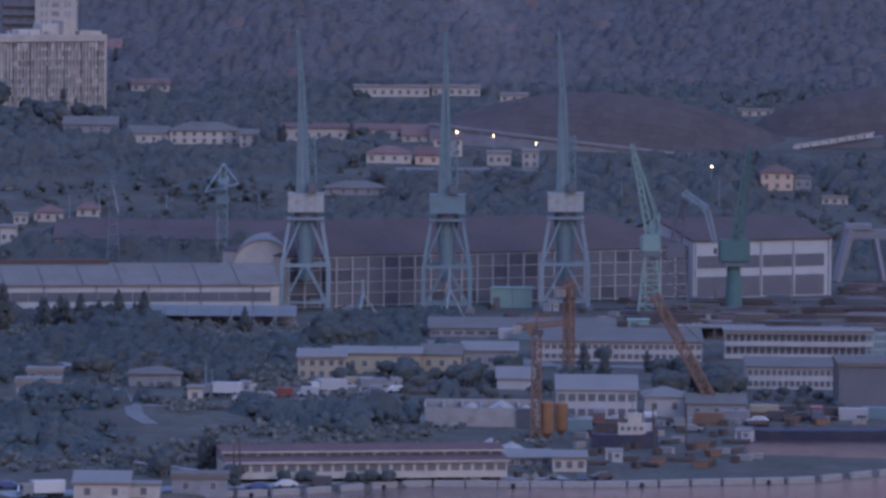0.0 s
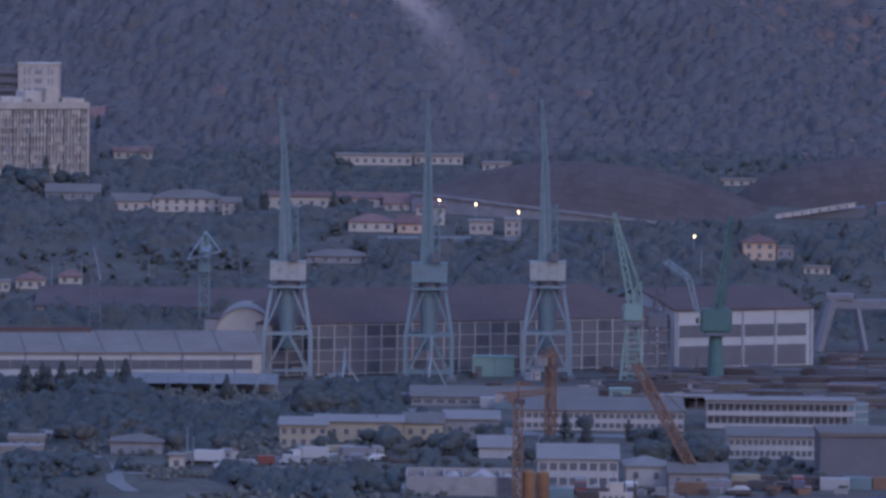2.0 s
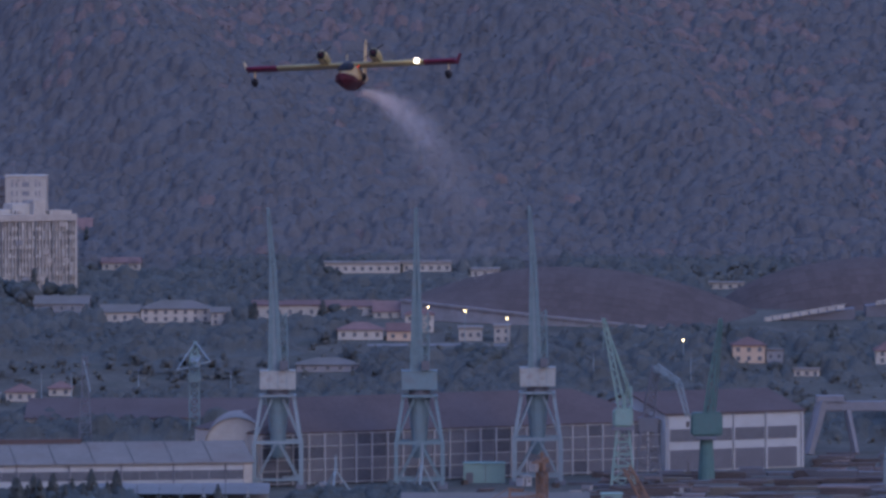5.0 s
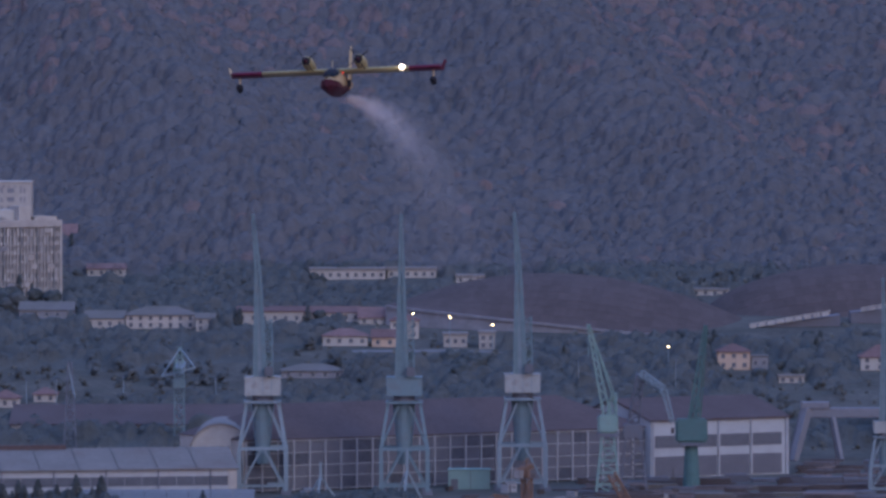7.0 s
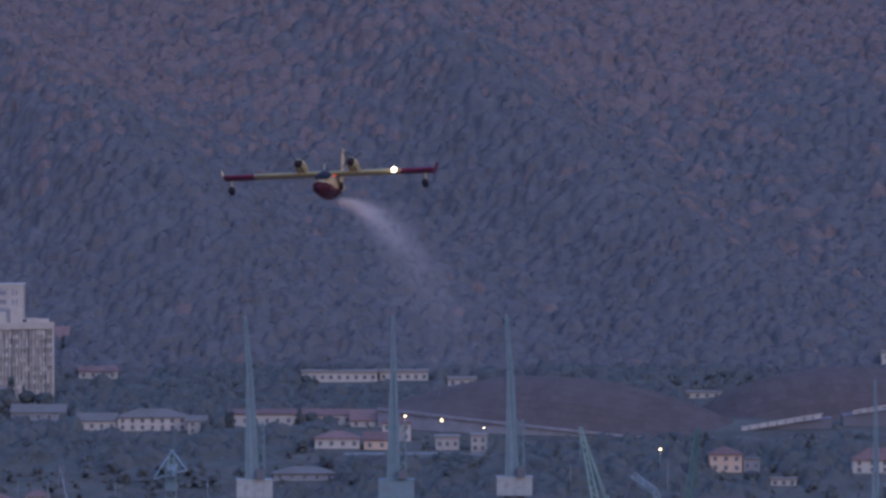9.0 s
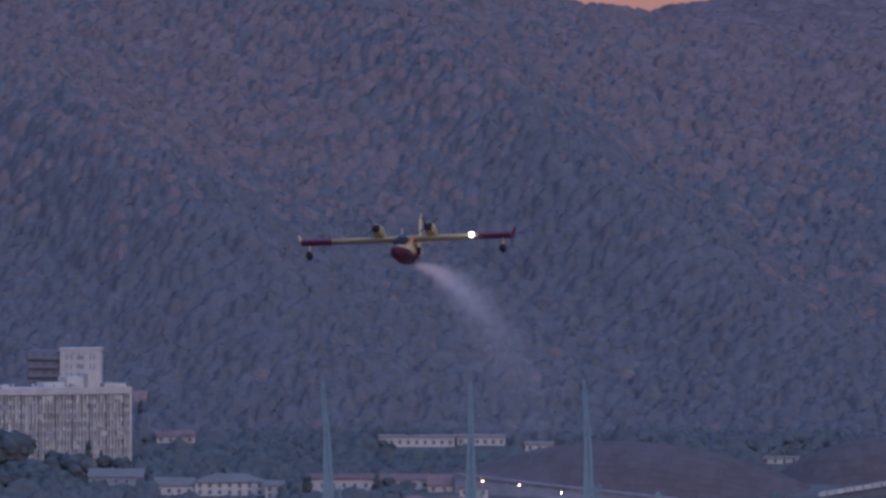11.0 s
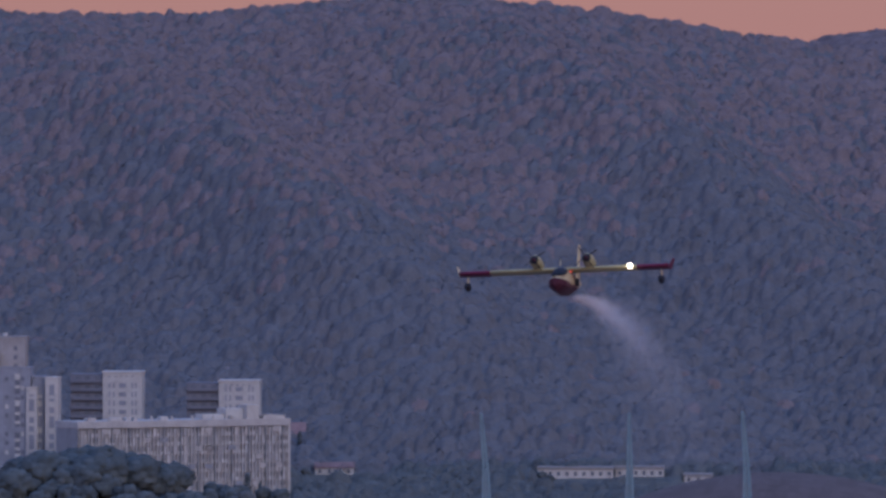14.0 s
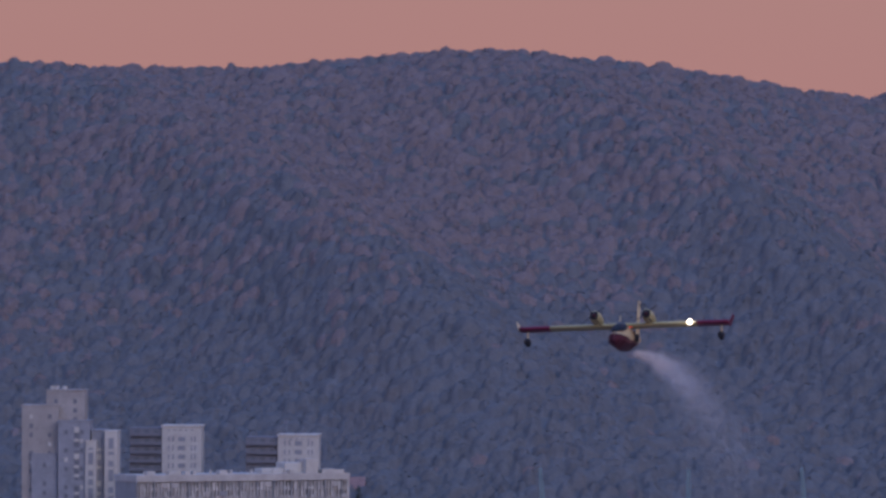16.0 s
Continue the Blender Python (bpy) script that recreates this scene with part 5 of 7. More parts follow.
part("cockpit", bm, PLANE_GLASS, plane, "dark glazed cockpit", True)
bm = bmesh.new()
for xx in (-0.6, 0.0, 0.6):
    beam(bm, (xx, -6.05, -1.72), (xx * 0.95, -4.9, -0.66), 0.06)
part("windscreen_frame", bm, PLANE_DARK, plane)
for sx in (-1, 1):
    x = sx * 3.55
    eng = part("engine_nacelle", rings(bmesh.new(), [[(x + r * math.cos(a), y, 0.98 + zo + r * 1.1 * math.sin(a)) for a in (2 * math.pi * i / 14 for i in range(14))] for y, r, zo in ((-3.6, 0.42, 0), (-3.2, 0.68, 0), (-1.5, 0.8, 0), (0.8, 0.66, -0.2), (2.4, 0.25, -0.5))]), PLANE_YELLOW, plane, "yellow engine nacelle", True)
    bm = bmesh.new()
    tube(bm, (x, -3.75, 0.98), (x, -3.55, 0.98), 0.52, 0.58, 14)
    part("intake", bm, PLANE_BLACK, eng, "dark engine intake")
    bm = bmesh.new()
    tube(bm, (x, -4.35, 0.98), (x, -3.7, 0.98), 0.06, 0.28, 12)
    part("spinner", bm, PLANE_DARK, eng)
    for k in range(4):
        a = 0.6 + k * math.pi / 2
        bm = bmesh.new()
        c, s = math.cos(a), math.sin(a)
        rings(bm, [[(x + c * r - s * ww, -3.95 - 0.05, 0.98 + s * r + c * ww), (x + c * r + s * ww, -3.95 + 0.05, 0.98 + s * r - c * ww), (x + c * r + s * ww, -3.92, 0.98 + s * r - c * ww), (x + c * r - s * ww, -3.95, 0.98 + s * r + c * ww)] for r, ww in ((0.2, 0.05), (1.0, 0.075), (1.85, 0.05))])
        part("propeller_blade", bm, PLANE_BLACK, eng)
    xf = sx * 13.2
    fl = part("float", rings(bmesh.new(), [[(xf + r * 0.75 * math.cos(a), y, -1.75 + r * math.sin(a)) for a in (2 * math.pi * i / 10 for i in range(10))] for y, r in ((-1.7, 0.12), (-1.1, 0.5), (0, 0.62), (1.5, 0.14))]), PLANE_BLACK, plane, "dark wing float", True)
    bm = bmesh.new()
    beam(bm, (xf, -0.3, -1.4), (xf, -0.1, -0.2), 0.16)
    beam(bm, (xf, 0.5, -1.5), (xf, 0.4, -0.2), 0.12)
    part("strut", bm, PLANE_CREAM, fl)
    bm = bmesh.new()
    tube(bm, (sx * 1.45, 0.4, -1.55), (sx * 1.85, 0.4, -1.55), 0.52, 0.52, 16)
    wheel = part("wheel", bm, PLANE_BLACK, plane, "black main wheel on the hull side")
    bm = bmesh.new()
    beam(bm, (sx * 1.2, 0.4, -0.6), (sx * 1.5, 0.4, -1.5), 0.2)
    part("wheel_strut", bm, PLANE_DARK, wheel)
bm = rings(bmesh.new(), [[(sx * w, y, z) for sx, w, y in ((-1, 0.02, y0), (-1, 0.17, y0 + 0.7), (-1, 0.02, y1), (1, 0.02, y1), (1, 0.17, y0 + 0.7), (1, 0.02, y0))] for z, y0, y1 in ((0.3, 8.8, 12.3), (2.2, 9.8, 12.4), (5.6, 11.2, 12.9))])
part("tail_fin", bm, PLANE_CREAM, plane, "upright tail fin in red and pale yellow")
bm = rings(bmesh.new(), [[(x, y + 10.2, z + 1.75) for _, y, z in foil(0, 0, 0, 2.0, 0.1)] for x in (-4.2, -2, 0, 2, 4.2)])
part("tailplane", bm, PLANE_YELLOW, plane, "", True)
bm = bmesh.new()
beam(bm, (-0.35, -1.5, 0.4), (-0.35, -1.3, 1.3), 0.12)
part("aerial", bm, PLANE_CREAM, plane)
bm = bmesh.new()
bmesh.ops.create_uvsphere(bm, u_segments=40, v_segments=24, radius=0.36, matrix=Matrix.Translation((9.2, -1.9, -0.05)))
part("landing_light", bm, LANDING, plane, "bright white landing light in the wing", True)
bm = bmesh.new()
bmesh.ops.create_uvsphere(bm, u_segments=10, v_segments=8, radius=0.08, matrix=Matrix.Translation((1.2, -2.0, -0.5)))
part("beacon", bm, BEACON, plane, "glowing red beacon", True)

# ---- the water that it sheds, drifting down behind it ----
SPRAY = bpy.data.materials.new("water_spray")
SPRAY.use_nodes = True
sn, sl = SPRAY.node_tree.nodes, SPRAY.node_tree.links
sb = sn["Principled BSDF"]
sb.inputs["Base Color"].default_value, sb.inputs["Roughness"].default_value = (0.74, 0.68, 0.67, 1), 1.0
sb.inputs["Specular IOR Level"].default_value = 0.0
rng = np.random.RandomState(31)
vs, fs = [], []
tri = np.array([[0, 1, 0], [0.87, -0.5, 0], [-0.87, -0.5, 0], [0, 0, 1.2]])
quad = np.array([[0, 1, 2], [0, 1, 3], [1, 2, 3], [2, 0, 3]])
for i in range(48000):
    s = rng.uniform(0, 1) ** 1.7
    wide = 0.4 + 6.4 * s ** 0.8
    off = rng.normal(0, 0.5, 3) * wide
    p = np.array([1.2 + 11.5 * s ** 0.6 + 1.0 * s, 2.0 + 26 * s, -3.4 - 3.6 * s ** 0.7 - 17.5 * s ** 1.9]) + off * np.array([1, 1.6, 0.9])
    r = rng.uniform(0.012, 0.034) * (1.2 - 0.45 * s)
    a = rng.normal(0, 1, (3, 3))
    q, _ = np.linalg.qr(a)
    fs.append(quad + 4 * i)
    vs.append(tri @ q * r + p)
spray = new("water_spray", array_mesh("water_spray", np.concatenate(vs), np.concatenate(fs), SPRAY))
spray.matrix_basis = pose(-8.07, 958.0, 113.27, -10.5, -2.4, -9)
tagged(spray, "thin pale veil of falling water drops behind the aeroplane", "water spray", kind="stuff")

# ---- pale pipe on trestles down to the quay ----
a, b = Vector((-58.9, 1331.0, 3.2)), Vector((-41.2, 1309.0, 3.0))
t = thing("pipe_run", pose(*a), "pale pipe on low trestles running down to the quay", "pipe")
part("pipe", tube(bmesh.new(), (0, 0, 0), b - a, 0.2, 0.2, 10), PANEL_WHITE, t)
for i in range(7):
    p = a.lerp(b, (i + 0.3) / 7)
    part("trestle", boxes((p.x - a.x - 0.12, p.x - a.x + 0.12, p.y - a.y - 0.12, p.y - a.y + 0.12, height(p.x, p.y) - a.z - 0.2, p.z - a.z)), CONCRETE, t)

# ---- long red-roofed store on the quay ----
rx0, rx1, ry = -38.96, 13.86, 1311.0
t = thing("quay_store", pose(rx0, ry, 2.0, 0, 0, 11), "long low quayside store with a two-tier maroon roof", "store")
w = rx1 - rx0
claim(rx0, rx1, ry - 2, ry + 34, 3)
part("wall", boxes((0, w, 0, 24, -0.4, 2.62)), CREAM, t)
part("clerestory_wall", boxes((0, w, 5, 20, 2.6, 4.2)), GREY_WALL, t)
for nm, y0, z0, y1, z1 in (("lower_roof", -0.6, 2.6, 5.0, 3.2), ("upper_roof", 4.4, 4.15, 11.0, 4.95), ("back_roof", 11.0, 4.95, 24.6, 3.0)):
    bm = bmesh.new()
    sec = [(y0, z0), (y1, z1), (y1, z1 + 0.22), (y0, z0 + 0.22)]
    a, b = [[bm.verts.new((x, y, z)) for y, z in sec] for x in (-0.5, w + 0.5)]
    for i in range(4):
        bm.faces.new((a[i], a[(i + 1) % 4], b[(i + 1) % 4], b[i]))
    bm.faces.new(a[::-1])
    bm.faces.new(b)
    part(nm, bm, ROOF_MAROON, t)
part("gutter", boxes((-0.5, w + 0.5, -0.75, -0.6, 2.5, 2.8)), WHITE, t)
part("gutter", boxes((-0.5, w + 0.5, 4.25, 4.4, 4.05, 4.35)), WHITE, t)
for i in range(24):
    xx = w * (i + 0.5) / 24
    window_at(t, xx, 1.55, 1.6, 1.3, 0)
    part("clerestory_window", boxes((xx - 0.7, xx + 0.7, 4.94, 5.1, 3.45, 4.0)), GREY_DARK, t)
    part("roof_seam", beam(bmesh.new(), (w * i / 24, -0.5, 2.84), (w * i / 24, 4.9, 3.42), 0.06), ROOF_MAROON, t)
for i in range(12):
    part("rooflight_post", boxes((w * (i + 0.5) / 12 - 0.12, w * (i + 0.5) / 12 + 0.12, 4.75, 4.95, 3.3, 4.2)), WHITE, t)

# ---- gallery block with open decks and a rounded glazed end ----
ax0, ax1, ay = 65.5, 99.21, 1623.2
t = thing("gallery_block", pose(ax0, ay, 2.0), "long pale office block with open galleries and a rounded glazed end", "office", "shipyard buildings")
w = ax1 - ax0
claim(ax0, ax1 + 5, ay, ay + 14)
part("wall", boxes((0, w, 1.6, 13, -1, 6.2)), GREY_WALL, t)
for zz in (0.0, 2.9, 5.7):
    part("gallery_slab", boxes((-0.3, w + 0.2, 0, 1.6, zz, zz + 0.28)), PANEL_WHITE, t)
    if zz < 5:
        part("railing", boxes((-0.3, w + 0.2, -0.06, 0.04, zz + 0.28, zz + 1.15)), PANEL_WHITE, t)
part("roof", boxes((-0.5, w + 0.5, -0.3, 13.4, 6.2, 6.6)), ROOF_PALE, t)
for i in range(23):
    part("gallery_post", boxes((w * i / 22 - 0.1, w * i / 22 + 0.1, 0.05, 0.25, 0, 6.0)), PANEL_WHITE, t)
for i in range(22):
    for zz in (0.4, 3.4):
        part("window", boxes((w * (i + 0.15) / 22, w * (i + 0.85) / 22, 1.52, 1.7, zz + 0.6, zz + 2.0)), GLASS_DARK, t)
bm = bmesh.new()
tube(bm, (w + 0.2, 3.2, 0), (w + 0.2, 3.2, 6.0), 3.1, 3.1, 18)
part("glazed_end", bm, STEEL_TEAL, t, "rounded glazed stair end")
for zz in (0.4, 2.2, 4.0, 5.6):
    bm = bmesh.new()
    tube(bm, (w + 0.2, 3.2, zz), (w + 0.2, 3.2, zz + 0.25), 3.2, 3.2, 18)
    part("glazing_band", bm, PANEL_WHITE, t)

# ---- gantry crane over the steel yard ----
STEEL_GANTRY = mat("grey_gantry_paint", (0.21, 0.205, 0.22), 0.6, var=0.2, scale=0.5, stain=0.3, stain_col=(0.14, 0.12, 0.12))
qx, qy = (106.57, 1914.21)
t = thing("gantry_crane", pose(qx, qy, 2.0), "heavy grey gantry crane spanning the steel yard", "crane")
for a, b in (((0, 0), (3.8, 13.8)), ((12.8, 0), (10.6, 11.6))):
    for yy in (-4, 4):
        bm = bmesh.new()
        beam(bm, (a[0], yy * 1.3, a[1]), (b[0], yy * 0.5, b[1]), 1.7 if a[0] == 0 else 1.1, 2.2 if a[0] == 0 else 1.2)
        part("leg", bm, STEEL_GANTRY, t)
bm = boxes((2.6, 40, -2.4, 2.4, 11.4, 14.0))
bmesh.ops.bevel(bm, geom=bm.edges[:], offset=0.25, segments=2, affect="EDGES")
part("girder", bm, STEEL_GANTRY, t)
part("trolley_house", boxes((2.2, 9.6, -2.8, 2.8, 14.0, 15.6)), STEEL_GANTRY, t)
for yy in (-4, 4):
    part("leg", beam(bmesh.new(), (38, yy * 1.3, 0), (37, yy * 0.5, 11.4), 1.2), STEEL_GANTRY, t)

# ---- yellow tower crane, its mate, and the crawler crane ----
def tower_crane(spot, h, jib, label, paint, turn=0.0):
    t = thing("tower_crane", pose(*spot, 0, 0, turn), label, "crane", "construction cranes")
    bm = bmesh.new()
    lattice(bm, (0, 0, 0), (0, 0, h), 1.7, 1.7, int(h / 1.9), 0.34)
    part("mast", bm, paint, t)
    part("slewing_ring", boxes((-1.3, 1.3, -1.3, 1.3, h, h + 0.9)), STEEL_RUST, t)
    part("cabin", boxes((-1.9, -0.9, -1.4, 0.2, h + 0.2, h + 2.1)), paint, t)
    bm = bmesh.new()
    lattice(bm, (-4.2, 0, h + 1.4), (jib, 0, h + 2.6), 1.2, 0.8, 10, 0.26)
    part("jib", bm, paint, t)
    part("counterweight", boxes((-4.6, -3.0, -0.8, 0.8, h + 0.2, h + 1.9)), CONCRETE, t)
    bm = bmesh.new()
    beam(bm, (0, 0, h + 0.9), (0, 0, h + 4.4), 0.4)
    beam(bm, (0, 0, h + 4.4), (jib * 0.8, 0, h + 2.9), 0.12)
    beam(bm, (0, 0, h + 4.4), (-4, 0, h + 1.9), 0.12)
    part("tower_head", bm, paint, t)
    part("base", boxes((-2, 2, -2, 2, -0.6, 0.5)), CONCRETE, t)


tower_crane((19.13, 1394.31, 2.0), 21.03, 6.86, "yellow-orange tower crane with a short jib over the batching plant", STEEL_ORANGE, 0)
tower_crane((28.92, 1584.84, 2.0), 16.35, 2.52, "orange lattice mast crane among the yard offices", STEEL_ORANGE, 60)
cx, cy = (57.11, 1458.3)
t = thing("crawler_crane", pose(cx, cy, 2.0), "orange crawler crane with a long lattice boom", "crane", "construction cranes")
bm = bmesh.new()
lattice(bm, (-0.5, 0, 2.4), (-13.0, 4, 25.0), 2.1, 1.5, 16, 0.36)
part("boom", bm, STEEL_ORANGE, t)
bm = boxes((-2.6, 3.2, -1.7, 1.7, 1.3, 3.6))
bmesh.ops.bevel(bm, geom=bm.edges[:], offset=0.25, segments=2, affect="EDGES")
part("upper_body", bm, STEEL_ORANGE, t)
part("cabin", boxes((-3.6, -2.4, -1.9, -0.5, 1.4, 3.4)), GLASS_DARK, t)
for yy in (-2.1, 1.5):
    bm = boxes((-3.2, 3.2, yy, yy + 0.7, 0, 1.1))
    bmesh.ops.bevel(bm, geom=bm.edges[:], offset=0.35, segments=3, affect="EDGES")
    part("track", bm, STEEL_RUST, t)
bm = bmesh.new()
beam(bm, (2.4, 0, 3.6), (3.6, 0, 8.5), 0.3)
beam(bm, (3.6, 0, 8.5), (-12.8, 4, 24.8), 0.14)
part("mast_and_pendant", bm, STEEL_RUST, t)

# ---- batching plant: silos, bays and heaps ----
for spot, h, r in (((21.36, 1394.51, 2.0), 7.6, 1.3), ((24.27, 1402.71, 2.0), 6.8, 1.2)):
    t = thing("silo", pose(*spot), "orange cement silo on legs at the batching plant", "silo", "cement silos")
    part("tank", tube(bmesh.new(), (0, 0, 1.8), (0, 0, h), r, r, 18), STEEL_YELLOW, t, smooth=False)
    part("cone", tube(bmesh.new(), (0, 0, 0.7), (0, 0, 1.8), 0.3, r, 18), STEEL_YELLOW, t)
    part("cap", tube(bmesh.new(), (0, 0, h), (0, 0, h + 0.5), r, 0.35, 18), STEEL_YELLOW, t)
    for k in range(4):
        a = 0.78 + k * math.pi / 2
        part("leg", beam(bmesh.new(), (r * 0.8 * math.cos(a), r * 0.8 * math.sin(a), -0.1), (r * 0.8 * math.cos(a), r * 0.8 * math.sin(a), 2.0), 0.2), STEEL_GREY, t)
    part("ladder", boxes((r, r + 0.08, -0.3, 0.3, 0.5, h)), STEEL_GREY, t)
GRAVEL = mat("pale_gravel", (0.34, 0.31, 0.295), 0.95, var=0.2, scale=1.2, bump=0.4)
bx, by = (-2.71, 1427.26)
bw = 22.67
t = thing("aggregate_bays", pose(bx, by, 2.0), "row of concrete aggregate bays with stained walls", "bay", kind="")
claim(bx, bx + bw, by - 2, by + 16)
part("front_wall", boxes((0, bw, 0, 0.5, -0.5, 3.9)), CONCRETE, t)
part("back_wall", boxes((0, bw, 14, 14.5, -0.5, 4.6)), CONCRETE, t)
for i in range(7):
    part("divider", boxes((bw * i / 6 - 0.2, bw * i / 6 + 0.2, 0.5, 14, -0.5, 4.2)), CONCRETE, t)
for i in range(8):
    part("buttress", boxes((bw * 0.9 + i * 0.5 - 2, bw * 0.9 + i * 0.5 - 1.8, -0.5, 0, 0, 4.0)), STEEL_GREY, t)


def heap(spot, r, h, material, label, seed):
    bm = bmesh.new()
    n, m = 24, 8
    rows = []
    for j in range(m):
        s = j / m
        rows.append([bm.verts.new((r * (1 - s) * (1 + 0.12 * noise.noise(Vector((math.cos(a) * 2, math.sin(a) * 2, seed + s)))) * math.cos(a), r * (1 - s) * (1 + 0.12 * noise.noise(Vector((math.cos(a) * 2, math.sin(a) * 2, seed + s)))) * 0.8 * math.sin(a), h * s * (1.05 - 0.1 * s))) for a in (2 * math.pi * i / n for i in range(n))])
    top = bm.verts.new((0, 0, h * 0.93))
    for a, b in zip(rows, rows[1:]):
        for i in range(n):
            bm.faces.new((a[i], a[(i + 1) % n], b[(i + 1) % n], b[i]))
    for i in range(n):
        bm.faces.new((rows[-1][i], rows[-1][(i + 1) % n], top))
    ob = part("gravel_heap", bm, material, None, "", True)
    ob.matrix_basis = pose(*spot)
    tagged(ob, label, "heap", "gravel heaps")


for i, (fx, r, h) in enumerate(((0.1, 5.5, 3.9), (0.42, 7.0, 4.9), (0.68, 7.5, 5.4), (0.9, 5.0, 4.5))):
    heap((bx + bw * fx, by + 7, 2.0), r, h, GRAVEL, "pale gravel heap in a concrete bay", i)
heap((14.13, 1370.58, 2.0), 4.0, 2.2, GRAVEL, "low pale gravel heap near the quay", 7)
heap((10.4, 1383.07, 2.0), 3.0, 1.8, GRAVEL, "low pale gravel heap near the quay", 9)


# ---- tracks, quay edge and water's edge ----
def strip(name, pts, width, material, label, lift=0.12):
    """A ribbon laid along the ground."""
    path = []
    for a, b in zip(pts, pts[1:]):
        n = max(2, int(math.dist(a, b) / 3))
        path += [(a[0] + (b[0] - a[0]) * i / n, a[1] + (b[1] - a[1]) * i / n) for i in range(n)]
    path.append(pts[-1])
    bm = bmesh.new()
    prev = None
    for i, (x, y) in enumerate(path):
        x2, y2 = path[min(i + 1, len(path) - 1)]
        x1, y1 = path[max(i - 1, 0)]
        d = math.hypot(x2 - x1, y2 - y1) or 1
        nx, ny = -(y2 - y1) / d, (x2 - x1) / d
        ww = width / 2 * (1 + 0.15 * noise.noise(Vector((x * 0.1, y * 0.1, 0))))
        row = [bm.verts.new((x + nx * ww * s, y + ny * ww * s, height(x + nx * ww * s, y + ny * ww * s) + lift)) for s in (-1, 0, 1)]
        if prev:
            for k in range(2):
                bm.faces.new((prev[k], row[k], row[k + 1], prev[k + 1]))
        prev = row
        claim(x - ww, x + ww, y - ww, y + ww, 0.5)
    bmesh.ops.recalc_face_normals(bm, faces=bm.faces[:])
    return tagged(part(name, bm, material), label, "road", kind="structure")


strip("road", ((-59.63, 1424.0), (-42.1, 1485.0), (-25.76, 1497.0), (-4.27, 1485.0)), 5, ROAD, "pale gravel track through the scrub")
strip("road_curve", ((-69.04, 1521.0), (-65.19, 1478.0), (-60.26, 1407.0), (-56.66, 1396.0)), 3.6, ROAD, "pale bend of a gravel track")
strip("road_terrace", ((-90.04, 1496.0), (-72.38, 1505.0)), 3.5, ROAD, "pale terrace road")
strip("quay_road", ((-78.94, 1279.0), (-46.07, 1300.0), (-13.13, 1318.0), (23.8, 1329.0)), 8, CONCRETE, "worn concrete quay road")
strip("yard_road", ((-4.93, 1673.0), (23.29, 1597.0), (51.13, 1593.0)), 9, ROAD, "pale yard road between offices")
strip("stadium_road", ((-13.55, 2148.0), (13.77, 2151.0), (41.02, 2146.0)), 6, ROAD, "street below the stadium")

pieces = []
base = boxes((-2.9, 2.9, -0.45, 0.45, -2.2, 0.9))
bmesh.ops.bevel(base, geom=base.edges[:], offset=0.12, segments=1, affect="EDGES")
quay = thing("quay_wall", pose(0, 0, 0.25), "weathered concrete quay wall along the water", "quay", kind="structure")
first = part("block", base, CONCRETE, quay)
for i in range(28):
    x = -40 + 6.0 * i
    y = float(shore(x))
    slope = math.degrees(math.atan2(float(shore(x + 3)) - float(shore(x - 3)), 6))
    ob = first if i == 0 else new("block", first.data)
    ob.parent = quay
    ob.matrix_basis = pose(x, y, 0, 0, 0, slope)
    if i % 4 == 1:
        part("fender", tube(bmesh.new(), (x, y - 0.75, -0.6), (x, y - 0.75, 0.4), 0.35, 0.35, 10), PLANE_BLACK, quay)


# ---- barge and workboat ----
HULL = mat("dark_blue_hull", (0.06, 0.065, 0.095), 0.6, var=0.2, scale=0.5, stain=0.3, stain_col=(0.14, 0.08, 0.06))


def boat(spot, length, beam_w, free, hull_mat, house_w, house_h, label, name="workboat"):
    t = thing(name, pose(*spot), label, "boat", "moored craft")
    secs = []
    for s, ww, zt in ((-0.5, 0.75, 0.1), (-0.35, 1, 0), (0.25, 1, 0.05), (0.42, 0.6, 0.35), (0.5, 0.08, 0.6)):
        secs.append([(s * length, -beam_w / 2 * ww, free * (1 + zt)), (s * length, -beam_w / 2 * ww * 0.8, -0.8), (s * length, beam_w / 2 * ww * 0.8, -0.8), (s * length, beam_w / 2 * ww, free * (1 + zt))])
    part("hull", rings(bmesh.new(), secs), hull_mat, t)
    if house_w:
        x0 = -0.1 * length
        cabin = part("deckhouse", boxes((x0, x0 + house_w, -beam_w * 0.32, beam_w * 0.32, free, free + house_h)), WHITE, t)
        part("wheelhouse", boxes((x0 + house_w * 0.35, x0 + house_w * 0.85, -beam_w * 0.25, beam_w * 0.25, free + house_h, free + house_h + 1.9)), WHITE, t)
        for i in range(4):
            part("window", boxes((x0 + house_w * (0.1 + 0.22 * i), x0 + house_w * (0.22 + 0.22 * i), -beam_w * 0.32 - 0.04, -beam_w * 0.3, free + 0.9, free + 1.6)), GLASS_DARK, cabin)
        part("mast", tube(bmesh.new(), (x0 + house_w * 0.5, 0, free + house_h + 1.9), (x0 + house_w * 0.5, 0, free + house_h + 6), 0.12, 0.06, 8), STEEL_GREY, t)
        part("funnel", tube(bmesh.new(), (x0 + 0.8, 0, free + house_h), (x0 + 0.6, 0, free + house_h + 1.8), 0.6, 0.5, 12), STEEL_RUST, t)
    return t


boat((78.95, 1430, 0), 36, 8, 1.9, HULL, 0, 0, "long dark barge moored in an inlet", "barge")
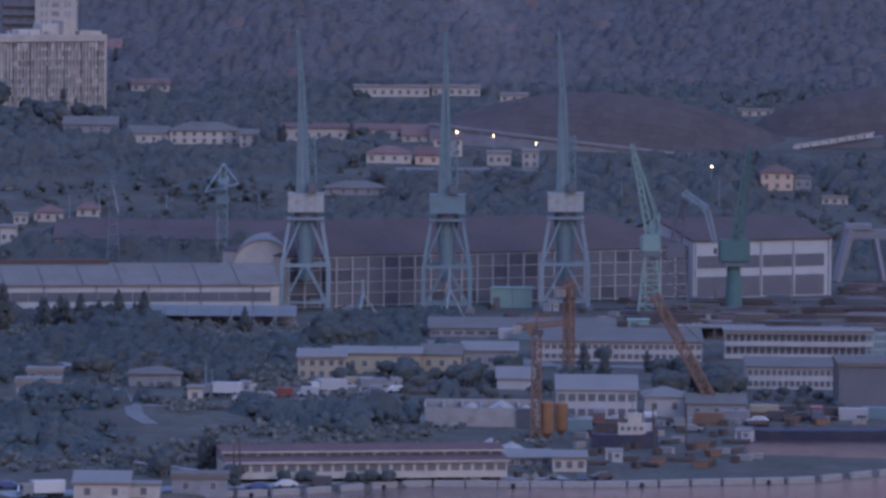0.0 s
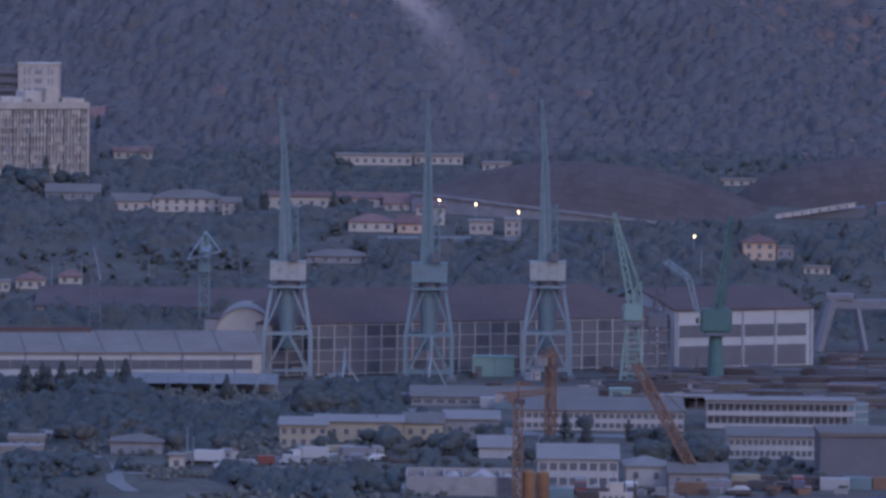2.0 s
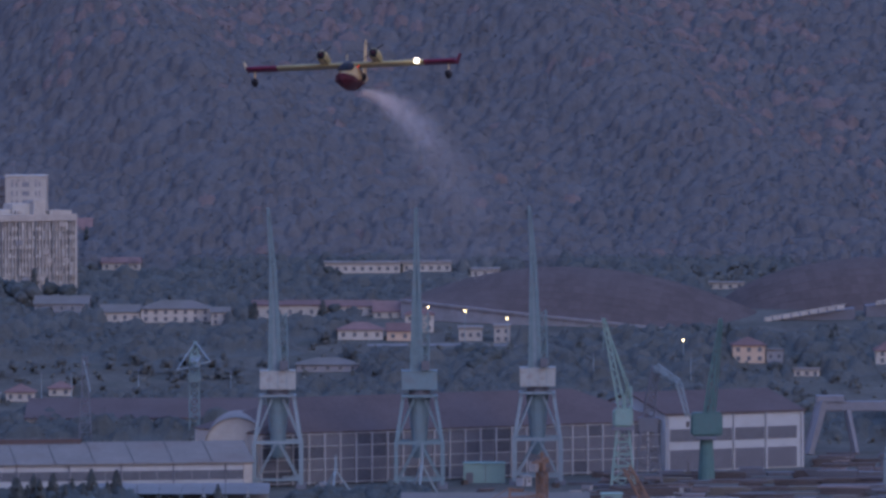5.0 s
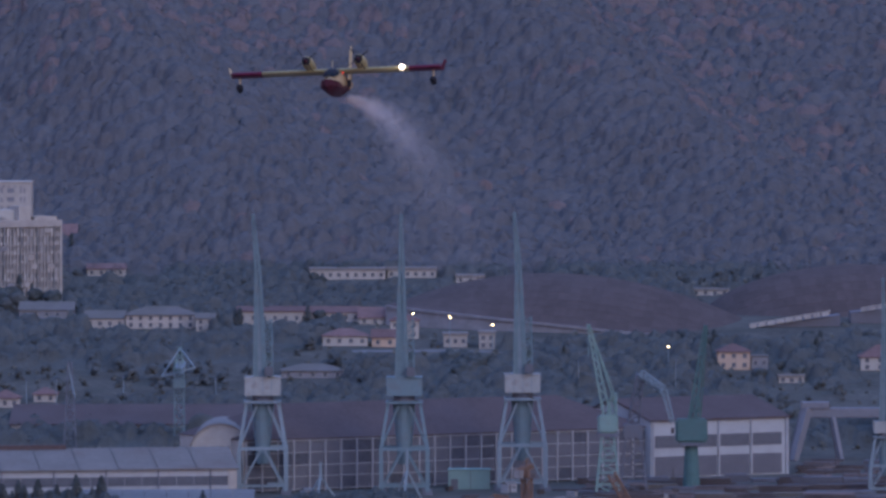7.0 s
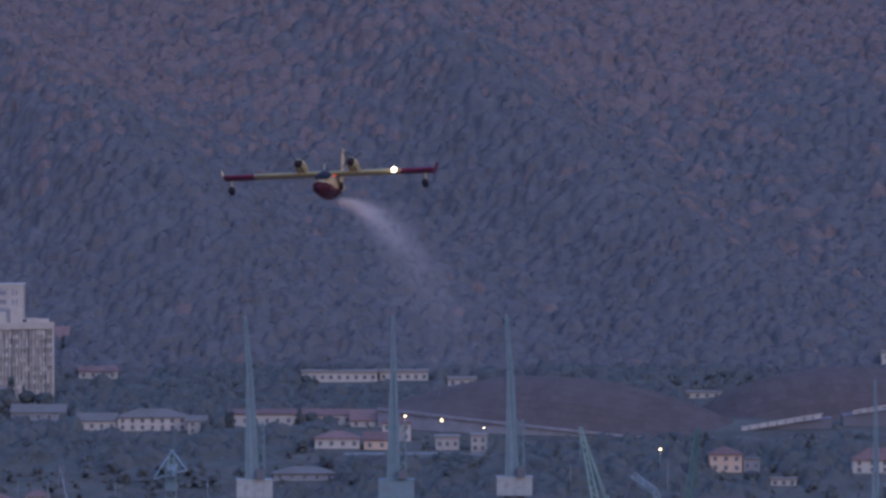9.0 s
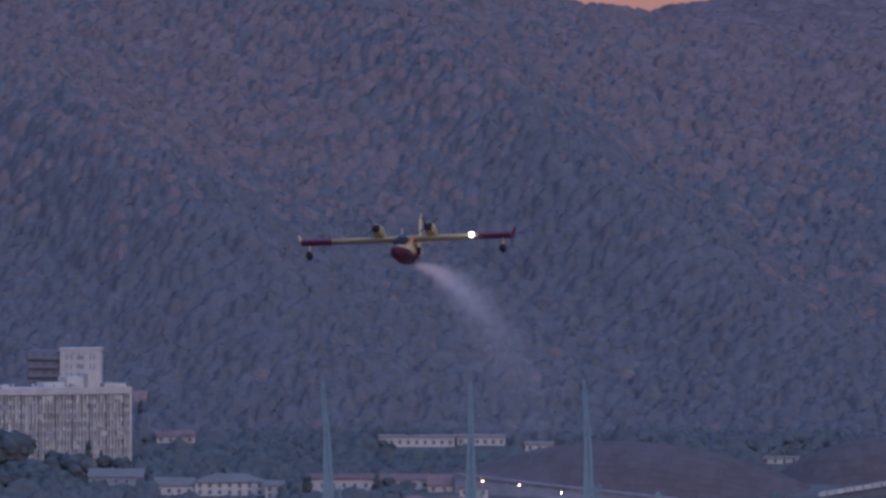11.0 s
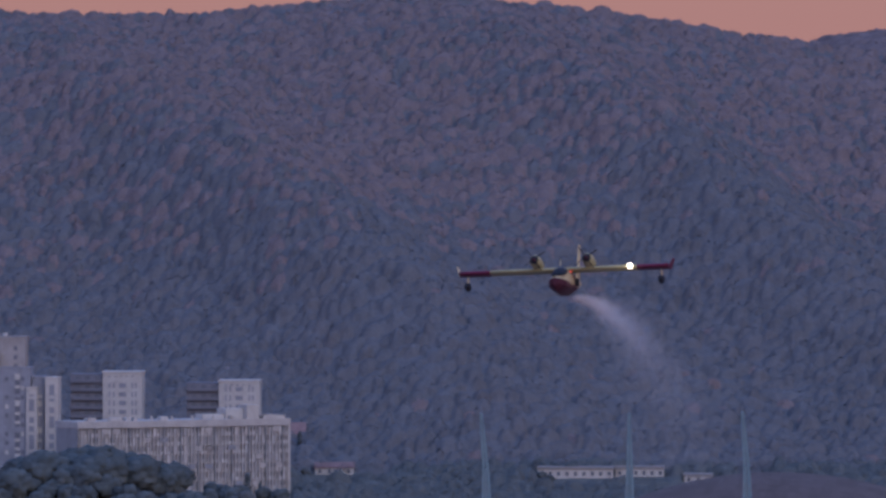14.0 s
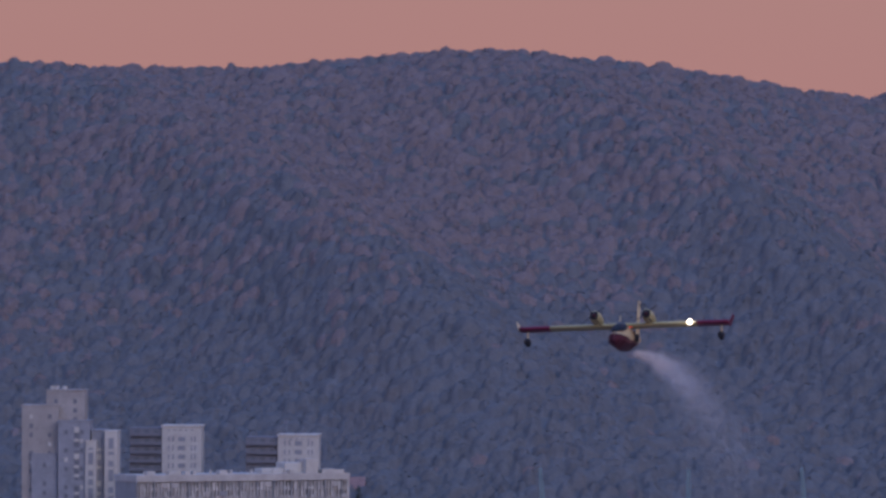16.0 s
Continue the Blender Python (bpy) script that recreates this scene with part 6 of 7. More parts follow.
boat((36.26, 1381.9, 2.6), 13, 4.2, 2.0, HULL, 5.5, 2.3, "blue workboat with a white deckhouse on the slip")
# its cradle
for dx in (-3.5, 0, 3.0):
    x, y = 36.26 + dx, 1381.9
    ob = part("boat_cradle", boxes((x - 0.25, x + 0.25, y - 2, y + 2, 1.9, 2.5)), STEEL_RUST)
    tagged(ob, "rusty steel cradle under the workboat", "cradle", "boat cradles")


# ---- vehicles ----
PAINTS = [mat("car_paint_" + n, c, 0.35, var=0.05, bump=0.0, spec=0.5) for n, c in (("white", (0.5, 0.49, 0.48)), ("grey", (0.2, 0.2, 0.21)), ("red", (0.19, 0.06, 0.05)), ("blue", (0.07, 0.10, 0.2)), ("dark", (0.06, 0.06, 0.065)), ("silver", (0.36, 0.36, 0.37)))]
NAMES = ["white", "grey", "red", "blue", "dark", "silver"]


def car(m, paint, tall=False):
    t = thing("van" if tall else "car", m, "parked %s %s on the dusty yard" % (NAMES[paint], "van" if tall else "car"), "van" if tall else "car", "parked vehicles")
    top = 2.1 if tall else 1.45
    prof = [(-2.2, 0.35), (-2.25, 0.8), (-1.3, 0.95), (-0.6 if not tall else -1.5, top), (1.2 if not tall else 2.2, top), (2.0 if not tall else 2.3, 0.95), (2.2, 0.9), (2.25, 0.35)]
    secs = [[(x, yy * (0.85 if z > 1 else 0.88), z) for x, z in prof] for yy in (-1, 1)]
    part("body", rings(bmesh.new(), secs), PAINTS[paint], t)
    part("glazing", boxes((-0.75, 1.1, -0.77, 0.77, 0.98, top - 0.14)), GLASS_DARK, t)
    for sx in (-1.35, 1.35):
        for sy in (-0.85, 0.85):
            part("wheel", tube(bmesh.new(), (sx, sy - 0.1, 0.33), (sx, sy + 0.1, 0.33), 0.33, 0.33, 12), PLANE_BLACK, t)
    return t


def truck(m, paint):
    t = thing("truck", m, "parked %s lorry with a box body" % NAMES[paint], "truck", "parked vehicles")
    part("cab", boxes((-4.0, -2.2, -1.15, 1.15, 0.6, 2.7)), PAINTS[paint], t)
    part("windscreen", boxes((-4.04, -3.95, -1.0, 1.0, 1.6, 2.5)), GLASS_DARK, t)
    part("load_box", boxes((-2.0, 4.0, -1.2, 1.2, 1.0, 3.2)), PAINTS[(paint + 5) % 6], t)
    part("chassis", boxes((-3.9, 4.0, -0.5, 0.5, 0.55, 0.99)), PLANE_BLACK, t)
    for sx in (-3.0, 1.6, 3.0):
        for sy in (-1.05, 1.05):
            part("wheel", tube(bmesh.new(), (sx, sy - 0.15, 0.5), (sx, sy + 0.15, 0.5), 0.5, 0.5, 12), PLANE_BLACK, t)
    return t


kinds = {}
rng = np.random.RandomState(5)
for x, y in [(-33.11, 1298.83), (-30.62, 1294.48), (-28.05, 1303.87), (-24.29, 1297.31), (-21.74, 1305.57), (-18.09, 1297.84), (-15.29, 1304.98), (-11.91, 1299.52), (-8.86, 1306.69), (-6.13, 1302.32), (-3.14, 1308.35), (-0.52, 1301.65), (2.6, 1310.01), (5.71, 1306.8), (9.08, 1312.9), (11.98, 1309.67), (16.23, 1315.87), (18.82, 1313.75), (-40.97, 1486.81), (-36.47, 1496.31), (-32.97, 1499.71), (-27.67, 1503.29), (-23.59, 1509.86), (-18.87, 1516.54), (-14.55, 1507.68), (-9.21, 1515.95), (-48.4, 1504.28), (-45.47, 1498.46), (32.48, 1436.15), (36.06, 1442.09), (42.48, 1426.04), (46.24, 1437.46), (64.76, 1442.03), (69.12, 1449.49), (74.56, 1454.27), (77.02, 1446.01), (71.48, 1462.56), (26.8, 1320.32), (30.59, 1325.38), (66.87, 1463.56), (50.78, 1419.99), (48.84, 1429.39), (-75.03, 1281.64), (-71.22, 1277.5), (-77.97, 1288.13)]:
    k = int(rng.randint(6)), rng.choice(["car", "car", "car", "van", "truck"])
    at = pose(x, y, height(x, y) + 0.02, 0, 0, float(rng.choice([0, 0, 180, 90, 20, -15])))
    if k in kinds:
        copy_thing(kinds[k], at)
    else:
        kinds[k] = truck(at, k[0]) if k[1] == "truck" else car(at, k[0], k[1] == "van")

# containers and crates
for i, (x, y) in enumerate([(34.2, 1411.67), (39.76, 1409.5), (27.59, 1419.17), (54.86, 1438.29), (60.26, 1444.4), (66.91, 1459.25), (81.54, 1454.94), (84.87, 1452.42), (89.7, 1455.73), (95.53, 1456.29), (-14.11, 1523.27), (-17.17, 1526.11), (34.15, 1512.57), (17.12, 1682.54), (20.43, 1679.1), (-7.72, 1699.06), (-4.33, 1695.55), (-12.0, 1728.36)]):
    c = [STEEL_RUST, PANEL_WHITE, STEEL_TEAL, STEEL_ORANGE, GREY_WALL, YELLOW_WALL][i % 6]
    t = thing("shipping_container", pose(x, y, height(x, y), 0, 0, float(rng.uniform(-15, 15))), "weathered shipping container on the yard", "container", "shipping containers")
    part("body", boxes((-3, 3, -1.2, 1.2, 0, 2.5)), c, t)
    for j in range(12):
        part("corrugation", boxes((-2.9 + j * 0.5, -2.65 + j * 0.5, -1.26, -1.2, 0.15, 2.35)), c, t)

# ---- stacked steel and slipway decking in the yard ----
SLIP = mat("slipway_deck", (0.17, 0.14, 0.14), 0.85, var=0.3, scale=0.4, per=0.4)
rng = np.random.RandomState(12)
spots = [(117.03, 1891.26), (127.04, 1892.51), (137.07, 1893.76), (147.1, 1895.02), (110.75, 1873.85), (120.67, 1875.08), (130.59, 1876.31), (140.53, 1877.54), (105.48, 1856.87), (115.3, 1858.08), (125.13, 1859.28), (134.98, 1860.49), (144.84, 1861.7), (109.14, 1841.27), (118.88, 1842.46), (128.64, 1843.64), (138.4, 1844.83), (46.33, 1817.92), (55.9, 1819.07), (65.49, 1820.23), (75.1, 1821.39), (84.71, 1822.55), (94.34, 1823.71), (103.97, 1824.87), (113.63, 1826.03), (123.29, 1827.2), (132.96, 1828.37), (142.65, 1829.54), (50.4, 1802.96), (59.9, 1804.1), (69.41, 1805.23), (78.94, 1806.37), (88.48, 1807.51), (98.03, 1808.66), (107.59, 1809.8), (117.16, 1810.94), (126.75, 1812.09), (136.35, 1813.24), (45.85, 1787.23), (55.26, 1788.35), (64.69, 1789.46), (74.13, 1790.58), (83.58, 1791.7), (93.05, 1792.83), (102.52, 1793.95), (112.01, 1795.08), (121.51, 1796.2), (131.02, 1797.33), (49.86, 1772.77), (59.2, 1773.87), (68.55, 1774.97), (77.92, 1776.07), (87.3, 1777.17), (96.69, 1778.28), (106.09, 1779.38), (115.5, 1780.49), (124.92, 1781.6), (134.36, 1782.71), (45.38, 1757.56), (54.64, 1758.64), (63.92, 1759.72), (73.2, 1760.8), (82.49, 1761.88), (91.8, 1762.97), (101.11, 1764.06), (110.44, 1765.14), (119.78, 1766.23), (129.13, 1767.32), (49.33, 1743.57), (58.52, 1744.63), (67.72, 1745.69), (76.93, 1746.76), (86.15, 1747.83), (95.39, 1748.9), (104.63, 1749.96), (113.89, 1751.04), (123.16, 1752.11), (132.44, 1753.18), (44.94, 1728.85), (54.04, 1729.89), (63.16, 1730.94), (72.3, 1731.99), (81.44, 1733.04), (90.59, 1734.09), (99.75, 1735.14), (108.93, 1736.19), (118.12, 1737.25), (127.31, 1738.3), (48.82, 1715.31), (57.86, 1716.34), (66.91, 1717.37), (75.98, 1718.4), (85.05, 1719.43), (94.13, 1720.47), (103.23, 1721.5), (112.33, 1722.54), (121.45, 1723.58), (130.58, 1724.61), (44.5, 1701.06), (53.46, 1702.07), (62.44, 1703.09), (71.42, 1704.1), (80.42, 1705.12), (89.42, 1706.13), (98.44, 1707.15), (107.47, 1708.17), (116.5, 1709.19), (125.55, 1710.21), (48.33, 1687.95), (57.23, 1688.95), (66.13, 1689.94), (75.05, 1690.94), (83.98, 1691.94), (92.92, 1692.94), (101.86, 1693.95), (110.82, 1694.95), (119.79, 1695.95), (128.78, 1696.96)]
stack_mats = [STEEL_RUST, SLIP, GREY_DARK, SLIP, STEEL_RUST, ROOF_GREY]
for x, y in spots:
    x, y = x + rng.uniform(-3, 3), y + rng.uniform(-3, 3)
    if any(a < x < b and c < y < d for a, b, c, d in TAKEN):
        continue
    L, h = rng.uniform(6, 15), rng.uniform(0.6, 2.6)
    t = thing("steel_stack", pose(x, y, height(x, y), 0, 0, float(rng.uniform(-6, 6))), "stack of rusty steel sections on the slipway", "steel stack", "steel stacks")
    m = stack_mats[rng.randint(6)]
    rows = max(1, int(h / 0.55))
    for r in range(rows):
        a, b = rng.uniform(-0.8, 0.5), L + rng.uniform(-1.5, 1)
        part("plate", boxes((a - L / 2, b - L / 2, -1.6, 1.6, r * 0.55, r * 0.55 + 0.42)), m, t)
    if rng.rand() < 0.3:
        part("stanchion", boxes((L / 2 - 0.2, L / 2, -1.7, -1.5, 0, h + 1.5)), STEEL_RUST, t)
for (x, y), w, h in (((18.2, 1794.75), 10.5, 4.8), ((47.87, 1705.35), 5, 3.0)):
    t = thing("cabin_block", pose(x, y, 2.0), "pale green site cabin beside the crane", "cabin", "site cabins")
    part("wall", boxes((-w / 2, w / 2, 0, 5, 0, h), (-w / 2 - 0.2, w / 2 + 0.2, -0.2, 5.2, h, h + 0.3)), STEEL_LIGHTGREEN, t)
    part("door", boxes((-w / 2 + 0.6, -w / 2 + 2.4, -0.06, 0.1, 0, 2.6)), GREY_DARK, t)
    part("panel_joint", boxes((0.2, 0.35, -0.05, 0.1, 0, h)), GREY_DARK, t)
# long low roof over the plate store
x, y = (56.76, 1686.98)
t = thing("plate_store", pose(x, y, 2.0), "low open store with a pale brown roof", "shed", "shipyard buildings")
part("roof", boxes((0, 21, 0, 8, 2.6, 3.0)), ROOF_PALE, t)
for i in range(6):
    part("post", boxes((0.3 + i * 4.1, 0.6 + i * 4.1, 0.3, 0.6, 0, 2.6)), STEEL_GREY, t)
part("back_wall", boxes((0, 21, 7.6, 7.9, 0, 2.6)), GREY_DARK, t)


# ---- loose goods about the yard ----
def crate(m):
    t = thing("crate", m, "weathered timber crate on the yard", "crate", "loose yard goods")
    part("box", boxes((-0.8, 0.8, -0.6, 0.6, 0.12, 1.2)), BARK, t)
    for x in (-0.7, 0, 0.7):
        part("batten", boxes((x - 0.06, x + 0.06, -0.66, -0.6, 0.1, 1.22)), STEEL_RUST, t)
    part("skid", boxes((-0.8, 0.8, -0.5, 0.5, 0, 0.12)), BARK, t)
    return t


def pipe_bundle(m):
    t = thing("pipe_bundle", m, "bundle of rusty pipes lying on the yard", "pipes", "loose yard goods")
    for i in range(5):
        part("pipe", tube(bmesh.new(), (-2.4, (i % 3) * 0.5 - 0.5, 0.25 + (i // 3) * 0.42), (2.4 + 0.2 * i, (i % 3) * 0.5 - 0.5, 0.25 + (i // 3) * 0.42), 0.24, 0.24, 8), STEEL_RUST, t)
    return t


def skip(m):
    t = thing("skip", m, "open orange-brown waste skip", "skip", "loose yard goods")
    bm = rings(bmesh.new(), [[(-1.3, -0.8, 0), (1.3, -0.8, 0), (1.3, 0.8, 0), (-1.3, 0.8, 0)], [(-1.8, -0.9, 1.3), (1.8, -0.9, 1.3), (1.8, 0.9, 1.3), (-1.8, 0.9, 1.3)]])
    part("tub", bm, STEEL_ORANGE, t)
    part("rim", boxes((-1.85, 1.85, -0.97, -0.88, 1.2, 1.36), (-1.85, 1.85, 0.88, 0.97, 1.2, 1.36)), STEEL_RUST, t)
    return t


def site_cabin(m):
    t = thing("site_hut", m, "small white site hut among stored goods", "hut", "loose yard goods")
    part("wall", boxes((-1.6, 1.6, -1.2, 1.2, 0, 2.2)), PANEL_WHITE, t)
    part("roof", gable(bmesh.new(), -1.6, 1.6, -1.2, 1.2, 2.2, 0.45, 0.15, 0.08), ROOF_PALE, t)
    window_at(t, 0.6, 1.3, 0.8, 0.7, -1.2)
    part("door", boxes((-1.2, -0.4, -1.25, -1.15, 0, 1.9)), GREY_DARK, t)
    return t


def block_pile(m):
    t = thing("block_pile", m, "pile of pale concrete blocks", "blocks", "loose yard goods")
    for i in range(6):
        part("block", boxes((-1.5 + (i % 3) * 1.0, -0.6 + (i % 3) * 1.0, -0.5, 0.5, (i // 3) * 0.6, (i // 3) * 0.6 + 0.56)), CONCRETE, t)
    return t


rng = np.random.RandomState(15)
proto = {}
for u in [(26.94, 1446.0), (36.32, 1376.0), (48.38, 1419.0), (56.89, 1359.0), (32.34, 1389.0), (44.42, 1434.0), (53.0, 1368.0), (28.3, 1403.0), (37.62, 1347.0), (49.13, 1379.0), (62.3, 1438.0), (33.65, 1356.0), (45.26, 1392.0), (57.75, 1436.0), (29.65, 1366.0), (41.34, 1406.0), (50.18, 1350.0), (64.52, 1438.0), (37.33, 1420.0), (46.28, 1359.0), (58.2, 1394.0), (33.26, 1435.0), (42.36, 1369.0), (54.44, 1409.0), (27.13, 1348.0), (38.4, 1380.0), (50.55, 1423.0), (58.96, 1362.0), (34.45, 1394.0), (46.61, 1438.0), (55.12, 1372.0), (30.41, 1408.0), (39.64, 1350.0), (51.22, 1382.0), (64.41, 1439.0), (35.67, 1359.0), (47.39, 1396.0), (60.01, 1441.0), (31.67, 1369.0), (43.47, 1410.0), (52.22, 1353.0), (27.65, 1381.0), (39.5, 1425.0), (48.33, 1362.0), (60.41, 1399.0), (35.43, 1440.0), (44.41, 1372.0), (56.62, 1413.0), (29.12, 1351.0), (40.49, 1384.0), (52.73, 1427.0), (61.04, 1365.0), (36.55, 1398.0), (48.8, 1442.0), (57.21, 1375.0), (32.52, 1412.0), (41.66, 1353.0), (53.35, 1386.0), (64.34, 1459.0), (71.0, 1450.0), (77.56, 1441.0), (85.31, 1454.0), (64.07, 1442.0), (71.75, 1456.0), (78.34, 1447.0), (86.12, 1460.0), (64.79, 1448.0), (71.38, 1439.0), (79.07, 1452.0), (85.59, 1443.0), (65.52, 1454.0), (72.14, 1445.0), (79.85, 1458.0), (86.41, 1449.0), (66.25, 1460.0), (72.84, 1450.0), (-50.37, 1520.0), (-41.33, 1504.0), (-33.01, 1512.0), (-24.62, 1521.0), (-15.84, 1505.0), (-7.39, 1514.0), (-47.13, 1517.0), (-38.14, 1501.0), (-29.84, 1510.0), (-21.42, 1518.0), (-12.7, 1502.0), (-4.24, 1511.0), (-43.9, 1514.0), (-34.96, 1498.0), (-26.66, 1507.0), (-18.26, 1516.0), (-9.75, 1524.0), (-48.96, 1503.0), (-40.71, 1512.0), (-32.34, 1520.0), (-23.49, 1504.0), (-15.09, 1513.0), (-37.33, 1320.0), (-28.54, 1317.0), (-19.94, 1324.0), (-11.15, 1320.0), (-2.45, 1327.0), (6.31, 1322.0), (15.11, 1328.0), (-35.02, 1316.0), (-26.44, 1322.0), (-17.66, 1319.0), (-8.99, 1326.0), (-0.22, 1321.0), (8.55, 1328.0), (17.27, 1323.0), (-32.94, 1321.0), (-24.15, 1318.0), (-15.53, 1325.0), (-6.74, 1321.0), (1.99, 1327.0), (10.73, 1322.0), (19.57, 1329.0), (-30.64, 1317.0), (-22.04, 1323.0), (-13.26, 1320.0), (-22.02, 1759.0), (-16.57, 1732.0), (-11.29, 1707.0), (-6.47, 1754.0), (-1.27, 1728.0), (3.77, 1703.0), (-18.79, 1746.0), (-13.45, 1721.0), (-8.25, 1696.0), (-3.37, 1742.0), (1.75, 1716.0), (-20.16, 1688.0), (-15.63, 1735.0), (-10.36, 1709.0), (-5.5, 1756.0), (-0.31, 1730.0), (13.16, 1788.0), (25.62, 1754.0), (37.6, 1720.0), (51.21, 1761.0), (62.75, 1727.0), (17.88, 1761.0), (30.07, 1728.0), (43.54, 1768.0), (55.31, 1735.0), (69.44, 1776.0), (22.46, 1735.0), (35.82, 1776.0), (47.76, 1742.0), (61.77, 1783.0), (14.78, 1742.0), (28.01, 1783.0), (40.16, 1749.0), (54.06, 1791.0), (65.74, 1756.0), (19.36, 1716.0)]:
    if height(*u) < 0.3 or any(a < u[0] < b and c < u[1] < d for a, b, c, d in TAKEN[:70]):
        continue
    k = int(rng.choice(5, p=[0.34, 0.3, 0.1, 0.04, 0.22]))
    m = pose(u[0], u[1], height(*u), 0, 0, float(rng.uniform(-60, 60)))
    if k in proto:
        copy_thing(proto[k], m)
    else:
        proto[k] = (crate, pipe_bundle, skip, site_cabin, block_pile)[k](m)


# ---- street lamps, masts and poles ----
def street_lamp(spot, h, lit, label):
    x, y, z = spot
    t = thing("street_lamp", pose(x, y, z), label, "street lamp", "street lamps")
    part("pole", tube(bmesh.new(), (0, 0, -0.5), (0, 0, h), 0.16, 0.1, 8), STEEL_PALE, t)
    part("arm", beam(bmesh.new(), (0, 0, h), (0, -1.2, h + 0.2), 0.12), STEEL_PALE, t)
    bm = bmesh.new()
    bmesh.ops.create_uvsphere(bm, u_segments=14, v_segments=8, radius=0.25 if lit else 0.3, matrix=Matrix.Translation((0, -1.3, h)))
    part("lantern", bm, GLASS_WARM if lit else STEEL_GREY, t, "glowing lamp globe" if lit else "unlit lantern", True)


for spot, h in [((4.91, 2174.0, 22.46), 8.45), ((16.02, 2156.0, 20.95), 9.58), ((28.81, 2151.0, 20.6), 7.85), ((80.24, 2104.0, 15.74), 8.18)]:
    street_lamp(spot, h, True, "tall street lamp with a bright warm lantern")
for spot, h in [((80.65, 2057.0, 10.39), 11.75), ((-79.36, 2064.0, 10.77), 6.55), ((-52.3, 2052.0, 9.56), 7.65), ((-98.05, 2047.0, 9.04), 8.12), ((-49.88, 1520.0, 2.01), 6.03), ((-48.03, 1504.0, 2.04), 5.37), ((-106.36, 2041.0, 8.46), 8.91), ((52.74, 2066.0, 11.64), 9.84), ((-9.59, 1573.0, 2.0), 5.62)]:
    street_lamp(spot, h, False, "slim unlit lamp post")
for spot, h in [((-37.58, 1307.0, 0.83), 8.09), ((-36.48, 1305.0, 0.81), 8.49), ((41.87, 1386.0, 2.0), 7.7), ((48.42, 1387.0, 2.0), 8.26), ((41.88, 1375.0, 1.94), 7.09), ((-42.91, 1556.0, 2.0), 4.69)]:
    ob = part("timber_pole", tube(bmesh.new(), (0, 0, -0.5), (0, 0, h), 0.22, 0.15, 8), STEEL_RUST)
    ob.matrix_basis = pose(*spot)
    tagged(ob, "dark weathered pole standing by the quay", "pole", "poles")


# ---- trees ----
def crown_mesh(name, kind, seed, material):
    """A crown of many uneven leaf clumps with gaps between them, for a tree one unit tall."""
    rng = np.random.RandomState(seed)
    lumps = [lump(rng, 1, 0.5) for _ in range(6)]
    vs, fs, base = [], [], 0
    count = {"broad": 150, "conifer": 130, "cypress": 110}[kind]
    for _ in range(count):
        if kind == "broad":
            d = rng.normal(0, 1, 3)
            d /= np.linalg.norm(d)
            lobes = 0.75 + 0.35 * math.sin(3 * math.atan2(d[1], d[0]) + seed) * (1 - abs(d[2]))
            p = d * rng.uniform(0.55, 1.0) * np.array([0.46, 0.46, 0.36]) * lobes + np.array([0, 0, 0.62])
            r = rng.uniform(0.085, 0.155)
        elif kind == "conifer":
            h = rng.uniform(0.12, 1.0) ** 0.9
            a, rad = rng.uniform(0, 6.28), (1.02 - h) * 0.36 * rng.uniform(0.4, 1.05)
            p = np.array([math.cos(a) * rad, math.sin(a) * rad, h - rad * 0.15])
            r = rng.uniform(0.03, 0.075) * (1.25 - 0.6 * h)
        else:
            h = rng.uniform(0.05, 1.0)
            a, rad = rng.uniform(0, 6.28), 0.12 * math.sin(math.pi * min(0.98, h * 0.72 + 0.24)) * rng.uniform(0.5, 1.05)
            p = np.array([math.cos(a) * rad, math.sin(a) * rad, h])
            r = rng.uniform(0.03, 0.06)
        v, f = lumps[rng.randint(6)]
        q, _ = np.linalg.qr(rng.normal(0, 1, (3, 3)))
        vs.append(v @ q * r * np.array([1.15, 1.15, 0.8]) + p)
        fs.append(f + base)
        base += len(v)
    leaves = 900
    for _ in range(leaves):
        src = vs[rng.randint(count)]
        p = src[rng.randint(len(src))] + rng.normal(0, 0.012, 3)
        q, _ = np.linalg.qr(rng.normal(0, 1, (3, 3)))
        s = rng.uniform(0.008, 0.02)
        vs.append(np.array([[0, 1, 0], [0.8, -0.6, 0], [-0.8, -0.6, 0]]) @ q * s + p)
        fs.append(np.array([[base, base + 1, base + 2]]))
        base += 3
    me = array_mesh(name, np.concatenate(vs), np.concatenate(fs), material, True)
    out = np.concatenate(vs) - np.array([0, 0, 0.5])
    out *= np.array([1, 1, 0.7 if kind == "broad" else 0.25])
    out /= np.maximum(np.linalg.norm(out, axis=1), 1e-6)[:, None]
    round_off(me, out + np.array([0, 0, 0.35]), 0.8)
    return me


TREES = {}
for kind, seeds, m in (("broad", (1, 2, 3, 4), LEAF_A), ("dark", (5, 6, 7), LEAF_B), ("conifer", (8, 9), LEAF_B), ("cypress", (10, 11), LEAF_B)):
    for s in seeds:
        TREES.setdefault(kind, []).append(crown_mesh("crown", "broad" if kind == "dark" else kind, s, m))
bm = bmesh.new()
tube(bm, (0, 0, -0.08), (0.01, 0.01, 0.32), 0.04, 0.026, 8)
for a, l in ((0.3, 0.3), (2.2, 0.34), (4.1, 0.3), (5.3, 0.26)):
    tube(bm, (0.01, 0.01, 0.28), (math.cos(a) * 0.2, math.sin(a) * 0.2, 0.28 + l), 0.018, 0.006, 6)
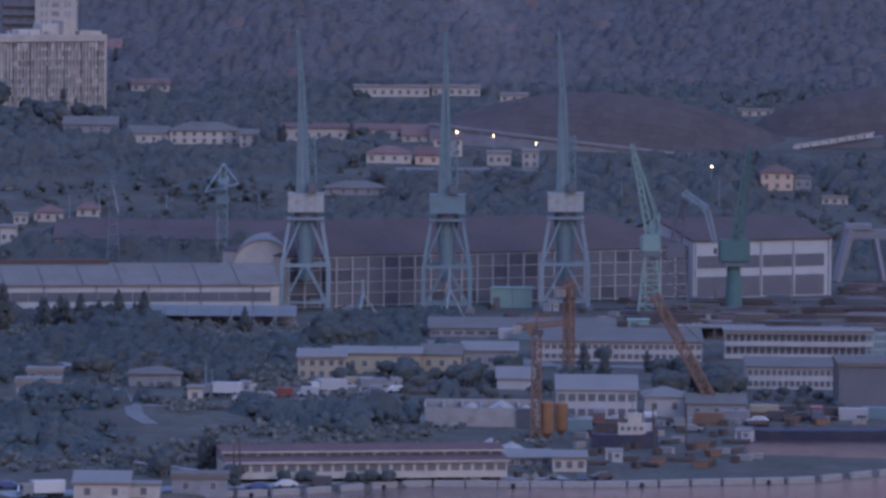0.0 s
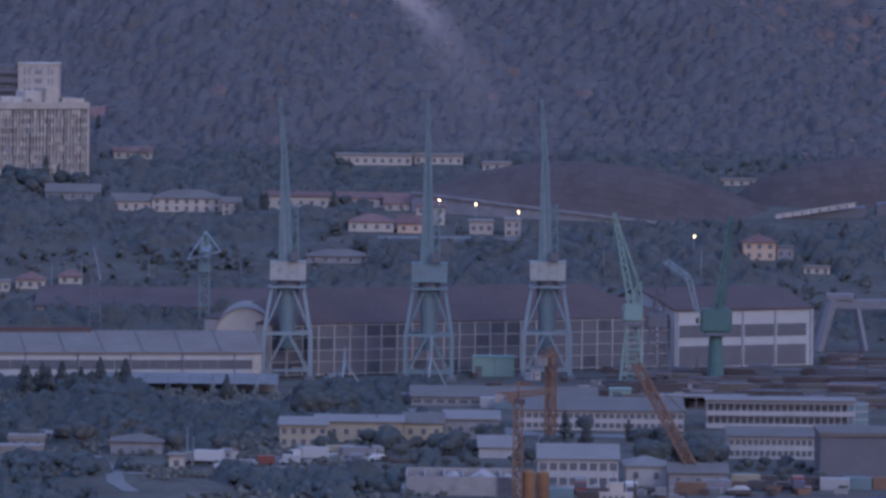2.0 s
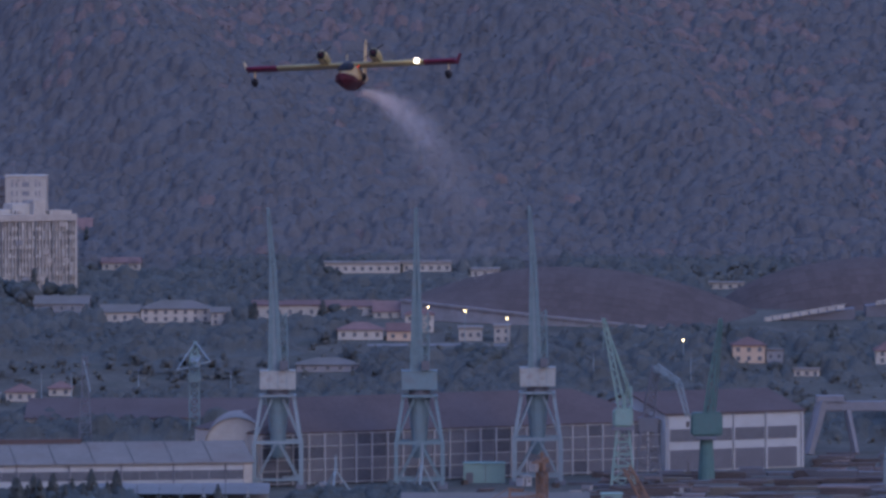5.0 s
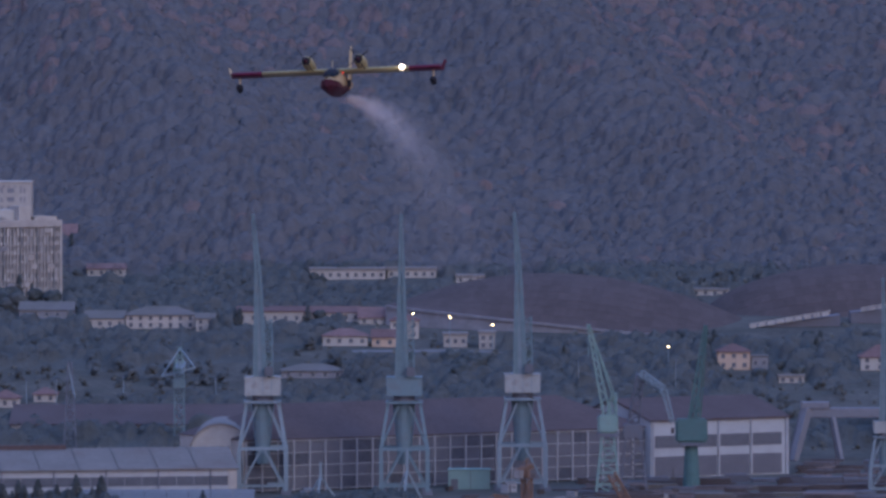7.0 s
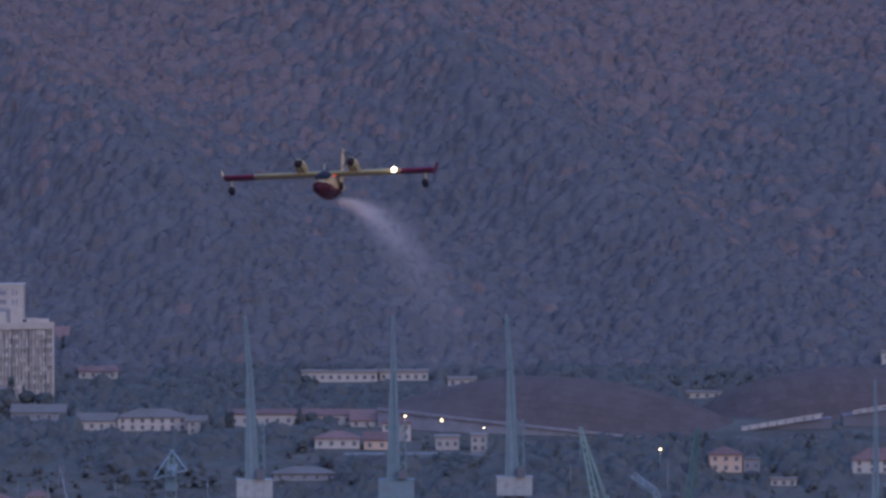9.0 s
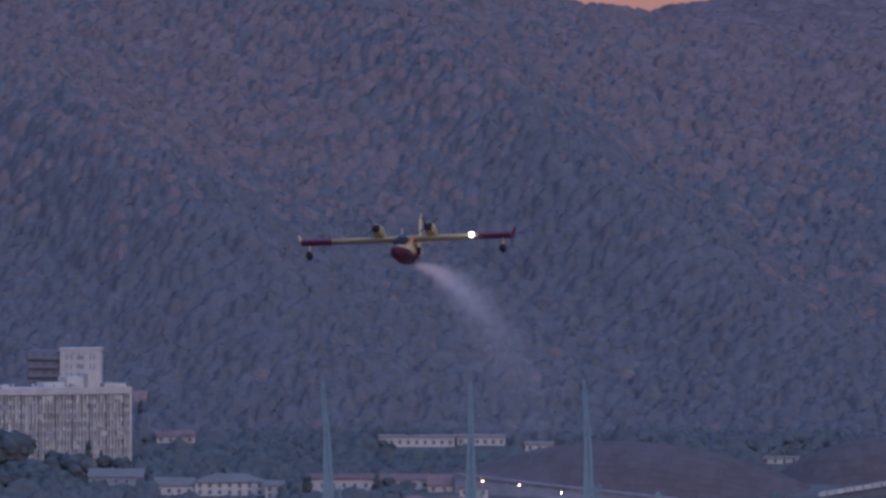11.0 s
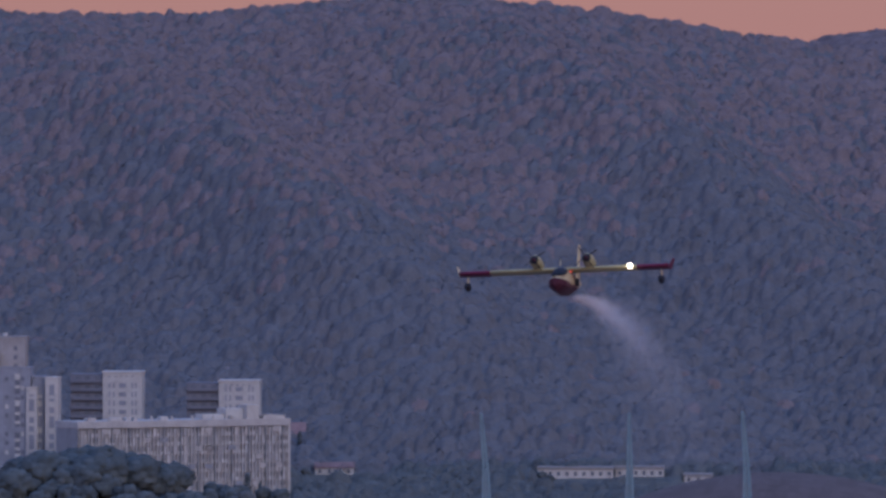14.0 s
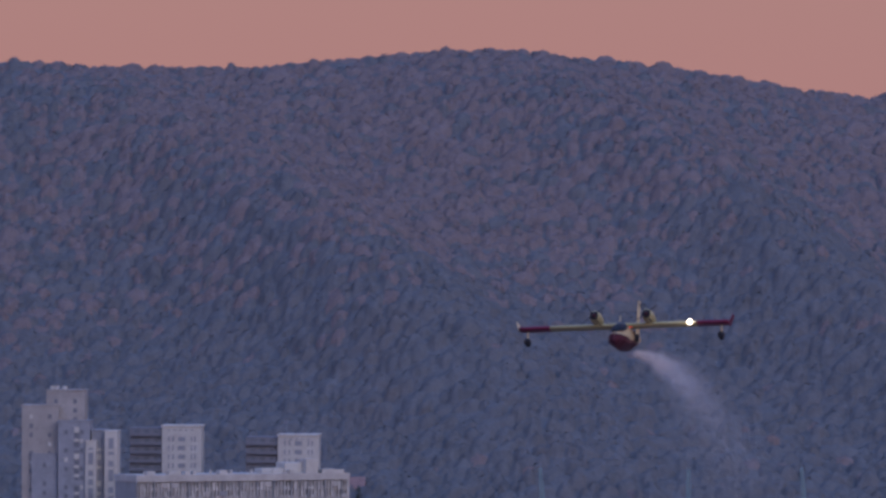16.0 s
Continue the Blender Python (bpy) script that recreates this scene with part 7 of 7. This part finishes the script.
TRUNK = part("trunk", bm, BARK).data
bpy.data.objects.remove(bpy.data.objects["trunk"])
TREE_LABEL = {"broad": "leafy broad-crowned tree among scrub", "dark": "dense dark evergreen oak tree", "conifer": "dark pointed conifer beside the sheds", "cypress": "slender dark cypress tree"}
tree_rng = np.random.RandomState(41)


def tree(x, y, h, kind):
    t = thing("cypress" if kind == "cypress" else "conifer" if kind == "conifer" else "tree", pose(x, y, height(x, y) - 0.1, 0, 0, float(tree_rng.uniform(0, 360))) @ Matrix.Diagonal((h, h, h, 1)), TREE_LABEL[kind], "tree", "trees")
    c = TREES[kind]
    o = new("crown", c[tree_rng.randint(len(c))])
    o.parent = t
    o = new("trunk", TRUNK)
    o.parent = t


def stand(count, kind, x0, x1, y0, y1, low, high):
    """A loose group of trees over a stretch of ground."""
    for _ in range(count):
        tree(float(tree_rng.uniform(x0, x1)), float(tree_rng.uniform(y0, y1)), float(tree_rng.uniform(low, high)), kind)


stand(11, "dark", -31.1, -13.6, 1627, 1655, 5.7, 8.9)
tree(-103.11, 1692.0, 6.2, "broad")
stand(10, "broad", -69.3, -35.5, 1522, 1592, 3.6, 5.9)
stand(8, "broad", -95.1, -72.7, 1523, 1625, 3.7, 6.6)
stand(14, "dark", 47.2, 64.1, 1496, 1555, 4.7, 7.1)
stand(12, "dark", -12.0, 16.0, 1530, 1560, 2.8, 5.2)
stand(18, "dark", 6.9, 41.1, 1508, 1599, 2.4, 5.0)
stand(8, "broad", 66.5, 80.7, 1490, 1513, 2.0, 3.1)
stand(18, "broad", -9.9, 24.1, 1460, 1555, 1.9, 4.0)
stand(15, "dark", -60.8, -29.9, 1296, 1357, 2.2, 5.4)
for _ in range(12):
    x = float(tree_rng.uniform(-37, -4))
    tree(x, 1308.2 + (x + 39) * 0.194, float(tree_rng.uniform(1.5, 3.4)), "dark")
stand(14, "dark", -137.0, -109.7, 2259, 2283, 4.1, 7.0)
stand(8, "dark", -194.6, -155.4, 2256, 2268, 13.0, 15.7)
stand(8, "dark", -187.3, -152.9, 2250, 2267, 13.2, 16.7)
stand(3, "dark", -200.5, -166.9, 2251, 2276, 13.2, 13.8)
stand(3, "dark", -184.1, -152.2, 2254, 2263, 13.0, 17.3)
stand(12, "dark", -195.5, -162.1, 2242, 2266, 8.6, 16.9)
stand(40, "dark", -202.0, -126.0, 2200, 2244, 5.5, 9.0)
stand(8, "broad", -150.0, -118.0, 2232, 2262, 4.0, 7.0)
tree(-148.67, 2256.0, 9.6, "dark")
stand(12, "dark", -151.8, -142.1, 2257, 2268, 9.6, 12.6)
stand(6, "broad", -84.1, -58.7, 1363, 1401, 1.6, 3.7)
stand(12, "dark", -24.8, -4.6, 1409, 1446, 1.9, 3.7)
stand(5, "broad", 73.7, 82.9, 1466, 1492, 2.0, 3.2)
stand(10, "dark", 87.3, 126.2, 2075, 2173, 3.6, 6.0)
stand(4, "dark", 86.9, 89.4, 2157, 2185, 3.2, 5.8)
stand(7, "dark", -29.6, -12.0, 2393, 2456, 3.8, 5.8)
stand(8, "dark", 13.9, 28.9, 2077, 2113, 5.5, 7.4)
stand(3, "dark", -24.8, -23.1, 2208, 2261, 4.0, 5.3)
stand(4, "broad", 35.8, 37.0, 1379, 1391, 1.2, 1.7)
stand(3, "dark", -21.4, -19.6, 1524, 1558, 2.8, 4.7)
stand(12, "conifer", -101.3, -60.4, 1700, 1722, 5.5, 8.8)
stand(2, "conifer", -51.8, -43.5, 1696, 1704, 4.1, 6.5)
tree(-103.61, 1689.0, 11.8, "cypress")
stand(3, "conifer", 24.4, 36.8, 1561, 1568, 4.5, 8.2)
tree(46.29, 1579.0, 5.0, "cypress")
stand(2, "cypress", -45.0, -41.7, 1324, 1325, 6.5, 7.6)
tree(-121.45, 2289.0, 9.1, "cypress")
tree(-117.5, 2290.0, 6.5, "conifer")
stand(2, "cypress", -51.0, -45.9, 2191, 2193, 5.9, 7.7)
tree(-113.44, 2482.0, 6.7, "cypress")
tree(-27.54, 2198.0, 8.0, "conifer")
tree(95.76, 2150.0, 6.8, "cypress")
tree(94.3, 2156.0, 5.1, "conifer")
stand(2, "cypress", 113.2, 142.7, 2123, 2157, 6.7, 7.5)
tree(-105.36, 1749.0, 4.2, "conifer")
tree(49.76, 2117.0, 6.7, "cypress")
tree(-7.99, 1334.0, 2.1, "conifer")


def clear_of(xs, ys, front=0.0):
    """True where nothing is built, nor just behind this place."""
    ok = np.ones(len(xs), bool)
    for a, b, c, d in TAKEN:
        ok &= ~((xs > a) & (xs < b) & (ys > c - front) & (ys < d))
    return ok


def wild(x0, x1, y0, y1, front, patch_seed, sx, sy, low, bare=None):
    """Where trees may stand: off what is built, in loose patches."""
    def cover(gx_, gy_):
        xs, ys = gx_.ravel(), gy_.ravel()
        p = waves(xs / sx, ys / sy, patch_seed, 3)
        xs, ys = xs + 4 * waves(xs / 5, ys / 6, 91, 2), ys + 9 * waves(xs / 7, ys / 9, 92, 2)
        if bare is not None:
            p = p - bare(xs, ys)
        c = clear_of(xs, ys, front) * smooth(low - 0.2, low + 0.12, p)
        return c.reshape(gx_.shape)
    return cover


def stony(xs, ys):
    return 0.4 * np.exp(-((xs + 98) / 34) ** 2 - ((ys - 2085) / 65) ** 2)


def open_ground(xs, ys):
    """Rough meadow and the verge of the gravel track, kept free of thickets."""
    meadow = smooth(-34, -46, xs) * smooth(1382, 1392, ys) * smooth(1510, 1495, ys)
    verge = smooth(-42, -36, xs) * smooth(4, 0, xs) * smooth(1440, 1450, ys) * smooth(1515, 1508, ys)
    return 0.9 * np.maximum(meadow, verge)


canopy("woods", -225, 205, 1958, 2450, 0.7, 1.1, (4.2, 7.0), 3.1, 4.8, "trees growing densely between the houses", 71, LEAF_A, "woods", wild(-225, 205, 1958, 2450, 28, 44, 26, 26, -0.3, stony), sprays=40, leaf=0.3)
canopy("shore_thicket", -140, 5, 1345, 1738, 0.5, 0.8, (3.4, 7.0), 2.4, 3.8, "dark thickets of bushes and trees on waste ground", 74, LEAF_B, "bushes", wild(-140, 5, 1345, 1738, 9, 48, 18, 25, -0.05, open_ground), sprays=30, leaf=0.26)
rng = np.random.RandomState(62)
sx, sy = rng.uniform(-125, -4, 1500), rng.uniform(1350, 1735, 1500)
keep = clear_of(sx, sy, 8) & (waves(sx / 18, sy / 25, 48, 3) - open_ground(sx, sy) > -0.15)
scatter("shore_bushes", sx[keep], sy[keep], 1.5, LEAF_B, "dark leafy bushes on waste ground", "bushes", 76, 1.2, 14)
rng = np.random.RandomState(61)
sx, sy = rng.uniform(-215, 200, 900), rng.uniform(1960, 2450, 900)
keep = clear_of(sx, sy, 30)
scatter("bushes", sx[keep], sy[keep], 1.9, LEAF_A, "scattered bushy trees between the houses", "bushes", 75, 1.3, 12)
sx, sy = rng.uniform(-215, 200, 3200), rng.uniform(1950, 2450, 3200)
keep = clear_of(sx, sy, 3)
scatter("hillside_scrub", sx[keep], sy[keep], 1.1, SCRUB, "low scrub on the stony slope", "scrub", 72, 0.7, 4)
sx, sy = rng.uniform(-125, 25, 7000), rng.uniform(1318, 1735, 7000)
patch = waves(sx / 14, sy / 20, 46, 3)
lim = np.where(sy > 1500, -8, 22)
keep = clear_of(sx, sy, 1.0) & (patch > -0.25) & (sx < lim)
scatter("shore_scrub", sx[keep], sy[keep], 0.95, SCRUB, "tangled scrub and dry grass on waste ground", "scrub", 73, 0.7, 4)
